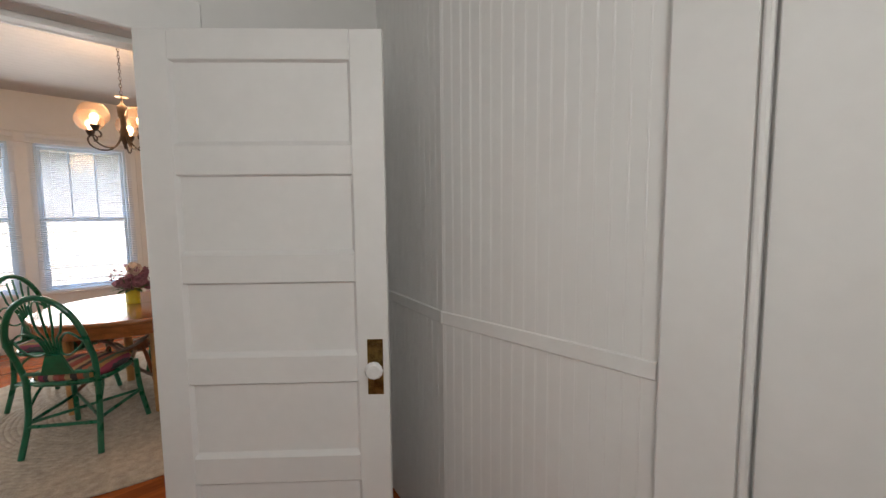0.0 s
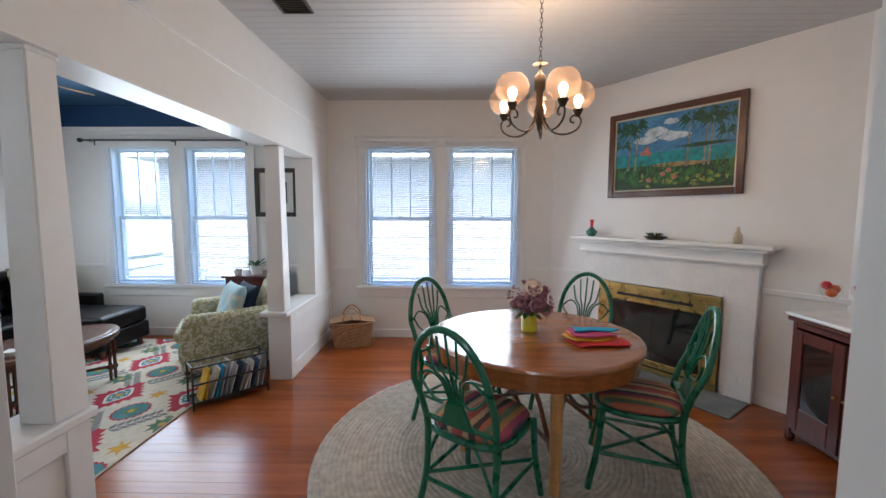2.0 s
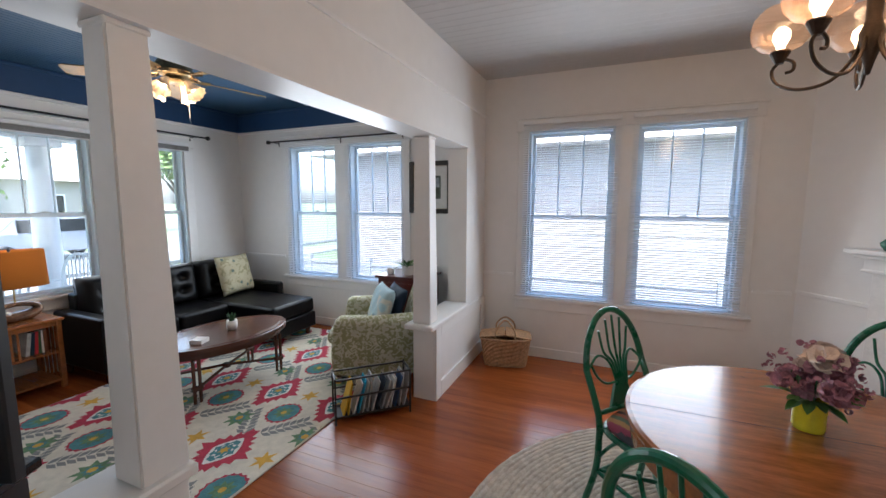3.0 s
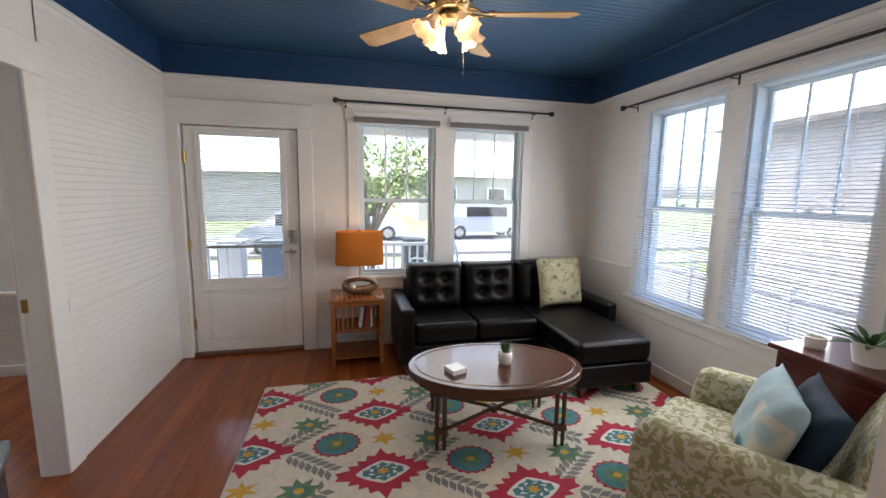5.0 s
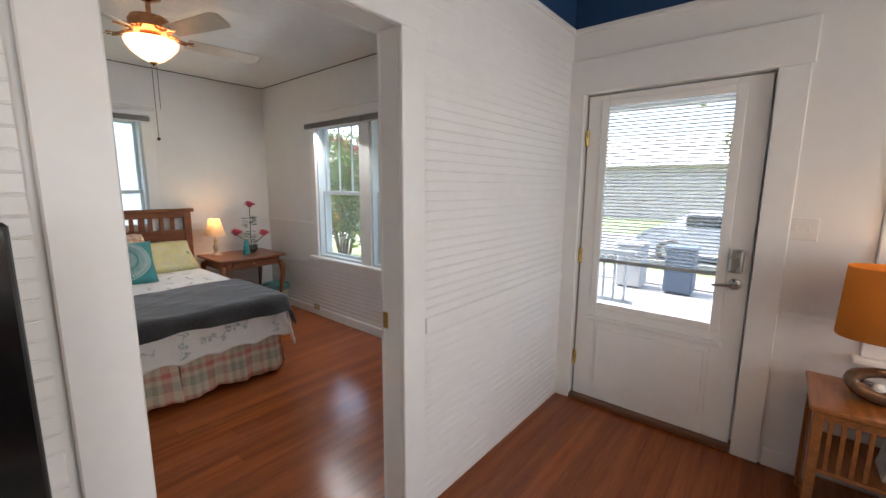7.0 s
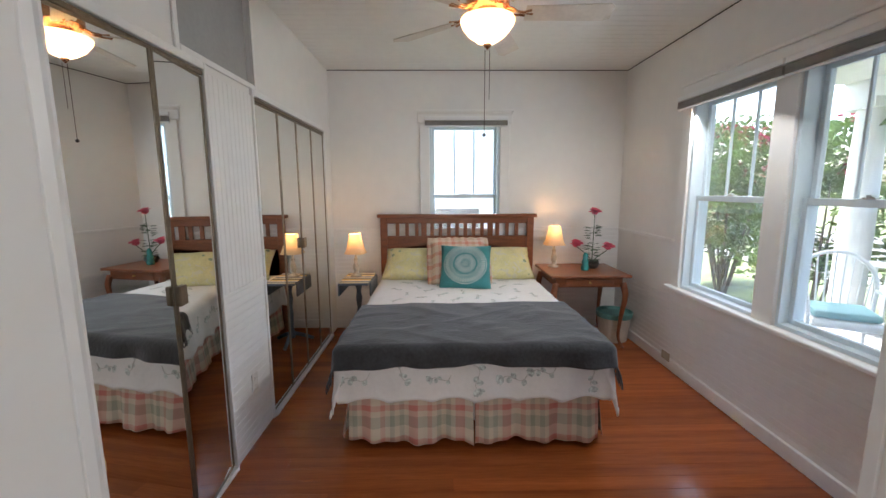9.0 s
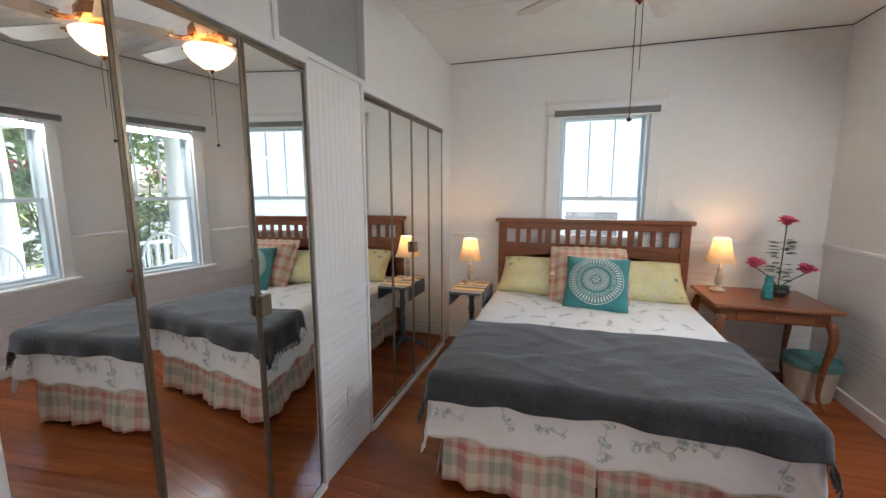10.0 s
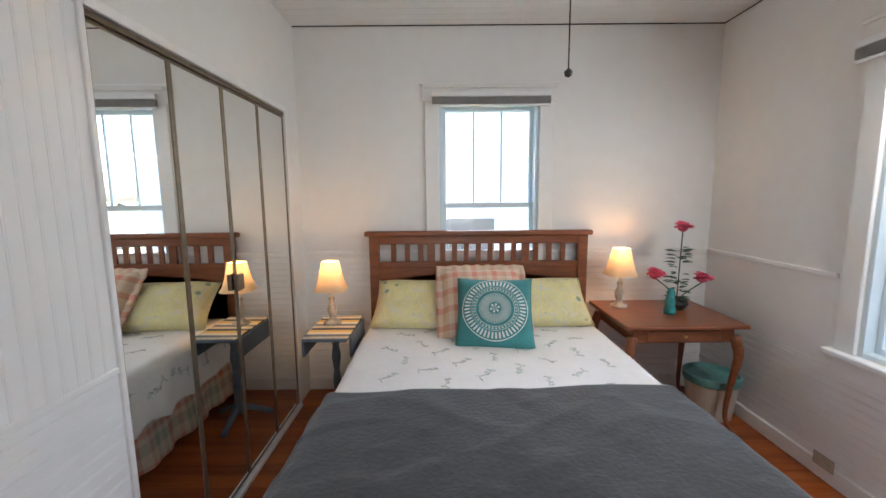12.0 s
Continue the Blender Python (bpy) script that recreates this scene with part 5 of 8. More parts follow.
def lit_glass(name, color):
    """Seeded glass: half clear, half milky."""
    m = bpy.data.materials.new(name)
    m.use_nodes = True
    nt = m.node_tree
    nt.nodes.remove(nt.nodes["Principled BSDF"])
    tr, tl, gl = nt.nodes.new("ShaderNodeBsdfTransparent"), nt.nodes.new("ShaderNodeBsdfTranslucent"), nt.nodes.new("ShaderNodeBsdfGlossy")
    m1, m2 = nt.nodes.new("ShaderNodeMixShader"), nt.nodes.new("ShaderNodeMixShader")
    for n in (tr, tl):
        n.inputs[0].default_value = (*color, 1)
    gl.inputs["Roughness"].default_value = 0.08
    m1.inputs[0].default_value, m2.inputs[0].default_value = 0.09, 0.08
    nt.links.new(tr.outputs[0], m1.inputs[1])
    nt.links.new(tl.outputs[0], m1.inputs[2])
    nt.links.new(m1.outputs[0], m2.inputs[1])
    nt.links.new(gl.outputs[0], m2.inputs[2])
    nt.links.new(m2.outputs[0], nt.nodes["Material Output"].inputs[0])
    return m


BULB = glow("hot bulb", (1.0, 0.72, 0.40), 0.9)
AMBER = lit_glass("pale amber glass", (1.0, 0.84, 0.72))
chandelier()


def fireplace():
    f = thing("fireplace", DIAG, "white painted brick fireplace with a brass glass-door surround", "fireplace")
    part("breast", boxes((-2.50, -0.06, 0, -2.31, 0, 1.12), (-1.20, -0.06, 0, -0.975, 0, 1.12), (-2.31, -0.06, 0.815, -1.20, 0, 1.12), bevel=0.004), BRICKW, f)
    rng = random.Random(5)
    bm = bmesh.new()
    z, row = 0.004, 0
    while z < 1.10:
        x = -2.495 - (0.10 if row % 2 else 0)
        while x < -0.98:
            a, b = max(x, -2.495), min(x + 0.195, -0.98)
            if b - a > 0.03:
                segs = [(a, b)]
                if z < 0.80:
                    segs = [(p, q) for p, q in ((a, min(b, -2.315)), (max(a, -1.195), b)) if q - p > 0.02]
                for p, q in segs:
                    box(bm, p + 0.002, -0.0612 - rng.uniform(0, 0.0012), z + 0.002, q - 0.002, -0.05, z + 0.067)
            x += 0.205
        z += 0.071
        row += 1
    part("brick_facing", bm, BRICKW, f)
    part("mantel_shelf", boxes((-2.60, -0.19, 1.222, -0.87, 0, 1.255), (-2.56, -0.16, 1.195, -0.91, 0, 1.222), bevel=0.006), TRIM, f)
    part("mantel_frieze", boxes((-2.53, -0.10, 1.10, -0.95, 0, 1.195), bevel=0.004), TRIM, f)
    part("mantel_bead", boxes((-2.54, -0.112, 1.098, -0.94, -0.09, 1.118), bevel=0.005), TRIM, f)
    br = part("brass_frame", boxes((-2.30, -0.09, 0.02, -2.18, -0.06, 0.81), (-1.33, -0.09, 0.02, -1.21, -0.06, 0.81), (-2.18, -0.09, 0.66, -1.33, -0.06, 0.81), (-2.18, -0.09, 0.02, -1.33, -0.06, 0.12), bevel=0.006, seg=2), BRASS, f, "polished brass fireplace frame")
    part("inner_moulding", boxes((-2.19, -0.10, 0.11, -2.17, -0.085, 0.67), (-1.34, -0.10, 0.11, -1.32, -0.085, 0.67), (-2.17, -0.10, 0.65, -1.34, -0.085, 0.67), (-2.17, -0.10, 0.11, -1.34, -0.085, 0.13), bevel=0.004), BRASS, br)
    part("vent_slot", boxes((-2.10, -0.0915, 0.70, -1.41, -0.0895, 0.725), (-2.10, -0.0915, 0.06, -1.41, -0.0895, 0.075)), FIREBOX, br)
    part("glass_door", boxes((-2.17, -0.078, 0.13, -1.757, -0.074, 0.65)), mat("smoked glass", (0.012, 0.012, 0.013), 0.06, spec=0.8), f, "dark smoked glass door")
    part("glass_door", boxes((-1.753, -0.078, 0.13, -1.34, -0.074, 0.65)), bpy.data.materials["smoked glass"], f, "dark smoked glass door")
    part("firebox", boxes((-2.18, -0.055, 0.1, -1.33, -0.004, 0.66)), FIREBOX, f)
    h = thing("hearth", DIAG, "grey slate hearth slab on the floor", "hearth", kind="structure")
    part("slab", boxes((-2.52, -0.46, 0.0, -0.98, -0.062, 0.016), bevel=0.005), SLATE, h)


fireplace()


def painting(m, w, h, frame_mat, label, cat="painting", fw=0.055, liner=0.014, draw=None):
    p = thing("painting", m, label, cat)
    for nm, a, b, d, mt in (("frame", 0, fw, 0.032, frame_mat), ("liner", fw, fw + liner, 0.018, mat("ivory liner", (0.58, 0.50, 0.36), 0.5))):
        part(nm, boxes((-w / 2 + a, -d, -h / 2 + a, -w / 2 + b, 0, h / 2 - a), (w / 2 - b, -d, -h / 2 + a, w / 2 - a, 0, h / 2 - a), (-w / 2 + b, -d, h / 2 - b, w / 2 - b, 0, h / 2 - a), (-w / 2 + b, -d, -h / 2 + a, w / 2 - b, 0, -h / 2 + b), bevel=0.005 if nm == "frame" else 0.002, seg=2 if nm == "frame" else 1), mt, p)
    e = fw + liner
    draw(p, w / 2 - e, h / 2 - e)
    return p


def blob(bm, cx, cz, rx, rz, y, rng, n=18, rough=0.25):
    c = bm.verts.new((cx, y, cz))
    vs = [bm.verts.new((cx + rx * math.cos(6.2832 * i / n) * (1 + rng.uniform(-rough, rough)), y, cz + rz * math.sin(6.2832 * i / n) * (1 + rng.uniform(-rough, rough)))) for i in range(n)]
    for i in range(n):
        bm.faces.new((c, vs[i], vs[(i + 1) % n]))


def lagoon(p, X, Z):
    rng = random.Random(9)
    P = lambda n, c: mat(n, c, 0.45, var=0.35, scale=18, bump=0.4, bscale=60)
    part("canvas_sky", boxes((-X, -0.008, 0.0, X, 0, Z)), mat("painted sky", (0.10, 0.30, 0.52), 0.45, var=0.3, scale=5, second=(0.02, 0.09, 0.22)), p)
    part("canvas_sea", boxes((-X, -0.008, -0.35 * Z, X, 0, 0.0)), P("painted sea", (0.02, 0.27, 0.28)), p)
    part("canvas_land", boxes((-X, -0.008, -Z, X, 0, -0.35 * Z)), P("painted undergrowth", (0.02, 0.055, 0.015)), p)
    bm = bmesh.new()
    for cx, cz, a, b in ((-0.12, 0.55, 0.17, 0.07), (0.02, 0.40, 0.20, 0.06), (-0.22, 0.36, 0.16, 0.05), (0.0, 0.78, 0.10, 0.04)):
        blob(bm, cx * X * 2, cz * Z, a * X * 1.3, b * Z * 2, -0.0086, rng)
    part("painted_clouds", bm, P("painted cloud", (0.55, 0.62, 0.66)), p)
    bm = bmesh.new()
    blob(bm, 0.15 * X, -0.36 * Z, 0.45 * X, 0.07 * Z, -0.0086, rng)
    part("painted_sand", bm, P("painted sand", (0.34, 0.24, 0.09)), p)
    bm = bmesh.new()
    for k in range(46):
        x, z = rng.uniform(-X, X) * 0.98, rng.uniform(-0.95, -0.45) * Z
        for j in range(5):
            a = rng.uniform(0.2, 2.9)
            L = rng.uniform(0.10, 0.22) * Z * 2
            q = [(x, z), (x + math.cos(a) * L * 0.6 + 0.008, z + math.sin(a) * L * 0.55), (min(max(x + math.cos(a) * L, -X), X), z + math.sin(a) * L * 0.9), (x + math.cos(a) * L * 0.6 - 0.008, z + math.sin(a) * L * 0.65)]
            bm.faces.new([bm.verts.new((min(max(u, -X), X), -0.009 - 0.0001 * k / 46, max(w, -Z))) for u, w in q])
    part("painted_ferns", bm, P("painted fern", (0.05, 0.17, 0.03)), p)
    bm = bmesh.new()
    for k in range(26):
        x, z = rng.uniform(-0.5, 0.9) * X, rng.uniform(-0.95, -0.6) * Z
        blob(bm, x, z, rng.uniform(0.02, 0.05) * X, rng.uniform(0.03, 0.07) * Z, -0.0092, rng, 9, 0.5)
    part("painted_bushes", bm, P("painted bush", (0.26, 0.30, 0.04)), p)
    bm = bmesh.new()
    for x in (0.28, 0.55, 0.62, -0.62, -0.75):
        q = [(x * X - 0.008, -0.45 * Z), (x * X + 0.012, -0.45 * Z), (x * X + 0.05 * X, 0.75 * Z), (x * X + 0.03 * X, 0.75 * Z)]
        bm.faces.new([bm.verts.new((u, -0.0093, w)) for u, w in q])
    part("painted_trunks", bm, P("painted trunk", (0.24, 0.24, 0.18)), p)
    bm = bmesh.new()
    for cx, cz, n, L in ((0.33, 0.72, 11, 0.34), (0.58, 0.80, 12, 0.36), (0.68, 0.62, 12, 0.32), (0.90, 0.72, 11, 0.34), (-0.60, 0.78, 12, 0.34), (-0.74, 0.62, 12, 0.36), (-0.92, 0.75, 11, 0.34), (0.86, 0.30, 9, 0.26), (-0.88, 0.25, 10, 0.30)):
        for k in range(n):
            a = 6.283 * k / n + rng.uniform(-0.2, 0.2)
            ex, ez = cx * X + L * Z * 1.1 * math.cos(a), cz * Z + L * Z * (0.8 * math.sin(a) - 0.25)
            mx, mz = (cx * X + ex) / 2, (cz * Z + ez) / 2 + 0.10 * Z
            w = 0.05 * Z
            bm.faces.new([bm.verts.new((u, -0.0097 - 0.00002 * k, q)) for u, q in ((cx * X, cz * Z), (mx, mz + w), (ex, ez), (mx, mz - w))])
    blob(bm, 0.55 * X, 0.08 * Z, 0.45 * X, 0.05 * Z, -0.0095, rng, 26, 0.35)
    for v in bm.verts:
        v.co.x, v.co.z = min(max(v.co.x, -X), X), min(max(v.co.z, -Z), Z)
    part("painted_palms", bm, P("painted palm", (0.015, 0.075, 0.03)), p)
    bm = bmesh.new()
    for cx, cz in ((-0.42, 0.05), (-0.36, -0.02), (-0.48, 0.0), (-0.4, 0.12), (-0.1, -0.6), (0.1, -0.7), (-0.35, -0.75), (0.0, -0.5)):
        blob(bm, cx * X, cz * Z, 0.05 * X, 0.06 * Z, -0.010, rng)
    part("painted_blossoms", bm, P("painted blossom", (0.50, 0.20, 0.12)), p)


painting(DIAG @ Matrix.Translation((-1.705, -0.004, 2.045)), 1.15, 0.80, ESPRESSO, "tropical lagoon painting in a dark wood frame", draw=lagoon)


def mantel_items():
    v = thing("bottle_vase", DIAG @ Matrix.Translation((-2.40, -0.10, 1.255)), "green glass bottle vase with a red neck", "vase")
    part("body", turned([(0, 0), (0.03, 0), (0.05, 0.03), (0.055, 0.05), (0.03, 0.075), (0.015, 0.095), (0, 0.096)], 20), mat("green glaze", (0.05, 0.17, 0.12), 0.15), v, smooth=True)
    part("neck", turned([(0, 0.096), (0.015, 0.096), (0.014, 0.12), (0.02, 0.17), (0, 0.17)], 16), RED, v, "red neck")
    d = thing("succulent_bowl", DIAG @ Matrix.Translation((-1.75, -0.10, 1.255)), "dark dish with a small succulent on the mantel", "plant")
    part("dish", turned([(0, 0), (0.05, 0), (0.085, 0.025), (0.08, 0.03), (0.0, 0.02)], 20, sx=1.2), mat("brown dish", (0.05, 0.03, 0.02), 0.4), d)
    rng = random.Random(2)
    bm = bmesh.new()
    for k in range(26):
        a = rng.uniform(0, 6.28)
        leaf(bm, (0.05 * math.cos(a) * rng.random(), 0.03 * math.sin(a), 0.025), (math.cos(a), math.sin(a), 1.0), 0.06, 0.02, 0.1)
    part("leaves", bm, LEAFG, d)
    s = thing("figurine_bottle", DIAG @ Matrix.Translation((-1.12, -0.10, 1.255)), "small cream ceramic bottle on the mantel", "ornament")
    part("body", turned([(0, 0), (0.03, 0), (0.034, 0.04), (0.03, 0.075), (0.012, 0.10), (0.012, 0.13), (0, 0.132)], 18), mat("cream glaze", (0.55, 0.46, 0.32), 0.3, var=0.2, scale=30), s, smooth=True)


mantel_items()


def sideboard():
    c = thing("side_cabinet", pose(2.64, 2.30, 0), "dark red mahogany cabinet with glass door and marble top", "cabinet")
    part("body", boxes((-0.20, -0.38, 0.06, 0.235, -0.345, 0.83), (-0.20, 0.345, 0.06, 0.235, 0.38, 0.83), (-0.19, -0.345, 0.06, 0.235, 0.345, 0.09), (0.215, -0.345, 0.09, 0.235, 0.345, 0.83), (-0.20, -0.345, 0.76, 0.215, 0.345, 0.83), bevel=0.004), MAHOG, c)
    part("top", boxes((-0.235, -0.41, 0.83, 0.238, 0.41, 0.855), bevel=0.01, seg=2), MARBLE, c, "white marble top")
    part("cornice", boxes((-0.225, -0.40, 0.80, 0.236, 0.40, 0.83), bevel=0.008), MAHOG, c)
    for s in (-1, 1):
        d = part("door", boxes((-0.222, s * 0.005, 0.10, -0.20, s * 0.07, 0.75), (-0.222, s * 0.275, 0.10, -0.20, s * 0.342, 0.75), (-0.222, s * 0.07, 0.10, -0.20, s * 0.275, 0.25), (-0.222, s * 0.07, 0.68, -0.20, s * 0.275, 0.75), bevel=0.004), MAHOG, c)
        part("pane", boxes((-0.213, s * 0.07, 0.25, -0.209, s * 0.275, 0.68)), bpy.data.materials["smoked glass"], d, "dark glass pane")
        part("pull", rod([(-0.222, s * 0.03, 0.44), (-0.245, s * 0.03, 0.44)], 0.009, 8), BRASS, d)
    for x in (-0.18, 0.21):
        for y in (-0.36, 0.36):
            part("foot", turned([(0, 0), (0.02, 0), (0.028, 0.03), (0.02, 0.06), (0, 0.06)], 12, c=(x, y, 0)), MAHOG, c)
    GL = clear("goblet glass")
    for gx, gy, cols in ((2.55, 2.56, (ORNG, ORNG, RED)), (2.66, 2.47, (RED, ORNG, MAGENTA)), (2.57, 2.34, (LEAFG, LEAFG, LEAFD))):
        fr = thing("goblet", pose(gx, gy, 0.855), "clear stemmed goblet filled with coloured fruit", "glass", "goblets on the cabinet")
        part("glass", turned([(0, 0), (0.036, 0.001), (0.034, 0.004), (0.006, 0.012), (0.005, 0.085), (0.03, 0.105), (0.056, 0.15), (0.058, 0.20), (0.056, 0.20), (0.053, 0.152), (0.028, 0.110), (0, 0.104)], 24), GL, fr, smooth=True)
        for i, mt in enumerate(cols):
            a = 2.1 * i + gx * 9
            part("fruit", turned([(0, -0.028), (0.015, -0.024), (0.027, -0.009), (0.027, 0.009), (0.015, 0.024), (0, 0.026)], 12, c=(0.022 * math.cos(a), 0.022 * math.sin(a), 0.152 + 0.02 * i)), mt, fr, smooth=True)
    b = thing("wine_bottle", pose(2.56, 2.10, 0.855), "dark wine bottle standing on the cabinet", "bottle")
    part("bottle", turned([(0, 0), (0.036, 0), (0.038, 0.02), (0.038, 0.19), (0.014, 0.235), (0.014, 0.30), (0.016, 0.302), (0, 0.31)], 20), DKGLASS, b, smooth=True)
    part("label_paper", turned([(0.0385, 0.06), (0.0388, 0.061), (0.0388, 0.14), (0.0385, 0.141)], 20), PAPER, b, "pale paper label")


sideboard()


def wicker_basket():
    b = thing("wicker_basket", Matrix.Translation((-0.90, 4.50, 0)) @ Matrix.Rotation(radians(14), 4, "Z"), "tan woven basket with two flap lids and handles", "basket")
    bm = bmesh.new()
    rows = []
    for i in range(15):
        z = i * 0.019
        k = 1 + 0.20 * z / 0.27
        ring = []
        for j in range(44):
            a = 2 * math.pi * j / 44
            w = 0.004 * (1 if (i + j) % 2 else -1)
            cx, cy = math.cos(a), math.sin(a)
            ring.append(bm.verts.new(((0.20 * k + w) * math.copysign(abs(cx) ** 0.5, cx), (0.12 * k + w) * math.copysign(abs(cy) ** 0.5, cy), z)))
        rows.append(ring)
    for A, B in zip(rows, rows[1:]):
        for j in range(44):
            bm.faces.new((A[j], A[(j + 1) % 44], B[(j + 1) % 44], B[j]))
    bm.faces.new(rows[0][::-1])
    part("body", bm, WICKER, b)
    rim = [(0.243 * math.copysign(abs(math.cos(a)) ** 0.5, math.cos(a)), 0.148 * math.copysign(abs(math.sin(a)) ** 0.5, math.sin(a)), 0.27) for a in [2 * math.pi * i / 36 for i in range(36)]]
    part("rim", rod(rim, 0.009, 6, closed=True), WICKER, b)
    for s in (-1, 1):
        part("lid", surface(lambda u, v: (s * (0.005 + 0.235 * u), (v - 0.5) * 0.27 * (1 - 0.1 * u), 0.285 + 0.035 * (1 - u) + 0.012 * math.sin(3.14 * v)), 8, 8, 0.008), WICKER, b)
        part("handle", rod(spline([(-0.09, s * 0.14, 0.25), (-0.085, s * 0.12, 0.36), (0, s * 0.06, 0.44), (0.085, s * 0.12, 0.36), (0.09, s * 0.14, 0.25)], 5), 0.008, 7), WICKER, b)


wicker_basket()


# ---------------------------------------------------------------- living room
def poly(bm, pts, z):
    c = bm.verts.new((sum(p[0] for p in pts) / len(pts), sum(p[1] for p in pts) / len(pts), z))
    vs = [bm.verts.new((p[0], p[1], z)) for p in pts]
    for i in range(len(vs)):
        bm.faces.new((c, vs[i], vs[(i + 1) % len(vs)]))


def star(cx, cy, rx, ry, n, cut, ph=0.0, power=1.0):
    """Toothed outline; power under 1 pulls it towards a diamond."""
    out = []
    for i in range(2 * n):
        a = math.pi * i / n + ph
        k = 1.0 if i % 2 == 0 else cut
        d = 1.0 / (abs(math.cos(a)) ** power + abs(math.sin(a)) ** power) ** (1 / power) if power < 2 else 1.0
        out.append((cx + rx * k * d * math.cos(a), cy + ry * k * d * math.sin(a)))
    return out


def clip_poly(pts, x0, y0, x1, y1):
    for ax, lim, s in ((0, x0, 1), (0, x1, -1), (1, y0, 1), (1, y1, -1)):
        out = []
        for i in range(len(pts)):
            a, b = pts[i - 1], pts[i]
            ia, ib = s * (a[ax] - lim) >= 0, s * (b[ax] - lim) >= 0
            if ia != ib:
                f = (lim - a[ax]) / (b[ax] - a[ax])
                out.append((a[0] + (b[0] - a[0]) * f, a[1] + (b[1] - a[1]) * f))
            if ib:
                out.append(b)
        pts = out
        if len(pts) < 3:
            return []
    return pts


def suzani_rug():
    X0, X1, Y0, Y1 = -3.90, -1.77, 1.60, 4.60
    r = thing("area_rug", pose(0, 0, 0), "cream wool rug with crimson diamonds and teal flowers", "rug")
    part("ground", boxes((X0, Y0, 0.0, X1, Y1, 0.012), bevel=0.004), RUGC, r)
    lay = {k: bmesh.new() for k in "red white teal yellow green grey".split()}

    def add(col, pts, level):
        q = clip_poly(pts, X0 + 0.008, Y0 + 0.008, X1 - 0.008, Y1 - 0.008)
        if q:
            poly(lay[col], q, 0.0122 + 0.0007 * level)
    rng = random.Random(8)
    for row in range(-1, 6):
        y = 1.66 + 0.745 * row
        for k in range(-2, 6):
            x = -3.66 + 0.30 * row + 0.60 * k - 0.60 * (row // 2)
            add("red", star(x, y, 0.205, 0.30, 18, 0.80, 0.0, 1.0), 1)
            add("white", star(x, y, 0.092, 0.15, 30, 0.97, 0.0, 1.25), 2)
            add("teal", star(x, y, 0.078, 0.13, 10, 0.84, 0.0, 1.25), 3)
            add("white", star(x, y, 0.058, 0.09, 8, 0.7, 0.3, 1.6), 4)
            add("teal", star(x, y, 0.050, 0.07, 8, 0.75, 0.1, 2), 5)
            add("yellow", star(x, y, 0.034, 0.042, 6, 0.5, 0.0, 2), 6)
            fx, fy = x + 0.30, y - 0.25
            add("red", star(fx, fy, 0.125, 0.145, 18, 0.90, 0, 2), 1)
            add("teal", star(fx, fy, 0.108, 0.126, 14, 0.93, 0, 2), 2)
            add("green", star(fx, fy, 0.07, 0.08, 8, 0.6, 0, 2), 3)
            add("yellow", star(fx, fy, 0.022, 0.026, 8, 0.8, 0, 2), 4)
            gx, gy = x + 0.06, y - 0.43
            add("green", star(gx, gy, 0.10, 0.118, 8, 0.55, 0.2, 2), 1.4)
            add("teal", star(gx, gy, 0.05, 0.058, 8, 0.6, 0.2, 2), 2.4)
            add("yellow", star(gx, gy, 0.026, 0.03, 8, 0.8, 0, 2), 3.4)
            hx, hy = x + 0.30, y + 0.03
            add("yellow", star(hx, hy, 0.075, 0.095, 6, 0.42, 0.1, 2), 1.7)
            for (sx, sy, ang) in ((x + 0.14, y + 0.34, 0.9), (x - 0.13, y + 0.30, 2.2)):
                for j in range(7):
                    t = (j - 3) * 0.046
                    px, py = sx + t * math.cos(ang), sy + t * math.sin(ang)
                    for s in (-1, 1):
                        b = ang + s * 0.8
                        L = 0.088
                        tip = (px + L * math.cos(b), py + L * math.sin(b))
                        mx, my = (px + tip[0]) / 2, (py + tip[1]) / 2
                        nx, ny = -math.sin(b) * 0.021, math.cos(b) * 0.021
                        add("grey", [(px, py), (mx + nx, my + ny), tip, (mx - nx, my - ny)], 0.3 + 0.06 * j + 0.03 * (s > 0))
    for k, mt in (("red", R_RED), ("white", R_WHT), ("teal", R_TEAL), ("yellow", R_YEL), ("green", R_GRN), ("grey", R_GRY)):
        o = part("pile_" + k, lay[k], mt, r)
        o["kind"] = "stuff"


suzani_rug()


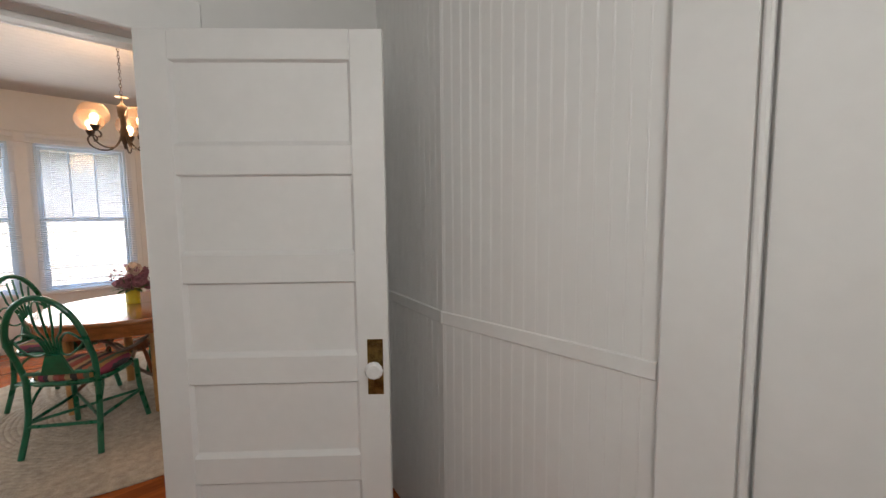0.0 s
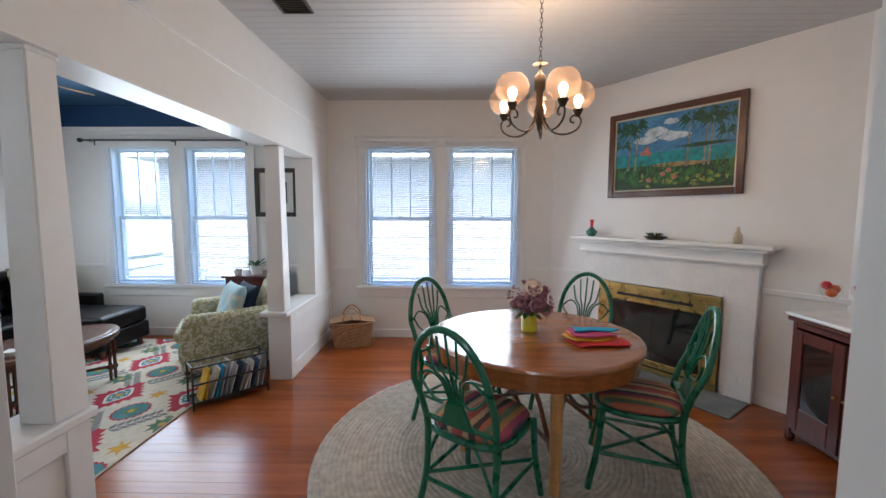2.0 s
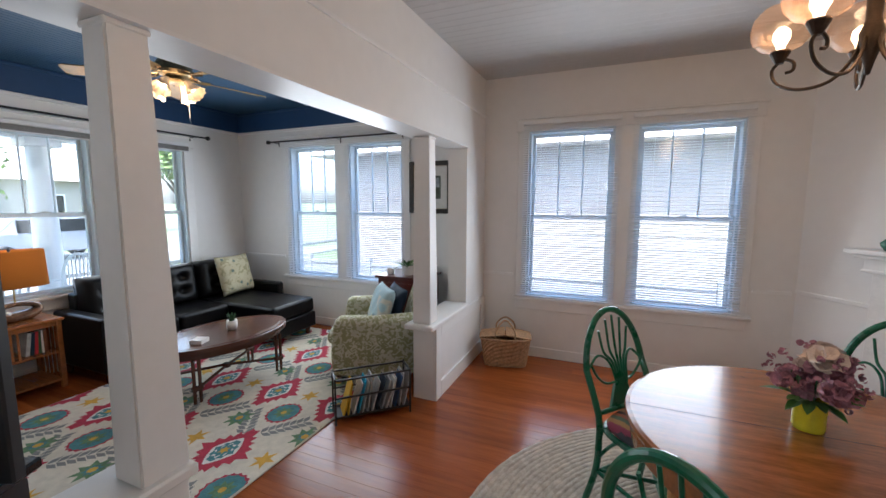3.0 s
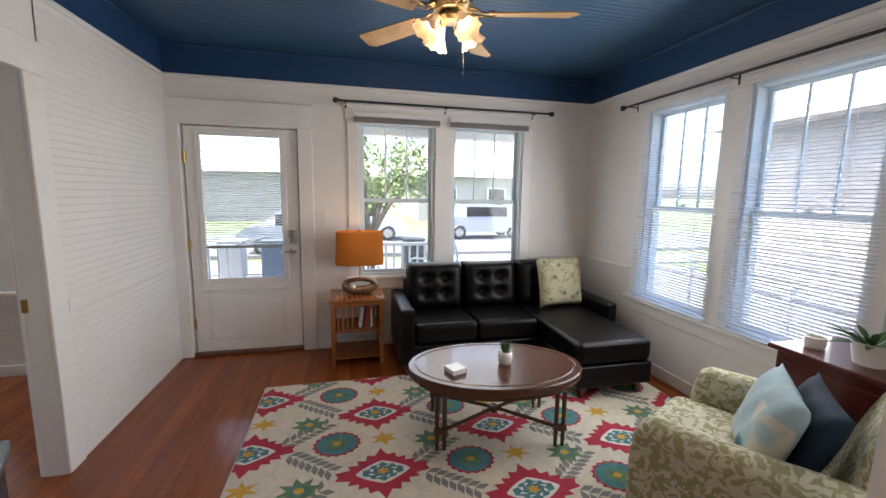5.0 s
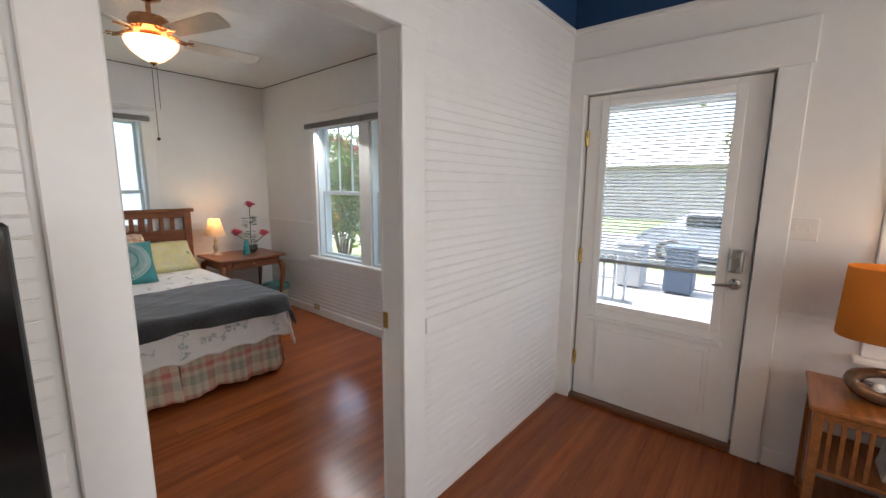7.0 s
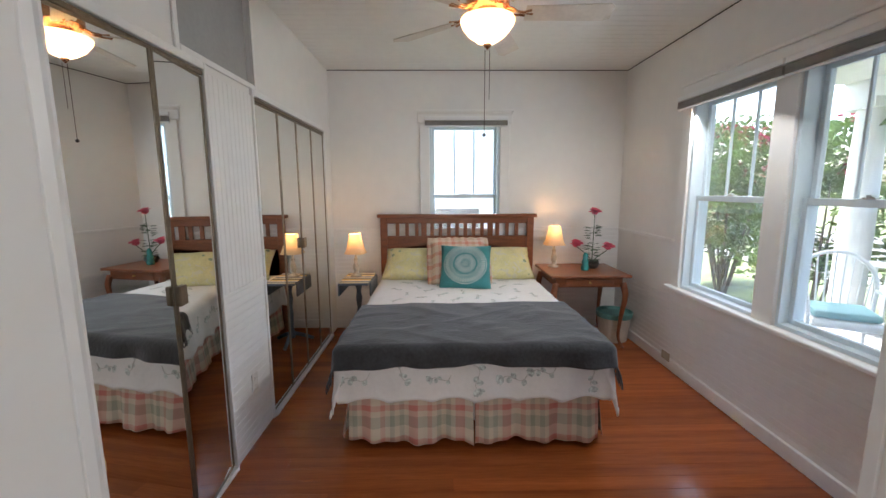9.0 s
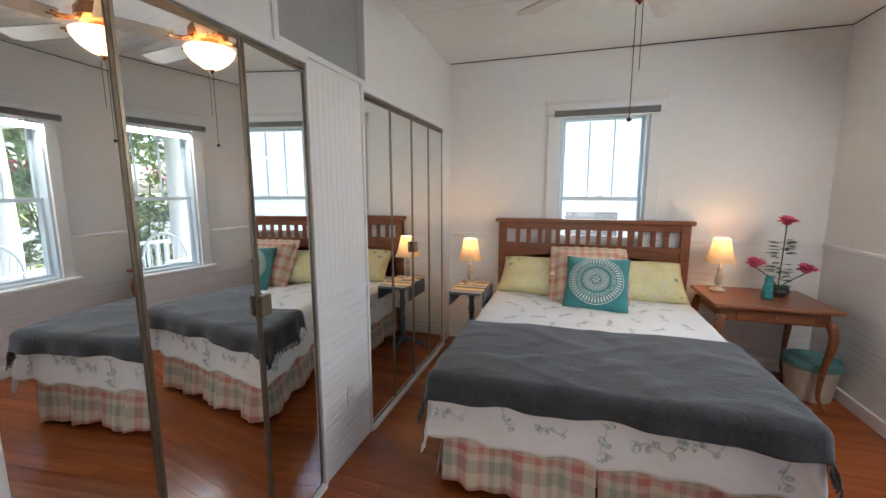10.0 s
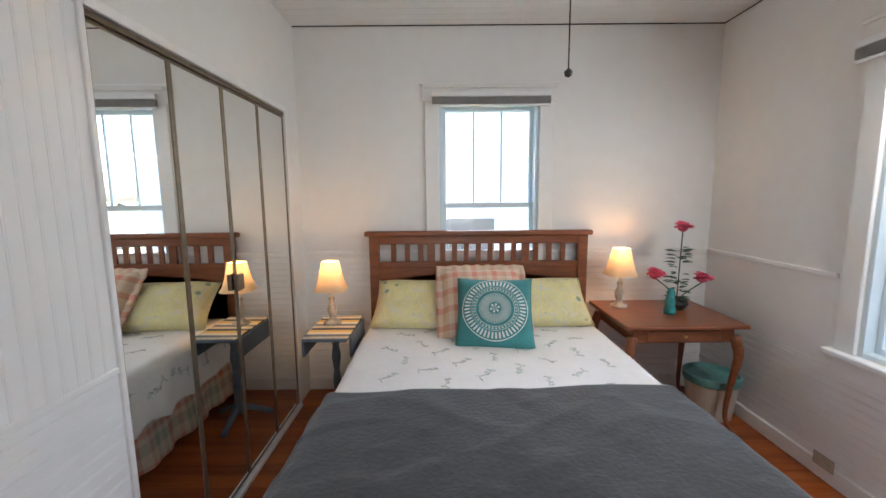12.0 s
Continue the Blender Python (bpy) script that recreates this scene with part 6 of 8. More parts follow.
def cushion(name, w, h, d, material, m, label, parent=None, cat="cushion", group="", pinch=0.06):
    """A stuffed pillow in the plane x, z with its bulge along y."""
    bm = bmesh.new()
    N = 14
    g = {}
    for s in (-1, 1):
        for i in range(N + 1):
            for j in range(N + 1):
                u, v = 2 * i / N - 1, 2 * j / N - 1
                edge = i in (0, N) or j in (0, N)
                k = max(0.0, (1 - u ** 4) * (1 - v ** 4)) ** 0.55
                pu = 1 - pinch * (1 - v * v) * 1.0
                pv = 1 - pinch * (1 - u * u)
                key = (i, j, 0 if edge else s)
                if key not in g:
                    wr = 0.004 * math.sin(9 * u + 4 * v) * k
                    g[key] = bm.verts.new((u * w / 2 * (1 - pinch * (1 - u * u) * 0) * pu if abs(u) > 0.99 else u * w / 2 * pu, (0 if edge else s) * k * d / 2 + wr, v * h / 2 * pv))
    for s in (-1, 1):
        for i in range(N):
            for j in range(N):
                q = []
                for a, b in ((i, j), (i + 1, j), (i + 1, j + 1), (i, j + 1)):
                    e = a in (0, N) or b in (0, N)
                    q.append(g[(a, b, 0 if e else s)])
                bm.faces.new(q if s < 0 else q[::-1])
    if parent:
        bmesh.ops.transform(bm, matrix=m, verts=bm.verts)
        return part(name, bm, material, parent, label, True)
    c = put(name, bm, material, None, "", True)
    c.matrix_world = m
    return tagged(c, label, cat, group)


def tufted(w, h, d, cols, rows):
    """Back cushion in x, z facing -y with buttoned dimples."""
    def f(u, v):
        x, z = (u - 0.5) * w, v * h
        e = max(0.0, (1 - (2 * u - 1) ** 8) * (1 - (2 * v - 1) ** 8)) ** 0.5
        y = -d * e
        for i in range(cols):
            for j in range(rows):
                cx, cz = (i + 1) / (cols + 1) - 0.5, (j + 1) / (rows + 1)
                r2 = ((x / w - cx) * 3.2) ** 2 + ((v - cz) * 3.2) ** 2
                y += d * 0.55 * math.exp(-r2 * 14)
        return (x, y, z)
    bm = surface(f, 26, 22)
    box(bm, -w / 2 + 0.004, -0.001, 0.004, w / 2 - 0.004, 0.06, h - 0.004)
    return bm


def sectional():
    s = thing("sectional_sofa", pose(0, 0, 0), "black tufted leather sectional sofa with a chaise", "sofa")
    XBK, XF, XC = -4.60, -3.86, -3.22
    A0, A1, C0, C1, A2 = 2.64, 2.76, 3.86, 4.49, 4.60
    for nm, b, r in (("base", (XBK, A0 + 0.01, 0.10, XF + 0.01, C0, 0.27), 0.015), ("chaise_base", (XBK, C0 + 0.003, 0.10, XC + 0.01, C1, 0.27), 0.015),
                     ("arm", (XBK, A0, 0.10, XF + 0.02, A1, 0.585), 0.025), ("far_arm", (XBK, C1 + 0.003, 0.10, -3.80, A2, 0.56), 0.025), ("back_frame", (XBK, A1, 0.27, XBK + 0.14, C1, 0.72), 0.02)):
        part(nm, soft_box(*b, r), LEATHER, s)
    m = (A1 + C0) / 2
    for a, b in ((A1 + 0.004, m - 0.003), (m + 0.003, C0 - 0.003)):
        part("seat_cushion", soft_box(XBK + 0.14, a, 0.272, XF, b, 0.445, 0.04, 4), LEATHER, s, smooth=False)
    part("chaise_cushion", soft_box(XBK + 0.14, C0 + 0.003, 0.272, XC, C1 - 0.003, 0.445, 0.04, 4), LEATHER, s)
    for a, b in ((A1 + 0.01, m - 0.004), (m + 0.004, C0 - 0.004), (C0 + 0.004, C1)):
        bm = tufted(b - a, 0.44, 0.12, 2, 2)
        M = Matrix.Translation((XBK + 0.19, (a + b) / 2, 0.43)) @ Matrix.Rotation(radians(90), 4, "Z") @ Matrix.Rotation(radians(-7), 4, "X")
        bmesh.ops.transform(bm, matrix=M, verts=bm.verts)
        bc = part("back_cushion", bm, LEATHER, s, "buttoned black leather back cushion", True)
        for i in (1, 2):
            for j in (1, 2):
                bt = turned([(0, -0.004), (0.011, -0.002), (0.009, 0.005), (0, 0.007)], 10)
                bmesh.ops.transform(bt, matrix=M @ Matrix.Translation(((i / 3 - 0.5) * (b - a), -0.058, j / 3 * 0.44)) @ Matrix.Rotation(radians(90), 4, "X"), verts=bt.verts)
                part("button", bt, LEATHER, bc)
    for x, y in ((XBK + 0.06, A0 + 0.06), (XF - 0.05, A0 + 0.06), (XC - 0.06, C0 + 0.07), (XC - 0.06, C1 - 0.07), (XBK + 0.06, A2 - 0.06), (XF - 0.05, C0 - 0.1)):
        part("foot", turned([(0, 0), (0.025, 0), (0.032, 0.10), (0, 0.10)], 10, c=(x, y, 0)), ESPRESSO, s)


sectional()
cushion("throw_pillow", 0.50, 0.48, 0.15, SOFAP, Matrix.Translation((-4.24, 4.26, 0.68)) @ Matrix.Rotation(radians(96), 4, "Z") @ Matrix.Rotation(radians(-14), 4, "X"), "cream cushion with teal and ochre flower print")


def coffee_table():
    t = thing("coffee_table", Matrix.Translation((-3.04, 3.14, 0.012)) @ Matrix.Rotation(radians(81.5), 4, "Z"), "oval dark brown wood coffee table with crossed stretchers", "table")
    a, b = 0.56, 0.365

    def oval(prof, n=64):
        bm = bmesh.new()
        rings = [[bm.verts.new(((a + o) * math.cos(6.28319 * j / n), (b + o) * math.sin(6.28319 * j / n), z)) for j in range(n)] for o, z in prof]
        for A, B in zip(rings, rings[1:]):
            for j in range(n):
                bm.faces.new((A[j], A[(j + 1) % n], B[(j + 1) % n], B[j]))
        bm.faces.new(rings[0][::-1]), bm.faces.new(rings[-1])
        return bm
    part("top", oval([(-0.03, 0.385), (-0.005, 0.39), (0, 0.41), (-0.004, 0.43), (-0.012, 0.437), (-0.04, 0.437), (-0.045, 0.4335), (-0.055, 0.4335), (-0.06, 0.4365)]), ESPRESSO, t, "polished dark oval top with a grooved rim")
    part("apron", oval([(-0.06, 0.345), (-0.05, 0.345), (-0.05, 0.384), (-0.06, 0.384)]), ESPRESSO, t)
    ends = []
    for sx, sy in ((-1, -1), (1, -1), (1, 1), (-1, 1)):
        x, y = sx * 0.36, sy * 0.22
        ends.append((x, y))
        for o in (-0.022, 0.022):
            part("leg", rod([(x + o, y, 0), (x + o, y, 0.06), (x + o, y, 0.345)], [0.011, 0.013, 0.014], 8), ESPRESSO, t)
        part("leg_block", boxes((x - 0.04, y - 0.017, 0.10, x + 0.04, y + 0.017, 0.135), bevel=0.004), ESPRESSO, t)
    for p, q in ((0, 2), (1, 3)):
        part("cross_stretcher", rod([(*ends[p], 0.117), (0, 0, 0.13 + 0.008 * p), (*ends[q], 0.117)], 0.012, 8), ESPRESSO, t)
    part("crossing_disc", turned([(0, 0.112), (0.03, 0.114), (0.03, 0.148), (0, 0.15)], 14), ESPRESSO, t)
    c = thing("coaster_stack", Matrix.Translation((-2.97, 2.86, 0.449)) @ Matrix.Rotation(radians(20), 4, "Z"), "stack of square cream coasters on the table", "coasters")
    for i in range(4):
        part("coaster", soft_box(-0.05, -0.05, i * 0.008, 0.05, 0.05, i * 0.008 + 0.0075, 0.002, 1), WHITEC, c)
    p = thing("potted_succulent", pose(-3.02, 3.20, 0.449), "small succulent in a white ceramic pot", "plant")
    part("pot", turned([(0, 0), (0.03, 0), (0.042, 0.015), (0.045, 0.05), (0.042, 0.085), (0.038, 0.085), (0.04, 0.05), (0, 0.045)], 22), WHITEC, p, smooth=True)
    bm = bmesh.new()
    for i in range(8):
        a = i * 0.785
        leaf(bm, (0.01 * math.cos(a), 0.01 * math.sin(a), 0.06), (0.35 * math.cos(a), 0.35 * math.sin(a), 1), 0.10, 0.025, 0.05)
    part("leaves", bm, LEAFD, p)


coffee_table()


def end_table():
    t = thing("end_table", pose(-4.40, 2.31, 0), "mission-style oak side table with slatted sides", "table")
    w, d = 0.225, 0.20
    part("top", boxes((-d - 0.015, -w - 0.015, 0.575, d + 0.015, w + 0.015, 0.60), bevel=0.006), OAK, t)
    for x in (-d + 0.018, d - 0.018):
        for y in (-w + 0.018, w - 0.018):
            part("leg", boxes((x - 0.018, y - 0.018, 0, x + 0.018, y + 0.018, 0.575), bevel=0.003), OAK, t)
    for z in (0.06, 0.30):
        part("shelf", boxes((-d + 0.01, -w + 0.01, z, d - 0.01, w - 0.01, z + 0.018), bevel=0.002), OAK, t)
    for s in (-1, 1):
        part("side_rail", boxes((-d + 0.036, s * (w - 0.018) - 0.01, 0.53, d - 0.036, s * (w - 0.018) + 0.01, 0.575), bevel=0.002), OAK, t)
        for i in range(5):
            x = -d + 0.07 + i * 0.065
            part("slat", boxes((x - 0.012, s * (w - 0.018) - 0.006, 0.078, x + 0.012, s * (w - 0.018) + 0.006, 0.53), bevel=0.002), OAK, t)
    part("front_rail", boxes((d - 0.03, -w + 0.036, 0.535, d - 0.012, w - 0.036, 0.575), bevel=0.002), OAK, t)
    for i in range(4):
        y = -w + 0.06 + i * 0.04
        part("front_slat", boxes((d - 0.028, y - 0.008, 0.318, d - 0.016, y + 0.008, 0.535), bevel=0.002), OAK, t)
    rng = random.Random(6)
    cols = [PAPER, NAVY, RED, LEAFD, WHITEC, CHERRY]
    y = 0.0
    for i in range(6):
        th = rng.uniform(0.014, 0.028)
        b = thing("book", Matrix.Translation((-4.40 + 0.04, 2.32 + y, 0.318)) @ Matrix.Rotation(radians(-8 + 2 * i if i < 4 else 0), 4, "X"), "upright book on the side table shelf", "book", "books on the side table")
        part("cover", boxes((-0.08, 0, 0, 0.08, 0.002, 0.19), (-0.08, th - 0.002, 0, 0.08, th, 0.19), (0.078, 0.002, 0, 0.08, th - 0.002, 0.19)), cols[i], b)
        part("page_block", boxes((-0.076, 0.002, 0.003, 0.077, th - 0.002, 0.187)), PAPER, b)
        y += th + 0.004
    # lamp
    l = thing("table_lamp", pose(-4.40, 2.34, 0.60), "sculptural bronze ring lamp with an orange drum shade, lit", "lamp")
    bm = bmesh.new()
    ring = []
    rs = []
    for i in range(40):
        a = 2 * math.pi * i / 40
        ring.append((0.0, 0.135 * math.cos(a), 0.082 + 0.052 * math.sin(a)))
        rs.append(0.030 - 0.012 * math.sin(a))
    tube(bm, ring, rs, 12, closed=True)
    bmesh.ops.scale(bm, vec=(1.6, 1, 1), verts=bm.verts)
    part("ring_base", bm, mat("bronze glaze", (0.16, 0.095, 0.06), 0.22, metal=0.5, var=0.35, scale=9), l, "bronze glazed open ring base", True)
    part("pearl", turned([(0, -0.024), (0.017, -0.017), (0.024, 0), (0.017, 0.017), (0, 0.024)], 16, c=(0.03, -0.06, 0.07)), WHITEC, l, "white ball in the ring", True)
    part("stem", rod([(0, 0, 0.14), (0, 0, 0.56)], 0.006), BRASS, l)

    def sh(u, v):
        a = 2 * math.pi * u
        k = 1 - 0.05 * v
        cx, sy = math.cos(a), math.sin(a)
        return (0.13 * k * math.copysign(abs(cx) ** 0.75, cx), 0.215 * k * math.copysign(abs(sy) ** 0.75, sy), 0.275 + 0.295 * v)
    bm = surface(sh, 40, 4)
    bmesh.ops.remove_doubles(bm, verts=bm.verts, dist=1e-4)
    part("shade", bm, SHADE_O, l, "orange oval drum shade", True)
    part("finial", turned([(0, 0.56), (0.008, 0.565), (0.011, 0.58), (0, 0.592)], 10), BLACK, l)
    part("bulb", turned([(0, 0.36), (0.015, 0.37), (0.03, 0.40), (0.026, 0.43), (0, 0.445)], 12), BULB, l, "glowing bulb", True)
    lamp("table_lamp_light", (-4.40, 2.34, 1.10), 0.22, WARM, 0.05)


def shade_mat(name, color, pass_through):
    """Lamp cloth: scatters light and lets some of it through."""
    m = bpy.data.materials.new(name)
    m.use_nodes = True
    nt = m.node_tree
    nt.nodes.remove(nt.nodes["Principled BSDF"])
    d, t, mx = nt.nodes.new("ShaderNodeBsdfDiffuse"), nt.nodes.new("ShaderNodeBsdfTranslucent"), nt.nodes.new("ShaderNodeMixShader")
    n = nt.nodes.new("ShaderNodeTexNoise")
    n.inputs["Scale"].default_value = 180
    r = nt.nodes.new("ShaderNodeValToRGB")
    r.color_ramp.elements[0].color = (*[c * 0.85 for c in color], 1)
    r.color_ramp.elements[1].color = (*color, 1)
    nt.links.new(n.outputs["Fac"], r.inputs[0])
    nt.links.new(r.outputs[0], d.inputs[0])
    nt.links.new(r.outputs[0], t.inputs[0])
    mx.inputs[0].default_value = pass_through
    nt.links.new(d.outputs[0], mx.inputs[1])
    nt.links.new(t.outputs[0], mx.inputs[2])
    nt.links.new(mx.outputs[0], nt.nodes["Material Output"].inputs[0])
    return m


SHADE_O = shade_mat("orange shade cloth", (0.36, 0.135, 0.028), 0.2)
SHADE_C = shade_mat("cream shade cloth", (0.78, 0.58, 0.36), 0.16)
FROST = shade_mat("frosted glass", (0.88, 0.74, 0.58), 0.09)
end_table()


def armchair():
    M = yaw(-1.99, 4.01, -0.88, -0.47) @ Matrix.Diagonal((1.10, 1.10, 0.96, 1))
    c = thing("armchair", M, "cream armchair with sage green scroll damask", "armchair")
    part("seat_base", soft_box(-0.28, -0.34, 0.10, 0.28, 0.40, 0.30, 0.05, 3), ARMCH, c)
    part("seat_cushion", soft_box(-0.27, -0.22, 0.302, 0.27, 0.43, 0.44, 0.06, 5), ARMCH, c, smooth=True)
    for s in (-1, 1):
        bm = bmesh.new()
        prof = []
        for i in range(15):
            a = math.pi * i / 14
            prof.append((0.075 * math.cos(a), 0.53 + 0.075 * math.sin(a)))
        prof = [(0.07, 0.10)] + prof + [(-0.07, 0.10)]
        rows = []
        for y, k, dz in ((0.36, 0.86, -0.03), (0.34, 0.97, -0.01), (0.30, 1.0, 0.0), (0.0, 1.0, 0.01), (-0.36, 1.0, 0.04)):
            rows.append([bm.verts.new((s * 0.355 + px * k, y, pz * (1 if pz < 0.2 else k) + (dz if pz > 0.2 else 0))) for px, pz in prof])
        for A, B in zip(rows, rows[1:]):
            for j in range(len(prof) - 1):
                bm.faces.new((A[j], A[j + 1], B[j + 1], B[j]))
        bm.faces.new(rows[0]), bm.faces.new(rows[-1])
        part("arm", bm, ARMCH, c, smooth=True)

    def back(u, v):
        x = (u - 0.5) * 0.70 * (1 - 0.12 * max(0, v - 0.6))
        e = max(0.0, (1 - (2 * u - 1) ** 6) * (1 - v ** 8)) ** 0.5
        return (x, -0.22 - 0.14 * v + 0.07 * e, 0.30 + 0.58 * v - 0.06 * (2 * u - 1) ** 4 * v)
    bm = surface(back, 18, 14, 0.15)
    part("back", bm, ARMCH, c, smooth=True)
    for x in (-0.27, 0.27):
        for y in (-0.28, 0.34):
            part("foot", turned([(0, 0), (0.018, 0), (0.026, 0.09), (0.026, 0.10), (0, 0.10)], 10, c=(x, y, 0)), ESPRESSO, c)
    cushion("throw_pillow", 0.42, 0.40, 0.13, ARMP, M @ Matrix.Translation((-0.10, 0.0, 0.63)) @ Matrix.Rotation(radians(18), 4, "Z") @ Matrix.Rotation(radians(20), 4, "X"), "pale blue printed cushion on the armchair")
    cushion("throw_pillow", 0.42, 0.40, 0.10, NAVY, M @ Matrix.Translation((-0.06, -0.10, 0.62)) @ Matrix.Rotation(radians(18), 4, "Z") @ Matrix.Rotation(radians(22), 4, "X"), "navy blue cushion behind the printed one")


armchair()


def magazine_rack():
    M = Matrix.Translation((-1.575, 3.18, 0)) @ Matrix.Rotation(math.atan2(0.37, 0.38), 4, "Z")
    r = thing("magazine_rack", M, "black iron magazine rack filled with magazines", "magazine rack")
    L, D = 0.27, 0.09
    for x in (-L, L):
        for y in (-D, D):
            part("post", boxes((x - 0.006, y - 0.006, 0, x + 0.006, y + 0.006, 0.34), bevel=0.001), BLACK, r)
        part("end_rail", boxes((x - 0.005, -D + 0.006, 0.32, x + 0.005, D - 0.006, 0.332), (x - 0.005, -D + 0.006, 0.05, x + 0.005, D - 0.006, 0.062)), BLACK, r)
    for y in (-D, D):
        for z in (0.05, 0.19, 0.32):
            part("rail", boxes((-L + 0.006, y - 0.005, z, L - 0.006, y + 0.005, z + 0.012)), BLACK, r)
    part("tray", boxes((-L, -D, 0.044, L, D, 0.05)), BLACK, r)
    rng = random.Random(12)
    cols = [YELLOW, YELLOW, PAPER, BLUEN, PAPER, GREYP, PAPER, NAVY, GREYP, PAPER, WHITEC, BLUE, PAPER, GREYP]
    for i, mt in enumerate(cols):
        x = -0.22 + i * 0.034
        z = 0.24 + 0.05 * rng.random()
        mg = thing("magazine", M @ Matrix.Translation((x, 0, 0.051)) @ Matrix.Rotation(radians(rng.uniform(8, 20)), 4, "Y"), "glossy magazine standing in the rack", "magazine", "magazines in the rack")
        part("page_block", boxes((0, -0.075, 0, rng.uniform(0.006, 0.014), 0.075, z * 0.92), bevel=0.001), mt, mg)


magazine_rack()


def corner_stand():
    t = thing("corner_cabinet", pose(-1.96, 4.50, 0), "dark reddish wood stand behind the armchair", "cabinet")
    part("body", boxes((-0.25, -0.20, 0.05, 0.25, 0.22, 0.785), bevel=0.004), MAHOG, t)
    part("top", boxes((-0.28, -0.23, 0.785, 0.28, 0.24, 0.81), bevel=0.006), MAHOG, t)
    part("plinth", boxes((-0.24, -0.19, 0, 0.24, 0.21, 0.05)), MAHOG, t)
    part("door", boxes((-0.23, -0.212, 0.10, 0.23, -0.20, 0.74), bevel=0.004), MAHOG, t)
    c = thing("candle_tin", pose(-2.13, 4.42, 0.81), "small white candle jar on the stand", "candle")
    part("jar", turned([(0, 0), (0.036, 0), (0.04, 0.01), (0.042, 0.055), (0.038, 0.055), (0.036, 0.012), (0, 0.012)], 20), WHITEC, c)
    p = thing("potted_aloe", pose(-1.93, 4.44, 0.81), "spiky green aloe in a white pot", "plant")
    part("pot", turned([(0, 0), (0.055, 0), (0.07, 0.10), (0.064, 0.10), (0.055, 0.08), (0, 0.08)], 22), WHITEC, p)
    bm = bmesh.new()
    rng = random.Random(7)
    for i in range(26):
        a = rng.uniform(0, 6.28)
        e = rng.uniform(0.15, 1.3)
        leaf(bm, (0.015 * math.cos(a), 0.015 * math.sin(a), 0.085), (math.cos(a), math.sin(a), e), rng.uniform(0.12, 0.19), 0.028, 0.25)
    part("leaves", bm, LEAFG, p)


corner_stand()


def framed_print(p, X, Z):
    part("mat_board", boxes((-X, -0.008, -Z, X, 0, Z)), mat("white mount", (0.70, 0.69, 0.66), 0.8), p)
    P = lambda n, c, v, sc: mat(n, c, 0.6, var=v, scale=sc)
    part("print_ground", boxes((-X * 0.62, -0.0095, -Z * 0.55, X * 0.62, -0.008, Z * 0.55)), P("print border", (0.08, 0.10, 0.08), 0.2, 9), p)
    part("print_sky", boxes((-X * 0.54, -0.0105, 0.0, X * 0.54, -0.0095, Z * 0.46)), P("print sky", (0.34, 0.37, 0.38), 0.4, 14), p)
    part("print_land", boxes((-X * 0.54, -0.0105, -Z * 0.46, X * 0.54, -0.0095, 0.0)), P("print land", (0.06, 0.08, 0.05), 0.45, 22), p)
    part("print_path", surface(lambda u, v: (X * (-0.30 + 0.5 * u + 0.12 * v), -0.0112, -Z * (0.42 - 0.36 * v) + 0.01 * math.sin(9 * u)), 8, 4), P("print path", (0.42, 0.30, 0.20), 0.3, 30), p)


painting(N @ Matrix.Translation((-1.825, -0.004, 1.72)), 0.50, 0.56, BLACK, "landscape print in a wide black frame", "picture", 0.05, 0.006, framed_print)


def tv():
    d = (0.882, 0.472)
    M = Matrix.Translation((-1.93, 1.31, 0)) @ Matrix.Rotation(math.atan2(d[1], d[0]), 4, "Z")
    s = thing("tv_stand", M, "black wooden television stand set across the corner", "cabinet")
    part("body", boxes((-0.34, -0.40, 0.06, 0.19, -0.02, 0.66), bevel=0.004), BLACK, s)
    part("top", boxes((-0.37, -0.42, 0.66, 0.22, 0.01, 0.70), bevel=0.008), mat("black lacquer", (0.012, 0.013, 0.014), 0.25), s)
    part("plinth", boxes((-0.36, -0.41, 0, 0.21, 0.0, 0.06), bevel=0.006), BLACK, s)
    for x in (-0.205, 0.055):
        dd = part("door", boxes((x - 0.125, -0.022, 0.09, x + 0.125, -0.005, 0.63), bevel=0.004), BLACK, s)
        part("pull", rod([(x * 0.7 - 0.02, -0.006, 0.36), (x * 0.7 - 0.02, 0.012, 0.36)], 0.008), CHROME, dd)
    t = thing("television", M @ Matrix.Translation((0.02, -0.20, 0.70)), "flat black television, switched off", "television")
    part("housing", boxes((-0.27, -0.03, 0.06, 0.33, 0.012, 0.73), bevel=0.006), BLACK, t)
    part("screen", boxes((-0.258, 0.0121, 0.075, 0.318, 0.014, 0.718)), SCREEN, t, "dark glossy screen")
    for x in (-0.14, 0.14):
        part("foot", boxes((x - 0.02, -0.10, 0, x + 0.02, 0.08, 0.012), (x - 0.015, -0.02, 0.012, x + 0.015, 0.005, 0.07), bevel=0.003), BLACK, t)
    bx = thing("cable_box", M @ Matrix.Translation((0.03, -0.06, 0.70)), "small flat black box on the stand", "device")
    part("case", boxes((-0.09, -0.05, 0, 0.09, 0.05, 0.035), bevel=0.004), BLACK, bx)


tv()


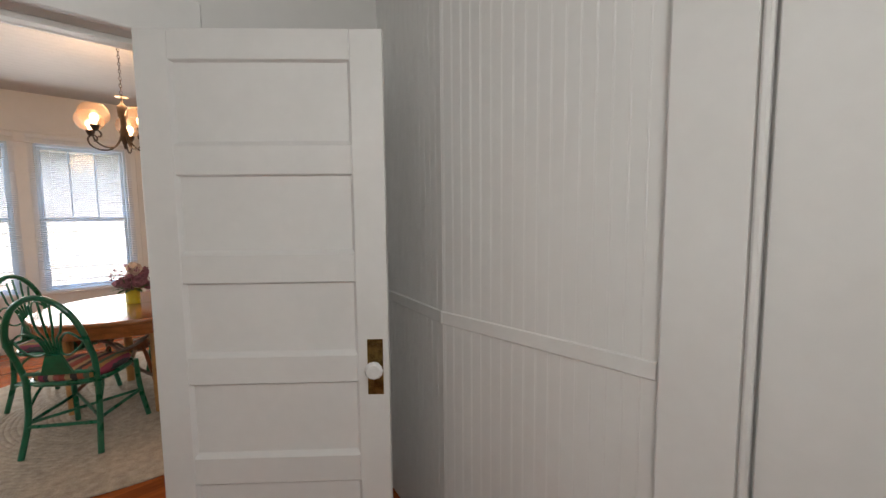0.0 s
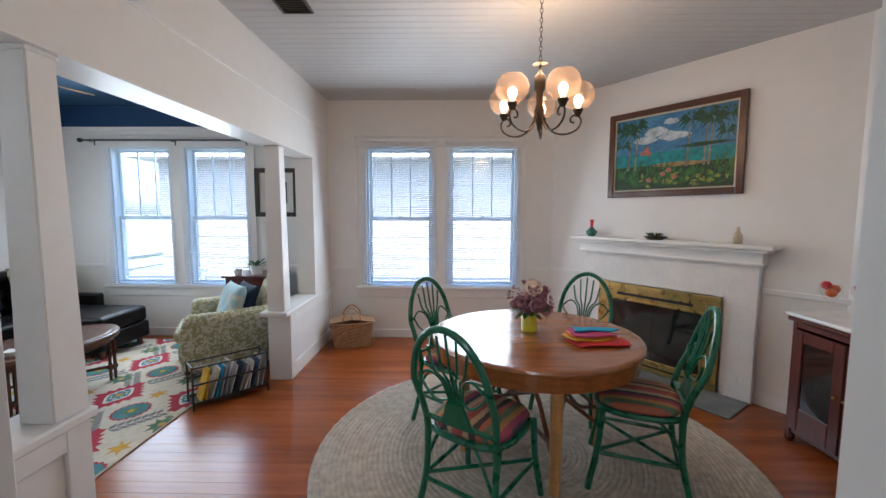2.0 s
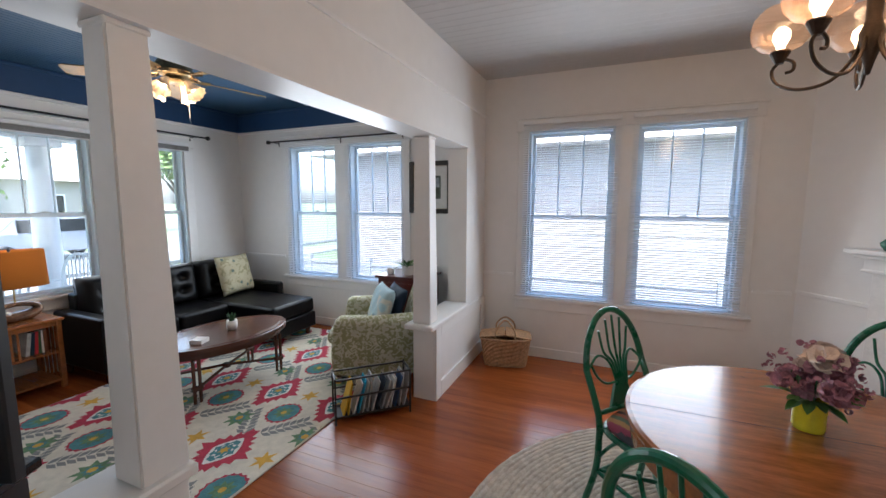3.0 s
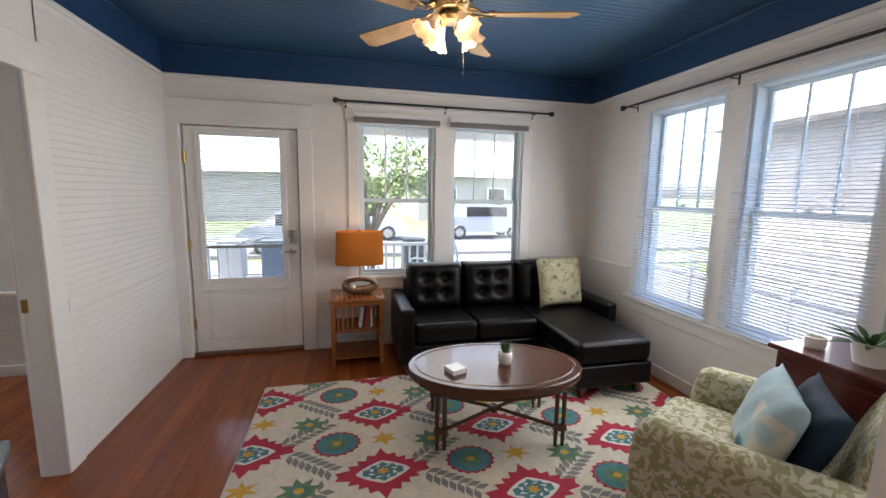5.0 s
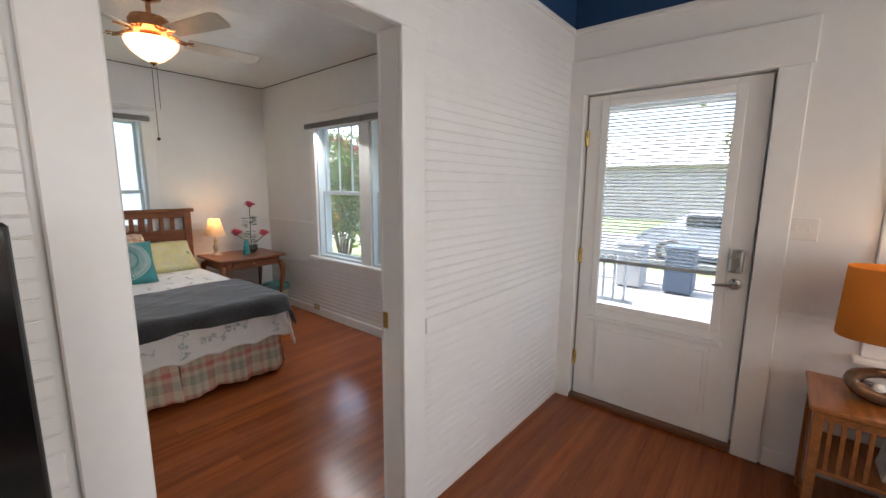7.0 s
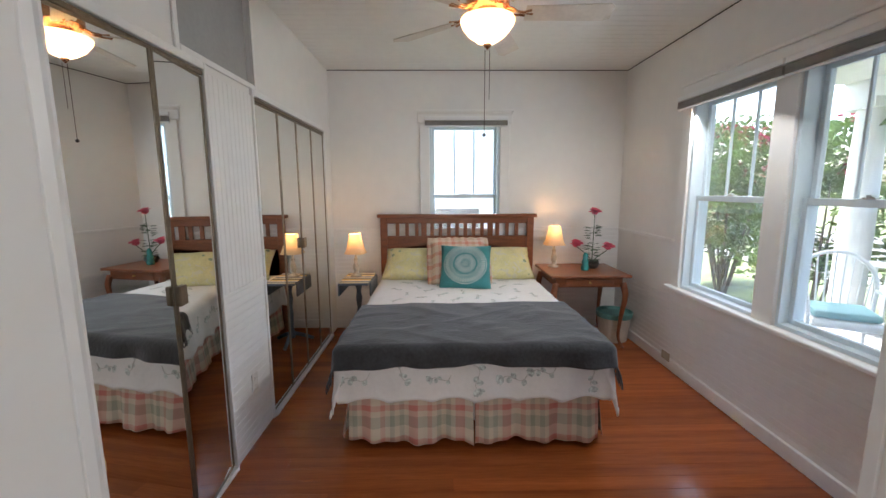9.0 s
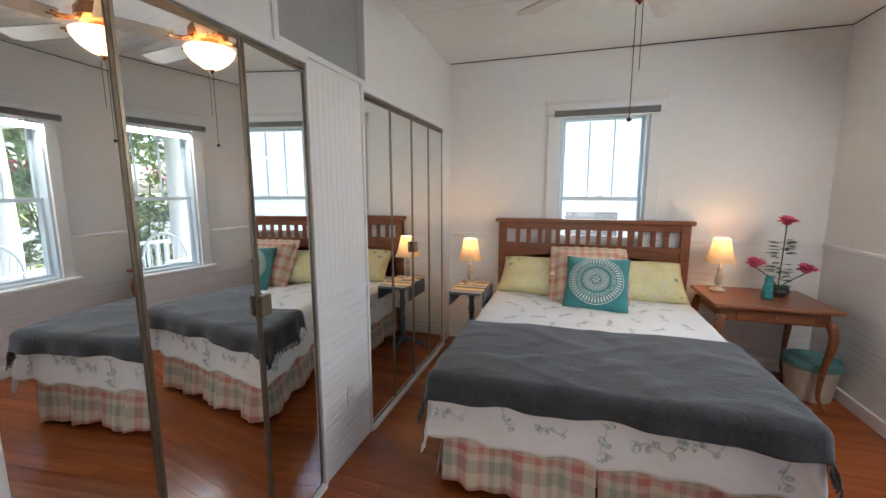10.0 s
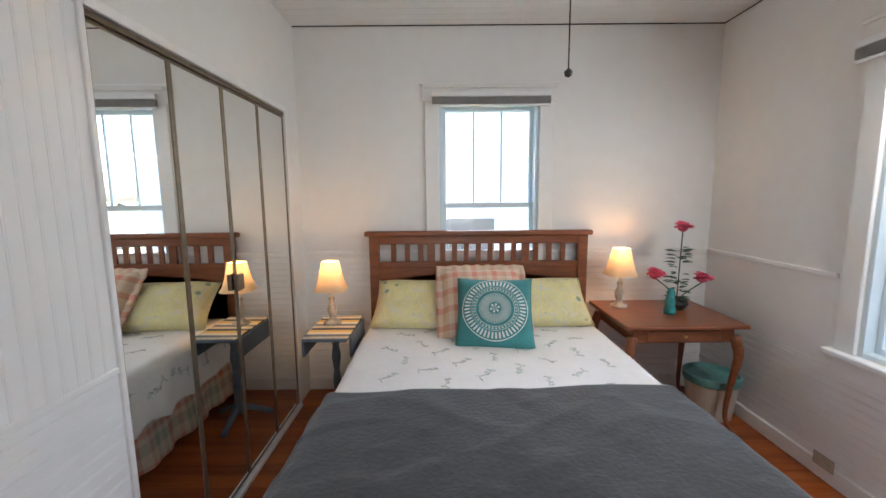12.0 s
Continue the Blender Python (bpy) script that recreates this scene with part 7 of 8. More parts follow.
def ceiling_fan(x, y, ceil, blades, blade_mat, metal, ang, kind, label, drop=0.0):
    f = thing("ceiling_fan", pose(x, y, ceil - drop), label, "ceiling fan")
    part("canopy", turned([(0, drop), (0.075, drop), (0.07, drop - 0.03), (0.03, drop - 0.05), (0.014, drop - 0.055), (0.014, -0.05), (0, -0.05)], 24), metal, f, smooth=False)
    ceil -= drop
    part("motor", turned([(0, -0.05), (0.10, -0.055), (0.115, -0.08), (0.115, -0.125), (0.09, -0.15), (0.05, -0.16), (0, -0.16)], 28), metal, f)
    zb = -0.145
    for i in range(blades):
        a = radians(ang + 360 / blades * i)
        R = Matrix.Rotation(a, 4, "Z")

        def bl(u, v):
            r = 0.20 + 0.46 * u
            w = 0.052 + 0.018 * u - (0.03 * max(0, (u - 0.93) / 0.07) ** 2)
            return (r, (v - 0.5) * 2 * w, zb - 0.012 + (-0.014 if kind == "bowl" else 0.014) * (v - 0.5) * 2)
        bm = surface(bl, 16, 4, 0.006)
        bmesh.ops.transform(bm, matrix=R, verts=bm.verts)
        b = part("blade", bm, blade_mat, f)
        bm = bmesh.new()
        for s in (-1, 1):
            tube(bm, spline([(0.09, s * 0.012, -0.135), (0.13, s * 0.04, -0.15), (0.17, s * 0.015, -0.162), (0.23, s * 0.035, -0.160)], 4), 0.006, 6)
        tube(bm, [(0.09, 0, -0.14), (0.24, 0, -0.163)], 0.007, 6)
        bmesh.ops.transform(bm, matrix=R, verts=bm.verts)
        part("blade_iron", bm, metal, b)
    part("light_fitter", turned([(0, -0.16), (0.06, -0.16), (0.065, -0.18), (0.05, -0.20), (0, -0.205)], 20), metal, f)
    if kind == "bowl":
        part("bowl", turned([(0.142, -0.188), (0.146, -0.197), (0.138, -0.222), (0.105, -0.265), (0.055, -0.30), (0.018, -0.315)], 30), FROST, f, "frosted amber glass bowl, lit", True)
        part("finial", turned([(0, -0.312), (0.022, -0.314), (0.02, -0.325), (0.008, -0.335), (0, -0.345)], 14), metal, f)
        part("bulb", turned([(0, -0.25), (0.02, -0.245), (0.03, -0.225), (0.02, -0.205), (0, -0.20)], 12), BULB, f, smooth=True)
        lamp("fan_light", (x, y, ceil - 0.24), BF_W, WARM, 0.06)
        part("pull_chain", rod([(0.012, 0, -0.34), (0.012, 0, -0.78)], 0.0018, 5), IRON, f)
        part("pull_knob", turned([(0, -0.80), (0.009, -0.795), (0.011, -0.785), (0, -0.775)], 10, c=(0.012, 0, 0)), BLACK, f)
        part("pull_chain", rod([(-0.012, 0.01, -0.34), (-0.012, 0.01, -0.60)], 0.0016, 5), IRON, f)
    else:
        for i in range(4):
            a = radians(20 + 90 * i)
            M = Matrix.Rotation(a, 4, "Z") @ Matrix.Translation((0.085, 0, -0.19)) @ Matrix.Rotation(radians(-38), 4, "Y")
            bm = bmesh.new()
            prof = [(0.022, 0.0), (0.028, -0.02), (0.036, -0.05), (0.05, -0.085), (0.068, -0.115)]
            rings = []
            for r, z in prof:
                rings.append([bm.verts.new(((r + (0.006 * math.sin(8 * q) if z < -0.08 else 0)) * math.cos(q), (r + (0.006 * math.sin(8 * q) if z < -0.08 else 0)) * math.sin(q), z - (0.006 * math.cos(8 * q) if z < -0.1 else 0))) for q in [2 * math.pi * j / 32 for j in range(32)]])
            for A, B in zip(rings, rings[1:]):
                for j in range(32):
                    bm.faces.new((A[j], A[(j + 1) % 32], B[(j + 1) % 32], B[j]))
            bmesh.ops.transform(bm, matrix=M, verts=bm.verts)
            part("shade", bm, FROST, f, "scalloped frosted glass shade, lit", True)
            bm = turned([(0, -0.085), (0.018, -0.075), (0.024, -0.055), (0.012, -0.02), (0, -0.015)], 12)
            bmesh.ops.transform(bm, matrix=M, verts=bm.verts)
            part("bulb", bm, BULB, f, smooth=True)
            part("shade_arm", rod([Matrix.Rotation(a, 4, "Z") @ Vector((0.03, 0, -0.185)), M @ Vector((0, 0, 0.005))], 0.012, 8), metal, f)
        lamp("fan_light", (x, y, ceil - 0.36), LF_W, WARM, 0.10)
        part("pull_chain", rod([(0.05, 0.06, -0.20), (0.05, 0.06, -0.46)], 0.0018, 5), CHROME, f)
        part("pull_drop", turned([(0, -0.49), (0.006, -0.485), (0.006, -0.47), (0, -0.46)], 8, c=(0.05, 0.06, 0)), clear("crystal"), f)


ceiling_fan(-2.92, 2.78, ZL, 5, GOLDBL, mat("antique brass fan", (0.30, 0.24, 0.14), 0.35, metal=1, var=0.2), 3, "tulip", "brass ceiling fan with maple blades and four lit shades", 0.11)

# ---------------------------------------------------------------- bedroom
ceiling_fan(-2.90, -1.25, ZB, 5, WHITEBL, mat("copper brass fan", (0.55, 0.30, 0.16), 0.25, metal=1, var=0.2), 178, "bowl", "copper ceiling fan with pale blades and a lit glass bowl", 0.09)


def bed():
    b = thing("bed", pose(-2.83, -3.0, 0), "queen bed with a cherry slatted headboard", "bed")
    w = 0.795
    hb = part("headboard_frame", boxes((-w, -0.14, 0, -w + 0.07, -0.085, 1.19), (w - 0.07, -0.14, 0, w, -0.085, 1.19), (-w + 0.07, -0.135, 1.13, w - 0.07, -0.09, 1.19), (-w + 0.07, -0.135, 0.955, w - 0.07, -0.09, 1.0), bevel=0.004), CHERRY, b, "cherry headboard frame")
    part("top_rail", boxes((-w - 0.03, -0.155, 1.19, w + 0.03, -0.07, 1.225), bevel=0.006), CHERRY, b)

    def arch(u, v):
        x = (u - 0.5) * 2 * (w - 0.07)
        return (x, -0.12, 0.45 + (0.40 + 0.07 * (1 - (2 * u - 1) ** 2)) * v)
    part("arched_panel", surface(arch, 20, 2, 0.02), CHERRY, b)
    part("lower_panel", boxes((-w + 0.07, -0.116, 0.30, w - 0.07, -0.10, 0.955)), CHERRY, b)
    xs = [-0.62, -0.52, -0.42] + [-0.26 + 0.0867 * i for i in range(7)] + [0.42, 0.52, 0.62]
    for x in xs:
        part("slat", boxes((x - 0.019, -0.122, 1.0, x + 0.019, -0.105, 1.13), bevel=0.002), CHERRY, b)
    for s in (-1, 1):
        part("wide_panel", boxes((s * 0.345 - 0.028, -0.122, 1.0, s * 0.345 + 0.028, -0.105, 1.13)), CHERRY, b)
    part("mattress", soft_box(-0.715, -0.08, 0.32, 0.715, 1.885, 0.595, 0.05, 4), QUILT, b)
    part("box_spring", soft_box(-0.695, -0.08, 0.12, 0.695, 1.86, 0.318, 0.02, 2), QUILT, b)
    for x in (-0.65, 0.65):
        for y in (0.0, 1.8):
            part("foot", turned([(0, 0), (0.03, 0), (0.03, 0.12), (0, 0.12)], 10, c=(x, y, 0)), BLACK, b)


bed()


def drape(hw, y0, y1, top, drop_side, drop_foot, hem, flare, seed=1, wob=0.012, nx=90, ny=70, scallop=0.0, crease=0.0, ragged=0.0):
    """Cloth over the mattress: flat on top, hanging at both sides and, where drop_foot is set, over the foot."""
    rng = random.Random(seed)
    ph = [rng.uniform(0, 6.28) for _ in range(8)]

    def f(u, v):
        sx = (u - 0.5) * 2 * (hw + drop_side)
        sy = y0 + v * (y1 - y0 + drop_foot)
        sy += ragged * ((1 - v) * (math.sin(sx * 3.1 + ph[6]) + 0.5 * math.sin(sx * 7.7 + ph[7])) + v * (0.9 * math.sin(sx * 2.6 + ph[1]) + 0.4 * math.sin(sx * 9.0 + ph[2])))
        x, y, z = sx, sy, top
        ox, oy = max(0.0, abs(sx) - hw), max(0.0, sy - y1)
        r = 0.045
        x = math.copysign(min(abs(sx), hw), sx)
        y = min(sy, y1)
        dx = dy = 0.0
        if ox > 0:
            t = min(ox / (1.57 * r), 1) * 1.5708
            dx = r * math.sin(t)
            z -= r * (1 - math.cos(t)) + max(0, ox - 1.57 * r)
        if oy > 0:
            d = math.hypot(ox, oy)
            t = min(d / (1.57 * r), 1) * 1.5708
            dx, dy = r * math.sin(t) * ox / d, r * math.sin(t) * oy / d
            z = top - (r * (1 - math.cos(t)) + max(0, d - 1.57 * r))
        fall = max(0.0, top - z)
        k = min(1, fall / 0.15)
        if ox > 0:
            dx += flare * fall + wob * k * (math.sin(sy * 17 + ph[0]) + 0.6 * math.sin(sy * 31 + ph[1]))
        if oy > 0:
            dy += flare * fall + wob * k * (math.sin(sx * 15 + ph[2]) + 0.6 * math.sin(sx * 27 + ph[3]))
        x += math.copysign(dx, sx)
        y += dy
        if scallop and fall > 0.05:
            s = sx if oy > ox else sy
            z += scallop * abs(math.sin(s * math.pi / 0.24)) * (fall / 0.35) ** 3
        z += 0.004 * math.sin(sx * 9 + ph[4]) * math.sin(sy * 7 + ph[5])
        if crease:
            w = math.sin(sx * 6 + 13 * sy + 2 * math.sin(sx * 5 + ph[6])) + 0.8 * (1 - 2 * abs(math.sin(sx * 8 - 5 * sy + 1.6 * math.sin(sy * 8 + ph[7])))) + 0.5 * (1 - 2 * abs(math.sin(sy * 19 + 2.2 * math.sin(sx * 6 + ph[4])))) + 0.3 * math.sin(sx * 31 + 5 * math.sin(sy * 6))
            z += crease * max(-0.6, w)
        return (x, y, max(z, hem))
    return f


BM = pose(-2.83, -3.0, 0)


def bed_linen():
    sk = thing("bed_skirt", BM, "pink and green plaid gathered bed skirt", "bed skirt")
    def foot_panel(side):
        def f(u, v):
            x = side * (0.006 + 0.715 * u) + 0.006 * side * math.sin(9 * u) * (1 - v)
            fold = 0.020 * math.sin(u * 17 + side) + 0.010 * math.sin(u * 39 + 2 * side)
            return (x, 1.885 + (fold + 0.035) * (1 - v) ** 0.8 + 0.03 * (1 - v) * math.exp(-18 * u), 0.035 + 0.012 * math.sin(u * 8 + side) * (1 - v) + 0.305 * v)
        return f
    for sd in (-1, 1):
        part("foot_cloth", sheet(foot_panel(sd), 90, 8, 0.004), PLAID, sk, smooth=True)
    SK2 = stripes("plaid cotton side", PLAID_BANDS, "Y", 0.27, noise_amt=0.004, cross=("Z", PLAID_CROSS, 0.19))
    for s in (-1, 1):
        part("side_cloth", sheet(lambda u, v: (s * (0.715 + (0.016 * math.sin(u * 34) + 0.009 * math.sin(u * 71 + 1)) * (1 - v * 0.7) + 0.03 * (1 - v)), -0.05 + 1.935 * u, 0.04 + 0.30 * v), 140, 6, 0.004), SK2, sk)
    q = thing("quilt", BM, "white quilt with embroidered grey-green flowers, scalloped hem", "quilt")
    qy0, qy1, qhw, qds, qdf = -0.02, 1.895, 0.722, 0.34, 0.33
    fq = drape(qhw, qy0, qy1, 0.605, qds, qdf, 0.20, 0.10, 3, 0.010, scallop=0.045)
    part("cover", sheet(fq, 120, 120, 0.008), QUILT, q, smooth=True)

    def on_quilt(sx, sy):
        """A spot on the cloth, a hair above it."""
        p = Vector(fq(sx / (2 * (qhw + qds)) + 0.5, (sy - qy0) / (qy1 - qy0 + qdf)))
        foot, side = max(0.0, sy - qy1), max(0.0, abs(sx) - qhw)
        if foot < 0.03 and side < 0.03:
            return p + Vector((0, 0, 0.0062))
        return p + (Vector((0, 0.008, 0.001)) if foot >= side else Vector((math.copysign(0.008, sx), 0, 0.001)))
    rng = random.Random(21)
    bl, bs = bmesh.new(), bmesh.new()

    def petal(bm, sx, sy, ang, length, width):
        c, n = math.cos(ang), math.sin(ang)
        rows = [(0.0, 0.0), (0.3, 0.8), (0.6, 1.0), (0.85, 0.6), (1.0, 0.0)]
        L = [on_quilt(sx + length * f * c - width * k * n / 2, sy + length * f * n + width * k * c / 2) for f, k in rows]
        R = [on_quilt(sx + length * f * c + width * k * n / 2, sy + length * f * n - width * k * c / 2) for f, k in rows[1:-1]]
        bm.faces.new([bm.verts.new(v) for v in L + R[::-1]])

    def spray(sx, sy, size, turn):
        pts = [(sx + size * (t - 0.5) * math.cos(turn) - size * 0.22 * math.sin(5 * t) * math.sin(turn), sy + size * (t - 0.5) * math.sin(turn) + size * 0.22 * math.sin(5 * t) * math.cos(turn)) for t in [i / 9 for i in range(10)]]
        tube(bs, [on_quilt(*q) for q in pts], 0.0022, 4)
        for t, side in ((2, 1), (5, -1), (7, 1)):
            petal(bl, *pts[t], turn + side * rng.uniform(0.7, 1.3), size * 0.32, size * 0.24)
        for k in range(-2, 3):
            petal(bl, *pts[9], turn + 0.36 * k, size * 0.36, size * 0.18)
    for k in range(7):
        spray(-0.63 + 0.21 * k + rng.uniform(-0.03, 0.03), qy1 + 0.17 + rng.uniform(-0.03, 0.04), rng.uniform(0.10, 0.14), rng.choice((0.4, 2.6, 1.2, 2.0)))
    for k in range(9):
        for sd in (-1, 1):
            spray(sd * (qhw + 0.16 + rng.uniform(-0.03, 0.03)), 0.15 + 0.2 * k, rng.uniform(0.09, 0.13), rng.uniform(0, 6.28))
    for k in range(30):
        spray(-0.62 + 1.24 * ((k * 0.382) % 1.0), 0.22 + 0.88 * k / 30, rng.uniform(0.07, 0.10), rng.uniform(0, 6.28))
    part("flower_embroidery", bl, mat("sage thread", (0.62, 0.68, 0.65), 0.8, var=0.35, scale=60), q, "grey-green flower embroidery")["kind"] = "stuff"
    part("stem_embroidery", bs, mat("brown thread", (0.56, 0.55, 0.51), 0.8, var=0.2, scale=60), q, "grey-brown stem embroidery")["kind"] = "stuff"
    th = thing("throw_blanket", BM, "charcoal knitted throw across the foot of the bed", "blanket")
    ft = drape(0.738, 1.13, 1.925, 0.632, 0.19, 0.15, 0.30, 0.12, 5, 0.016, crease=0.0034, ragged=0.018)
    part("cloth", sheet(ft, 130, 100, 0.008), GREYB, th, smooth=True)
    bm = bmesh.new()
    for e in (0.0, 1.0):
        for k in range(90):
            a = Vector(ft(e, k / 89))
            tube(bm, [a + Vector((0, 0, 0.004)), a + Vector((rng.uniform(-0.004, 0.004), rng.uniform(-0.006, 0.006), -0.018)), a + Vector((rng.uniform(-0.006, 0.006), rng.uniform(-0.01, 0.01), -0.036))], [0.003, 0.0025, 0.0035], 4)
    part("fringe", bm, GREYB, th, "charcoal knotted fringe")["kind"] = "stuff"


bed_linen()


def pillows():
    def at(x, y, z, lean, turn=0):
        return BM @ Matrix.Translation((x, y, z)) @ Matrix.Rotation(radians(turn), 4, "Z") @ Matrix.Rotation(radians(lean), 4, "X")
    cushion("pillow", 0.64, 0.40, 0.18, YELP, at(-0.42, 0.11, 0.745, 48, 4), "pale yellow pillow with printed flowers", None, "pillow", "pillows on the bed")
    cushion("pillow", 0.64, 0.40, 0.18, YELP, at(0.42, 0.13, 0.745, 50, -6), "pale yellow pillow with printed flowers", None, "pillow", "pillows on the bed")
    cushion("pillow", 0.56, 0.52, 0.16, PLAIDP, at(0.0, 0.26, 0.785, 40, 2), "pink plaid pillow with a flange", None, "pillow", "pillows on the bed")
    fl = bpy.data.objects[[o.name for o in bpy.data.objects if o.name.startswith("pillow")][-1]]

    def flange(u, v):
        a, k = 2 * math.pi * u, 0.86 + 0.30 * v
        c, n = math.cos(a), math.sin(a)
        r = 1.0 / max(abs(c), abs(n)) ** 0.93
        return (0.265 * r * c * k, 0.008 * v * math.sin(26 * a), 0.245 * r * n * k)
    part("flange", sheet(flange, 96, 3, 0.006), PLAIDP, fl, smooth=True)
    p = new("throw_pillow")
    p.matrix_world = at(-0.05, 0.45, 0.77, 38, -6)
    tagged(p, "teal cushion with a white mandala print", "cushion")
    M0 = Matrix.Identity(4)
    cushion("cover", 0.47, 0.47, 0.15, TEAL, M0, "", p)
    bm = bmesh.new()

    def pt(r, a):
        x, z = r * math.cos(a), r * math.sin(a)
        u, v = min(0.98, abs(x / 0.222)), min(0.98, abs(z / 0.222))
        k = max(0.0, (1 - u ** 4) * (1 - v ** 4)) ** 0.55
        return Vector((x, k * 0.076 + 0.010, z))

    def ringband(r0, r1, n=60, skip=0):
        for i in range(n):
            if skip and i % skip == 0:
                continue
            a, b = 2 * math.pi * i / n, 2 * math.pi * (i + 1) / n
            bm.faces.new([bm.verts.new(pt(r, q)) for r, q in ((r0, a), (r1, a), (r1, b), (r0, b))])
    for r0, r1, n, sk in ((0.006, 0.010, 16, 0), (0.014, 0.030, 12, 2), (0.040, 0.043, 40, 0), (0.047, 0.085, 76, 2), (0.090, 0.093, 60, 0), (0.112, 0.115, 60, 0), (0.120, 0.128, 80, 2), (0.134, 0.137, 60, 0), (0.145, 0.180, 96, 2), (0.188, 0.193, 72, 0)):
        ringband(r0, r1, n, sk)
    part("ring_print", bm, TEALW, p, "white ring print")["kind"] = "stuff"


pillows()


def small_lamp(x, y, z, label):
    l = thing("bedside_lamp", pose(x, y, z), label, "lamp", "bedside lamps")
    part("base", turned([(0, 0), (0.055, 0), (0.055, 0.012), (0.03, 0.022), (0.02, 0.04), (0.028, 0.075), (0.03, 0.10), (0.02, 0.13), (0.016, 0.15), (0.022, 0.165), (0.012, 0.18), (0.008, 0.22), (0, 0.22)], 18), mat("weathered ivory wood", (0.52, 0.45, 0.35), 0.5, var=0.3, scale=25), l, "turned weathered base", True)
    bm = bmesh.new()
    rows = []
    for v in range(7):
        f = v / 6
        h = 0.100 - 0.050 * f ** 0.6
        ring = []
        for j in range(16):
            a = 2 * math.pi * j / 16 + math.pi / 16
            c, s = math.cos(a), math.sin(a)
            k = (abs(c) ** 6 + abs(s) ** 6) ** (-1 / 6)
            ring.append(bm.verts.new((h * k * c, h * k * s, 0.225 + 0.185 * f)))
        rows.append(ring)
    for A, B in zip(rows, rows[1:]):
        for j in range(16):
            bm.faces.new((A[j], A[(j + 1) % 16], B[(j + 1) % 16], B[j]))
    part("shade", bm, SHADE_C, l, "cream bell shade with gold edging", True)
    part("bulb", turned([(0, 0.26), (0.016, 0.27), (0.022, 0.30), (0.012, 0.33), (0, 0.335)], 12), BULB, l, "glowing bulb", True)
    lamp("bedside_light", (x, y, z + 0.375), 0.26, (1.0, 0.58, 0.27), 0.025)


small_lamp(-3.80, -2.93, 0.7, "small lit lamp with a cream bell shade on the desk")
small_lamp(-1.84, -2.76, 0.652, "small lit lamp with a cream bell shade on the nightstand")


def vanity():
    t = thing("writing_desk", pose(-4.02, -2.79, 0), "walnut writing desk with cabriole legs", "desk")
    part("top", boxes((-0.37, -0.31, 0.675, 0.37, 0.31, 0.70), bevel=0.008, seg=2), CHERRY, t)
    part("apron", boxes((-0.31, -0.26, 0.58, 0.31, 0.26, 0.675), bevel=0.004), CHERRY, t)
    for sx in (-1, 1):
        for sy in (-1, 1):
            x, y = sx * 0.31, sy * 0.26
            part("leg", rod(spline([(x, y, 0.62), (x + sx * 0.02, y + sy * 0.02, 0.50), (x, y, 0.30), (x - sx * 0.01, y - sy * 0.01, 0.10), (x + sx * 0.02, y + sy * 0.015, 0.012), (x + sx * 0.03, y + sy * 0.02, 0.0)], 4), [0.030, 0.030, 0.030, 0.029, 0.027, 0.025, 0.023, 0.021, 0.019, 0.017, 0.016, 0.015, 0.014, 0.013, 0.012, 0.012, 0.013, 0.015, 0.017, 0.018, 0.018], 10), CHERRY, t, smooth=True)
    dr = part("drawer", boxes((-0.22, 0.26, 0.595, 0.22, 0.27, 0.66), bevel=0.003), CHERRY, t)
    part("pull", rod([(0, 0.27, 0.628), (0, 0.29, 0.628)], 0.009), BRASS, dr)
    # silk roses
    v = thing("silk_roses", pose(-4.16, -2.86, 0.70), "pink silk roses in a dark bowl", "flowers")
    part("bowl", turned([(0, 0), (0.05, 0), (0.075, 0.04), (0.06, 0.075), (0.055, 0.075), (0, 0.06)], 20), mat("dark bowl", (0.03, 0.03, 0.028), 0.3), v)
    rng = random.Random(14)
    for (x, z, y) in ((0.0, 0.56, 0.02), (0.17, 0.25, 0.03), (-0.14, 0.22, 0.04)):
        part("stem", rod(spline([(0, 0, 0.05), (x * 0.3, y * 0.5, z * 0.5), (x, y, z - 0.03)], 5), 0.004, 6), LEAFD, v)
        bm = bmesh.new()
        blossom(bm, (x, y, z), 0.040, rng, 22)
        for k in range(12):
            a, up = 2.4 * k, 0.25 + 0.5 * (k % 3) / 2
            d = Vector((math.cos(a), math.sin(a) * 0.8 + 0.3, up)).normalized()
            leaf(bm, Vector((x, y, z)) + d * 0.012, d, 0.062, 0.055, 0.35)
        part("rose", bm, PINK, v, "pink silk rose")
    bm = bmesh.new()
    for k in range(64):
        a, h = rng.uniform(0, 6.28), rng.uniform(0.06, 0.42)
        leaf(bm, (0.02 * math.cos(a), 0.02 * math.sin(a), h), (math.cos(a), math.sin(a), 0.5), rng.uniform(0.05, 0.09), 0.035, 0.4)
    part("leaves", bm, LEAFD, v)
    g = thing("figurine", pose(-4.05, -2.74, 0.70), "small turquoise glazed figurine beside the roses", "figurine")
    part("body", turned([(0, 0), (0.035, 0), (0.038, 0.03), (0.028, 0.06), (0.034, 0.085), (0.022, 0.11), (0.026, 0.14), (0.014, 0.17), (0, 0.175)], 14), mat("turquoise glaze", (0.05, 0.30, 0.30), 0.2, var=0.3, scale=30), g, smooth=True)
    b = thing("waste_bin", pose(-4.37, -2.76, 0), "pale bin with a teal liner under the desk", "bin")
    part("bin", turned([(0, 0), (0.13, 0), (0.165, 0.28), (0.158, 0.28), (0.125, 0.012), (0, 0.012)], 30), mat("cream plastic", (0.55, 0.50, 0.42), 0.5), b)
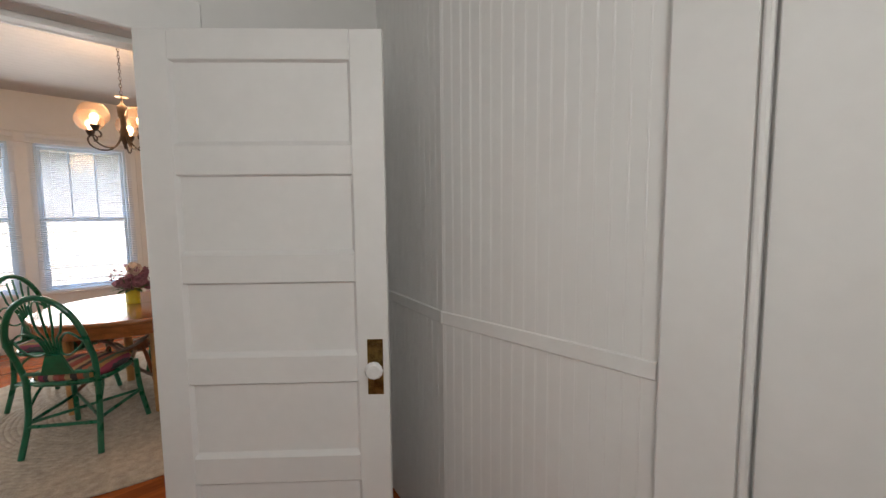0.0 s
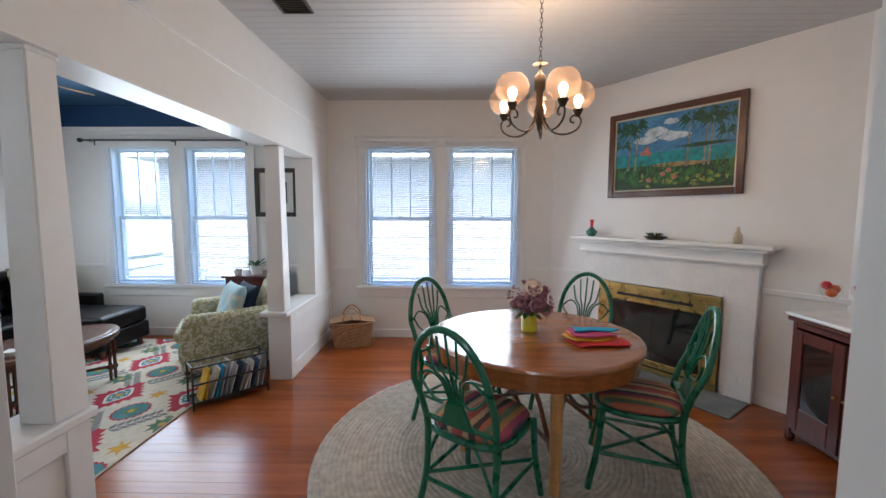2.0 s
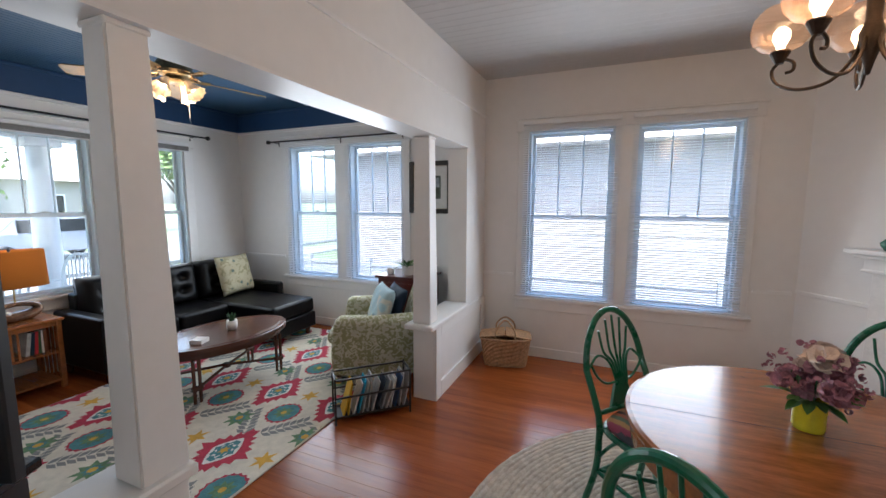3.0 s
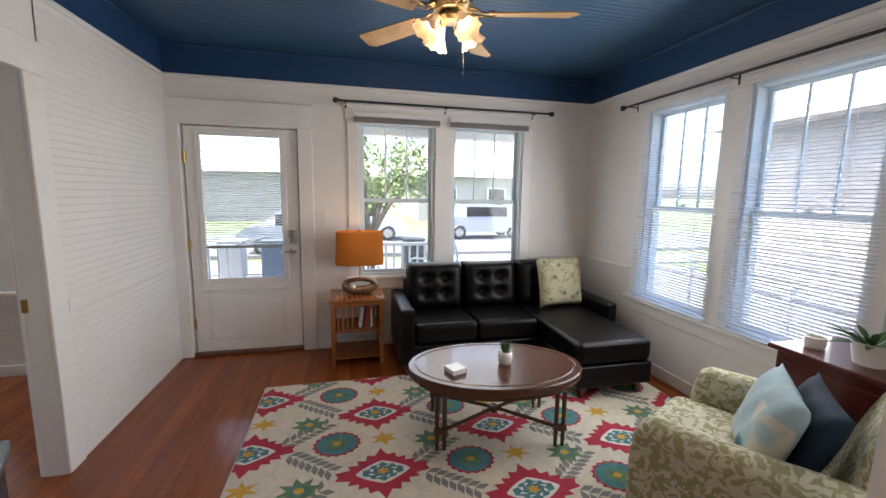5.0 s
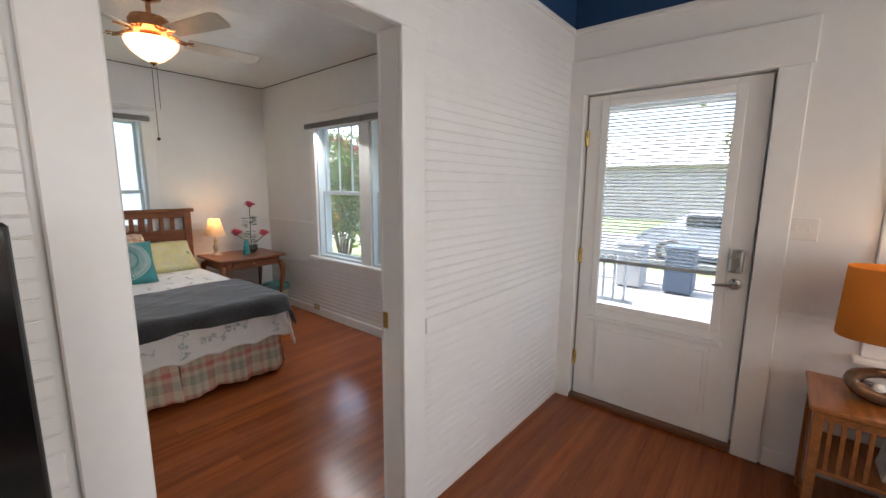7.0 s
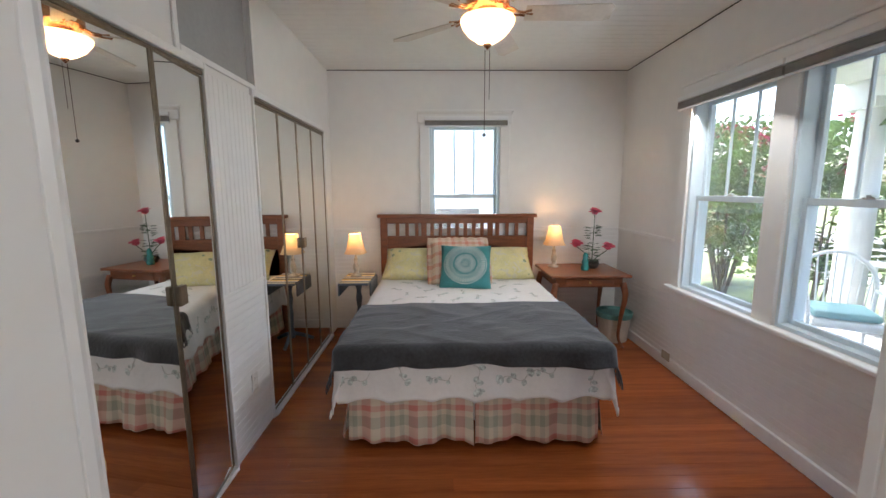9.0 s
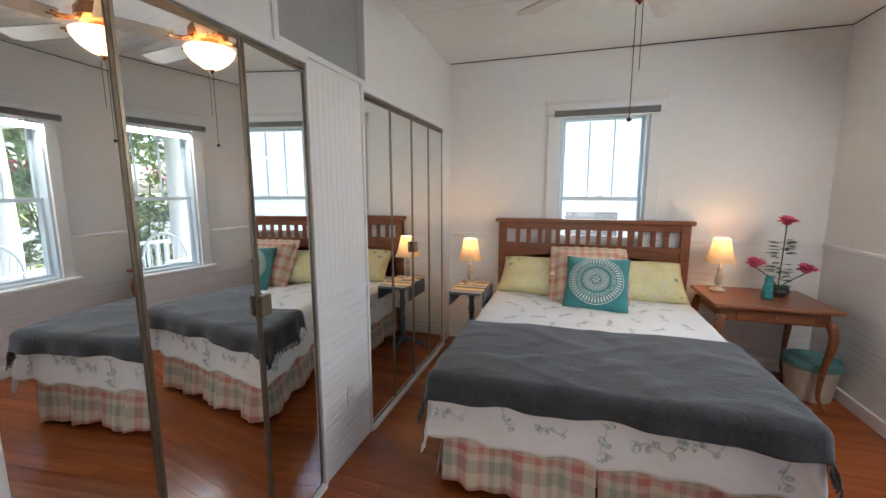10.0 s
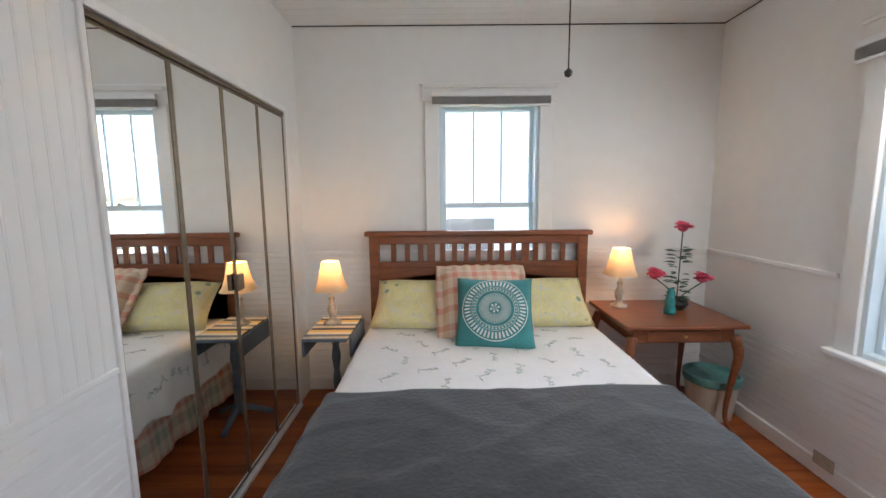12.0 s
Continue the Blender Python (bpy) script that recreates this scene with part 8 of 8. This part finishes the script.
    part("liner", turned([(0.166, 0.235), (0.17, 0.245), (0.17, 0.285), (0.16, 0.29), (0.15, 0.26)], 30), mat("teal liner", (0.12, 0.30, 0.28), 0.5, var=0.2), b, "teal plastic liner")


vanity()


def nightstand():
    t = thing("nightstand", pose(-1.87, -2.70, 0), "grey-blue pedestal side table with a striped drop-leaf top", "table")
    STR = stripes("striped cloth", [(0.55, 0.50, 0.38), (0.06, 0.07, 0.09), (0.55, 0.40, 0.12), (0.60, 0.56, 0.46), (0.12, 0.16, 0.20)], "Y", 0.20, noise_amt=0.003)
    part("top", boxes((-0.13, -0.23, 0.625, 0.13, 0.23, 0.645), bevel=0.004), GREYWOOD, t)
    part("runner", boxes((-0.135, -0.225, 0.645, 0.135, 0.225, 0.651), bevel=0.001), STR, t, "striped woven table runner")
    for s in (-1, 1):
        part("leaf", boxes((s * 0.136, -0.20, 0.52, s * 0.15, 0.20, 0.64), bevel=0.003), GREYWOOD, t)
    part("column", turned([(0, 0.06), (0.03, 0.06), (0.035, 0.10), (0.02, 0.15), (0.026, 0.30), (0.018, 0.36), (0.03, 0.45), (0.02, 0.52), (0.04, 0.60), (0.05, 0.625), (0, 0.625)], 18), GREYWOOD, t, smooth=True)
    for i in range(3):
        a = radians(90 + 120 * i)
        part("foot", rod(spline([(0.02 * math.cos(a), 0.02 * math.sin(a), 0.10), (0.10 * math.cos(a), 0.10 * math.sin(a), 0.07), (0.20 * math.cos(a), 0.20 * math.sin(a), 0.018)], 4), [0.02] * 5 + [0.017] * 4, 8), GREYWOOD, t)


nightstand()


# ---------------------------------------------------------------- outdoors
GRASS = mat("dry lawn", (0.10, 0.13, 0.045), 0.95, var=0.3, scale=0.8, bump=0.6, bscale=30)
ASPH = mat("asphalt", (0.10, 0.10, 0.10), 0.9, var=0.2, scale=2, bump=0.4, bscale=60)
CONC = mat("concrete", (0.17, 0.167, 0.16), 0.85, var=0.15, scale=2, bump=0.3, bscale=40)
SIDING = mat("beige siding", (0.34, 0.31, 0.275), 0.8, var=0.08, scale=1)
SHING = mat("pale grey shingle", (0.55, 0.52, 0.49), 0.9, var=0.25, scale=6)
PORCHF = mat("grey porch paint", (0.30, 0.31, 0.31), 0.6, var=0.15, scale=3)
BARK = mat("bark", (0.11, 0.08, 0.055), 0.9, var=0.3, scale=8, bump=0.8, bscale=20)
SHELL = mat("porch paint white", (0.78, 0.78, 0.76), 0.5, var=0.04)
gnd = tagged(put("ground", boxes((-400, -400, -0.75, 400, 400, -0.60)), GRASS), "dry green lawn around the house", "ground", kind="structure")
tagged(put("road", boxes((-21, -200, -0.60, -14, 200, -0.585)), ASPH), "grey asphalt street in front of the house", "road", kind="structure")
tagged(put("pavement", boxes((-12.8, -200, -0.60, -11.4, 200, -0.55), (-14.15, -200, -0.60, -14, 200, -0.47)), CONC), "concrete pavement and kerb", "pavement", kind="structure")
tagged(put("front_yard", boxes((-11.4, -3.0, -0.60, -7.35, 5.2, -0.585)), CONC), "pale concrete front yard before the porch", "pavement", kind="structure")
tagged(put("driveway", boxes((-14, 5.2, -0.60, 4, 8.4, -0.58)), CONC), "pale concrete drive beside the house", "driveway", kind="structure")
tagged(put("porch_floor", boxes((-7.3, -3.5, -0.60, -4.825, 5.2, -0.06)), PORCHF), "grey painted porch floor", "porch", kind="structure")
tagged(put("porch_ceiling", boxes((-7.5, -3.6, 2.62, -4.825, 5.3, 2.75)), SHELL), "white porch ceiling", "porch", kind="structure")
tagged(put("porch_beam", boxes((-7.4, -3.6, 2.40, -7.2, 5.3, 2.62)), SHELL), "white beam along the porch edge", "porch", kind="structure")
tagged(put("house_base", boxes((-4.82, -3.31, -0.60, 3.3, 4.93, -0.15)), CONC), "concrete base under the house", "foundation", kind="structure")


def porch_column(y):
    c = thing("porch_column", pose(-7.25, y, -0.06), "round white porch column", "column", "porch columns")
    part("shaft", turned([(0, 0.06), (0.15, 0.06), (0.15, 1.0), (0.125, 2.36), (0, 2.36)], 24), SHELL, c, smooth=False)
    part("base", boxes((-0.19, -0.19, 0, 0.19, 0.19, 0.06)), SHELL, c)
    part("capital", boxes((-0.19, -0.19, 2.36, 0.19, 0.19, 2.46)), SHELL, c)


for y in (-3.3, -0.55, 3.75):
    porch_column(y)


def railing(y0, y1):
    r = thing("porch_railing", pose(-7.25, 0, -0.06), "white wooden porch railing", "railing", "porch railings")
    part("top_rail", boxes((-0.04, y0, 0.72, 0.04, y1, 0.77), bevel=0.005), SHELL, r)
    part("bottom_rail", boxes((-0.025, y0, 0.10, 0.025, y1, 0.15)), SHELL, r)
    y = y0 + 0.06
    while y < y1:
        part("baluster", boxes((-0.015, y - 0.015, 0.15, 0.015, y + 0.015, 0.72)), SHELL, r)
        y += 0.13


railing(-3.1, -0.75)
railing(-0.35, 0.6)
railing(2.0, 3.55)


def wicker_chair(m):
    c = thing("porch_chair", m, "white wicker porch chair with a round back", "chair", "porch chairs")
    part("seat", soft_box(-0.24, -0.22, 0.34, 0.24, 0.24, 0.42, 0.03, 2), SHELL, c)
    part("cushion", soft_box(-0.22, -0.20, 0.42, 0.22, 0.22, 0.49, 0.03, 2), mat("aqua cushion", (0.25, 0.45, 0.45), 0.8), c)
    hoop = [(0.30 * math.cos(a), -0.24, 0.62 + 0.34 * math.sin(a)) for a in [math.pi * i / 16 for i in range(17)]]
    part("back_hoop", rod([(0.28, -0.22, 0.36)] + hoop + [(-0.28, -0.22, 0.36)], 0.018, 8), SHELL, c)
    for k in range(-4, 5):
        part("back_cane", rod([(0.055 * k, -0.22, 0.40), (0.065 * k, -0.24, 0.62 + 0.33 * math.sqrt(max(0, 1 - (k / 4.6) ** 2)))], 0.007, 6), SHELL, c)
    for sx in (-1, 1):
        part("arm", rod(spline([(sx * 0.29, -0.22, 0.62), (sx * 0.31, 0.05, 0.62), (sx * 0.28, 0.24, 0.58), (sx * 0.25, 0.24, 0.0)], 5), 0.016, 8), SHELL, c)
        part("rear_leg", rod([(sx * 0.25, -0.22, 0.36), (sx * 0.26, -0.26, 0)], 0.016, 8), SHELL, c)
    return c


pc = wicker_chair(yaw(-6.2, -0.85, 0.3, -0.95, -0.06))
copy_thing(pc, yaw(-6.2, -2.35, 0.5, 0.86, -0.06))
copy_thing(pc, yaw(-6.2, 3.4, 0.2, -0.95, -0.06))


def leafy(bm, c, r, n, rng, size):
    for _ in range(n):
        d = Vector((rng.gauss(0, 1), rng.gauss(0, 1), rng.gauss(0, 0.8))).normalized() * r * rng.random() ** 0.4
        p = Vector(c) + d
        u = Vector((rng.gauss(0, 1), rng.gauss(0, 1), rng.gauss(0, 1))).normalized()
        w = u.orthogonal().normalized()
        s = size * rng.uniform(0.6, 1.3)
        bm.faces.new([bm.verts.new(p + u * s * a + w * s * 0.5 * b) for a, b in ((-1, 0), (0, -1), (1, 0), (0, 1))])


def tree(x, y, h, spread, seed, label, leafmat, clumps=60, leaves=60, size=0.10, trunk=0.13):
    rng = random.Random(seed)
    t = thing("tree", pose(x, y, -0.60), label, "tree")
    bm, tips = bmesh.new(), []
    tube(bm, [(0, 0, 0), (0.05, 0.02, h * 0.2), (0, 0, h * 0.32)], [trunk, trunk * 0.8, trunk * 0.7], 10)
    for i in range(9):
        a = 6.283 * i / 9 + rng.uniform(-0.3, 0.3)
        e = rng.uniform(0.5, 1.0)
        p1 = Vector((math.cos(a) * spread * 0.45 * e, math.sin(a) * spread * 0.45 * e, h * rng.uniform(0.5, 0.65)))
        p2 = Vector((math.cos(a) * spread * e, math.sin(a) * spread * e, h * rng.uniform(0.7, 1.0)))
        tube(bm, spline([(0, 0, h * 0.28), p1, p2], 4), [trunk * 0.5 * (1 - 0.1 * k) for k in range(9)], 7)
        tips += [p1, (p1 + p2) / 2, p2]
        for k in range(3):
            q = p1.lerp(p2, rng.random())
            q2 = q + Vector((rng.gauss(0, 0.5), rng.gauss(0, 0.5), rng.uniform(0.1, 0.7))) * spread * 0.4
            tube(bm, [q, q2], [trunk * 0.16, trunk * 0.06], 5)
            tips.append(q2)
    part("trunk", bm, BARK, t)
    bm = bmesh.new()
    for _ in range(clumps):
        c = rng.choice(tips) + Vector((rng.gauss(0, 0.25), rng.gauss(0, 0.25), rng.gauss(0, 0.25)))
        leafy(bm, c, rng.uniform(0.25, 0.5) * spread * 0.4, leaves, rng, size)
    part("crown", bm, leafmat, t)
    return t


FOL = mat("street tree leaves", (0.14, 0.21, 0.05), 0.7, var=0.4, scale=3)
FOL2 = mat("hedge leaves", (0.17, 0.25, 0.07), 0.7, var=0.4, scale=3)
BLOOM = mat("magenta bracts", (0.55, 0.03, 0.12), 0.7, var=0.3, scale=5)
tree(-10.2, 2.75, 3.6, 1.7, 1, "small branching street tree with sparse leaves", FOL, 130, 34, 0.055, 0.11)
tree(-28.0, 20.0, 7.0, 3.4, 3, "tall green tree across the street", FOL, 80, 70, 0.22, 0.25)
tree(-23.5, -14.0, 7.5, 3.6, 4, "tall green tree across the street", FOL2, 80, 70, 0.22, 0.25)


def shrub(x, y, r, h, seed, label, bloom):
    rng = random.Random(seed)
    s = thing("shrub", pose(x, y, -0.60), label, "shrub")
    bm = bmesh.new()
    for i in range(7):
        a = i * 0.9
        tube(bm, [(0.05 * math.cos(a), 0.05 * math.sin(a), 0), (r * 0.5 * math.cos(a), r * 0.5 * math.sin(a), h * 0.7)], [0.025, 0.01], 5)
    part("stems", bm, BARK, s)
    bm, bf = bmesh.new(), bmesh.new()
    for _ in range(46):
        c = Vector((rng.gauss(0, r * 0.45), rng.gauss(0, r * 0.45), h * rng.uniform(0.25, 1.0)))
        leafy(bm, c, 0.30, 110, rng, 0.06)
        if rng.random() < bloom:
            leafy(bf, c + Vector((0, 0, 0.12)), 0.22, 40, rng, 0.05)
    part("foliage", bm, FOL2, s)
    part("blossoms", bf, BLOOM, s)


shrub(-8.2, -3.1, 1.1, 3.2, 5, "tall shrub with red blossoms beside the porch", 0.15)
shrub(-8.1, -1.6, 0.8, 1.9, 6, "bougainvillea with magenta flowers by the porch", 0.45)
shrub(-8.0, -6.3, 1.1, 3.2, 8, "tall shrub with red and orange blossoms", 0.15)
shrub(-9.2, -8.0, 1.2, 3.4, 9, "tall leafy shrub in the side yard", 0.15)
shrub(-8.3, -4.8, 1.0, 3.0, 7, "tall green shrub beside the porch", 0.2)


def car(m, paint, label, tall=0.0):
    c = thing("car", m, label, "car", "parked cars")
    P = mat("car paint " + label.split()[0], paint, 0.25, var=0.03, coat=0.6)
    prof = [(-2.15, 0.35), (-2.2, 0.70), (-1.9, 0.92 + tall * 0.3), (-1.55, 0.98 + tall * 0.3), (-1.0, 1.42 + tall), (0.75, 1.45 + tall), (1.45, 1.0 + tall * 0.3), (2.05, 0.85 + tall * 0.2), (2.2, 0.6), (2.15, 0.35)]
    bm = bmesh.new()
    rows = []
    for s, k in ((-0.88, 0), (-0.90, 0.3), (0.90, 0.3), (0.88, 0)):
        rows.append([bm.verts.new((x, s * (0.82 if z > 1.2 else 1.0), z)) for x, z in prof])
    for A, B in zip(rows, rows[1:]):
        for j in range(len(prof)):
            bm.faces.new((A[j], A[(j + 1) % len(prof)], B[(j + 1) % len(prof)], B[j]))
    bm.faces.new(rows[0]), bm.faces.new(rows[-1])
    part("body", bm, P, c)
    for s in (-1, 1):
        part("side_window", boxes((-1.0, s * 0.80, 1.02 + tall * 0.3, 0.95, s * 0.895, 1.36 + tall)), SCREEN, c)
    for x in (-1.35, 1.35):
        for s in (-1, 1):
            bm = turned([(0, -0.11), (0.30, -0.11), (0.335, -0.07), (0.335, 0.07), (0.30, 0.11), (0, 0.11)], 22)
            bmesh.ops.transform(bm, matrix=Matrix.Translation((x, s * 0.82, 0.335)) @ Matrix.Rotation(radians(90), 4, "X"), verts=bm.verts)
            w = part("wheel", bm, BLACK, c)
            bm = turned([(0, -0.118), (0.20, -0.118), (0.20, 0.118), (0, 0.118)], 16)
            bmesh.ops.transform(bm, matrix=Matrix.Translation((x, s * 0.82, 0.335)) @ Matrix.Rotation(radians(90), 4, "X"), verts=bm.verts)
            part("rim", bm, CHROME, w)


FENCEV = mat("dull white vinyl", (0.33, 0.33, 0.34), 0.6, var=0.06, scale=3)


def side_fence():
    f = thing("yard_fence", pose(0, 7.6, -0.60), "low white vinyl fence along the side drive", "fence")
    for k in range(9):
        x = -9.0 + 1.5 * k
        part("post", boxes((x - 0.05, -0.05, 0, x + 0.05, 0.05, 1.0), (x - 0.06, -0.06, 1.0, x + 0.06, 0.06, 1.03), bevel=0.006), FENCEV, f)
        if k < 8:
            part("panel", boxes((x + 0.05, -0.015, 0.08, x + 1.45, 0.015, 0.90), bevel=0.003), FENCEV, f)
            part("rail", boxes((x + 0.05, -0.03, 0.88, x + 1.45, 0.03, 0.95), bevel=0.004), FENCEV, f)


side_fence()
car(Matrix.Translation((-15.3, 1.0, -0.585)) @ Matrix.Rotation(radians(90), 4, "Z"), (0.35, 0.36, 0.38), "silver sedan parked at the kerb")
car(Matrix.Translation((-19.4, 8.6, -0.585)) @ Matrix.Rotation(radians(90), 4, "Z"), (0.30, 0.31, 0.33), "grey car parked across the street", 0.15)
car(Matrix.Translation((-19.2, 2.6, -0.585)) @ Matrix.Rotation(radians(90), 4, "Z"), (0.60, 0.60, 0.61), "white car parked across the street", 0.2)
car(Matrix.Translation((-15.3, -6.5, -0.585)) @ Matrix.Rotation(radians(90), 4, "Z"), (0.55, 0.56, 0.58), "pale car parked at the kerb", 0.2)


def bin_(x, y, mt, label):
    b = thing("wheelie_bin", pose(x, y, -0.60), label, "bin", "kerbside bins")
    part("body", boxes((-0.25, -0.25, 0.05, 0.25, 0.25, 0.9), bevel=0.03), mt, b)
    part("lid", boxes((-0.28, -0.28, 0.90, 0.28, 0.28, 0.96), bevel=0.02), mt, b)


bin_(-11.0, -0.4, mat("grey bin", (0.30, 0.31, 0.32), 0.6), "pale grey wheeled bin on the pavement")
bin_(-11.0, 0.5, mat("navy bin", (0.03, 0.05, 0.09), 0.6), "dark blue wheeled bin on the pavement")
bin_(-11.1, 3.9, mat("black bin", (0.03, 0.03, 0.03), 0.6), "black wheeled bin near the tree")


def neighbour(name, x0, y0, x1, y1, eave, ridge, axis, windows, label, paint=SIDING):
    h = thing(name, pose(0, 0, -0.60), label, "house")
    part("wall", boxes((x0, y0, 0, x1, y1, eave)), paint, h)
    bm = bmesh.new()
    o = 0.5
    if axis == "x":
        ym = (y0 + y1) / 2
        v = [bm.verts.new(p) for p in ((x0 - o, y0 - o, eave), (x1 + o, y0 - o, eave), (x1 + o, y1 + o, eave), (x0 - o, y1 + o, eave), (x0 - o, ym, ridge), (x1 + o, ym, ridge))]
        for q in ((0, 1, 5, 4), (2, 3, 4, 5), (0, 4, 3), (1, 2, 5), (0, 3, 2, 1)):
            bm.faces.new([v[i] for i in q])
    else:
        xm = (x0 + x1) / 2
        v = [bm.verts.new(p) for p in ((x0 - o, y0 - o, eave), (x1 + o, y0 - o, eave), (x1 + o, y1 + o, eave), (x0 - o, y1 + o, eave), (xm, y0 - o, ridge), (xm, y1 + o, ridge))]
        for q in ((0, 3, 5, 4), (1, 4, 5, 2), (0, 4, 1), (2, 5, 3), (0, 1, 2, 3)):
            bm.faces.new([v[i] for i in q])
    part("roof", bm, SHING, h)
    for (ax, a, b, c, z0, z1) in windows:
        w = part("window", boxes((a, c - 0.05, z0, b, c + 0.05, z1) if ax == "x" else (c - 0.05, a, z0, c + 0.05, b, z1)), SHELL, h)
        part("pane", boxes((a + 0.08, c - 0.07, z0 + 0.08, b - 0.08, c + 0.07, z1 - 0.08) if ax == "x" else (c - 0.07, a + 0.08, z0 + 0.08, c + 0.07, b - 0.08, z1 - 0.08)), SCREEN, w)
    n = 0
    z = 0.25
    bm = bmesh.new()
    while z < eave:
        if axis == "x":
            box(bm, x0, y0 - 0.006, z, x1, y0, z + 0.012), box(bm, x0, y1, z, x1, y1 + 0.006, z + 0.012)
        else:
            box(bm, x1, y0, z, x1 + 0.006, y1, z + 0.012)
        z += 0.22
    part("siding_laps", bm, paint, h)


neighbour("house", -6.0, 8.6, 9.0, 16.0, 3.2, 5.2, "x", [("x", 4.5, 5.6, 8.6, 1.4, 2.6)], "beige neighbouring house with a grey shingle roof")
neighbour("house", -6.0, -15.0, 9.0, -7.6, 3.9, 5.6, "x", [("x", -3.6, -2.5, -7.6, 1.0, 1.75)], "white house on the other side of the yard", SHELL)
neighbour("house", -40.0, -9.0, -31.0, 3.5, 3.4, 5.8, "y", [], "pale house across the street")
neighbour("house", -40.0, 7.5, -31.0, 20.0, 3.4, 5.8, "y", [("y", 9.0, 10.5, -31.0, 1.2, 2.6), ("y", 13.0, 14.5, -31.0, 1.2, 2.6)], "pale house across the street")

# ---------------------------------------------------------------- floor boards
def boards():
    rng = random.Random(4)
    y, k = -3.163, 0
    while y < 4.78:
        x = -4.67 - rng.uniform(0, 2.0)
        while x < 2.885:
            L = rng.choice((2.2, 2.7, 3.2, 3.8))
            a, b = max(x, -4.67), min(x + L, 2.885)
            if b - a > 0.05:
                bm = bmesh.new()
                box(bm, a + 0.0002, y + 0.0002, -0.022, b - 0.0002, y + 0.0898, 0.0, bevel=0.0006)
                part("floor_board", bm, FLOORW, floor)
            x += L
        y += 0.09


boards()
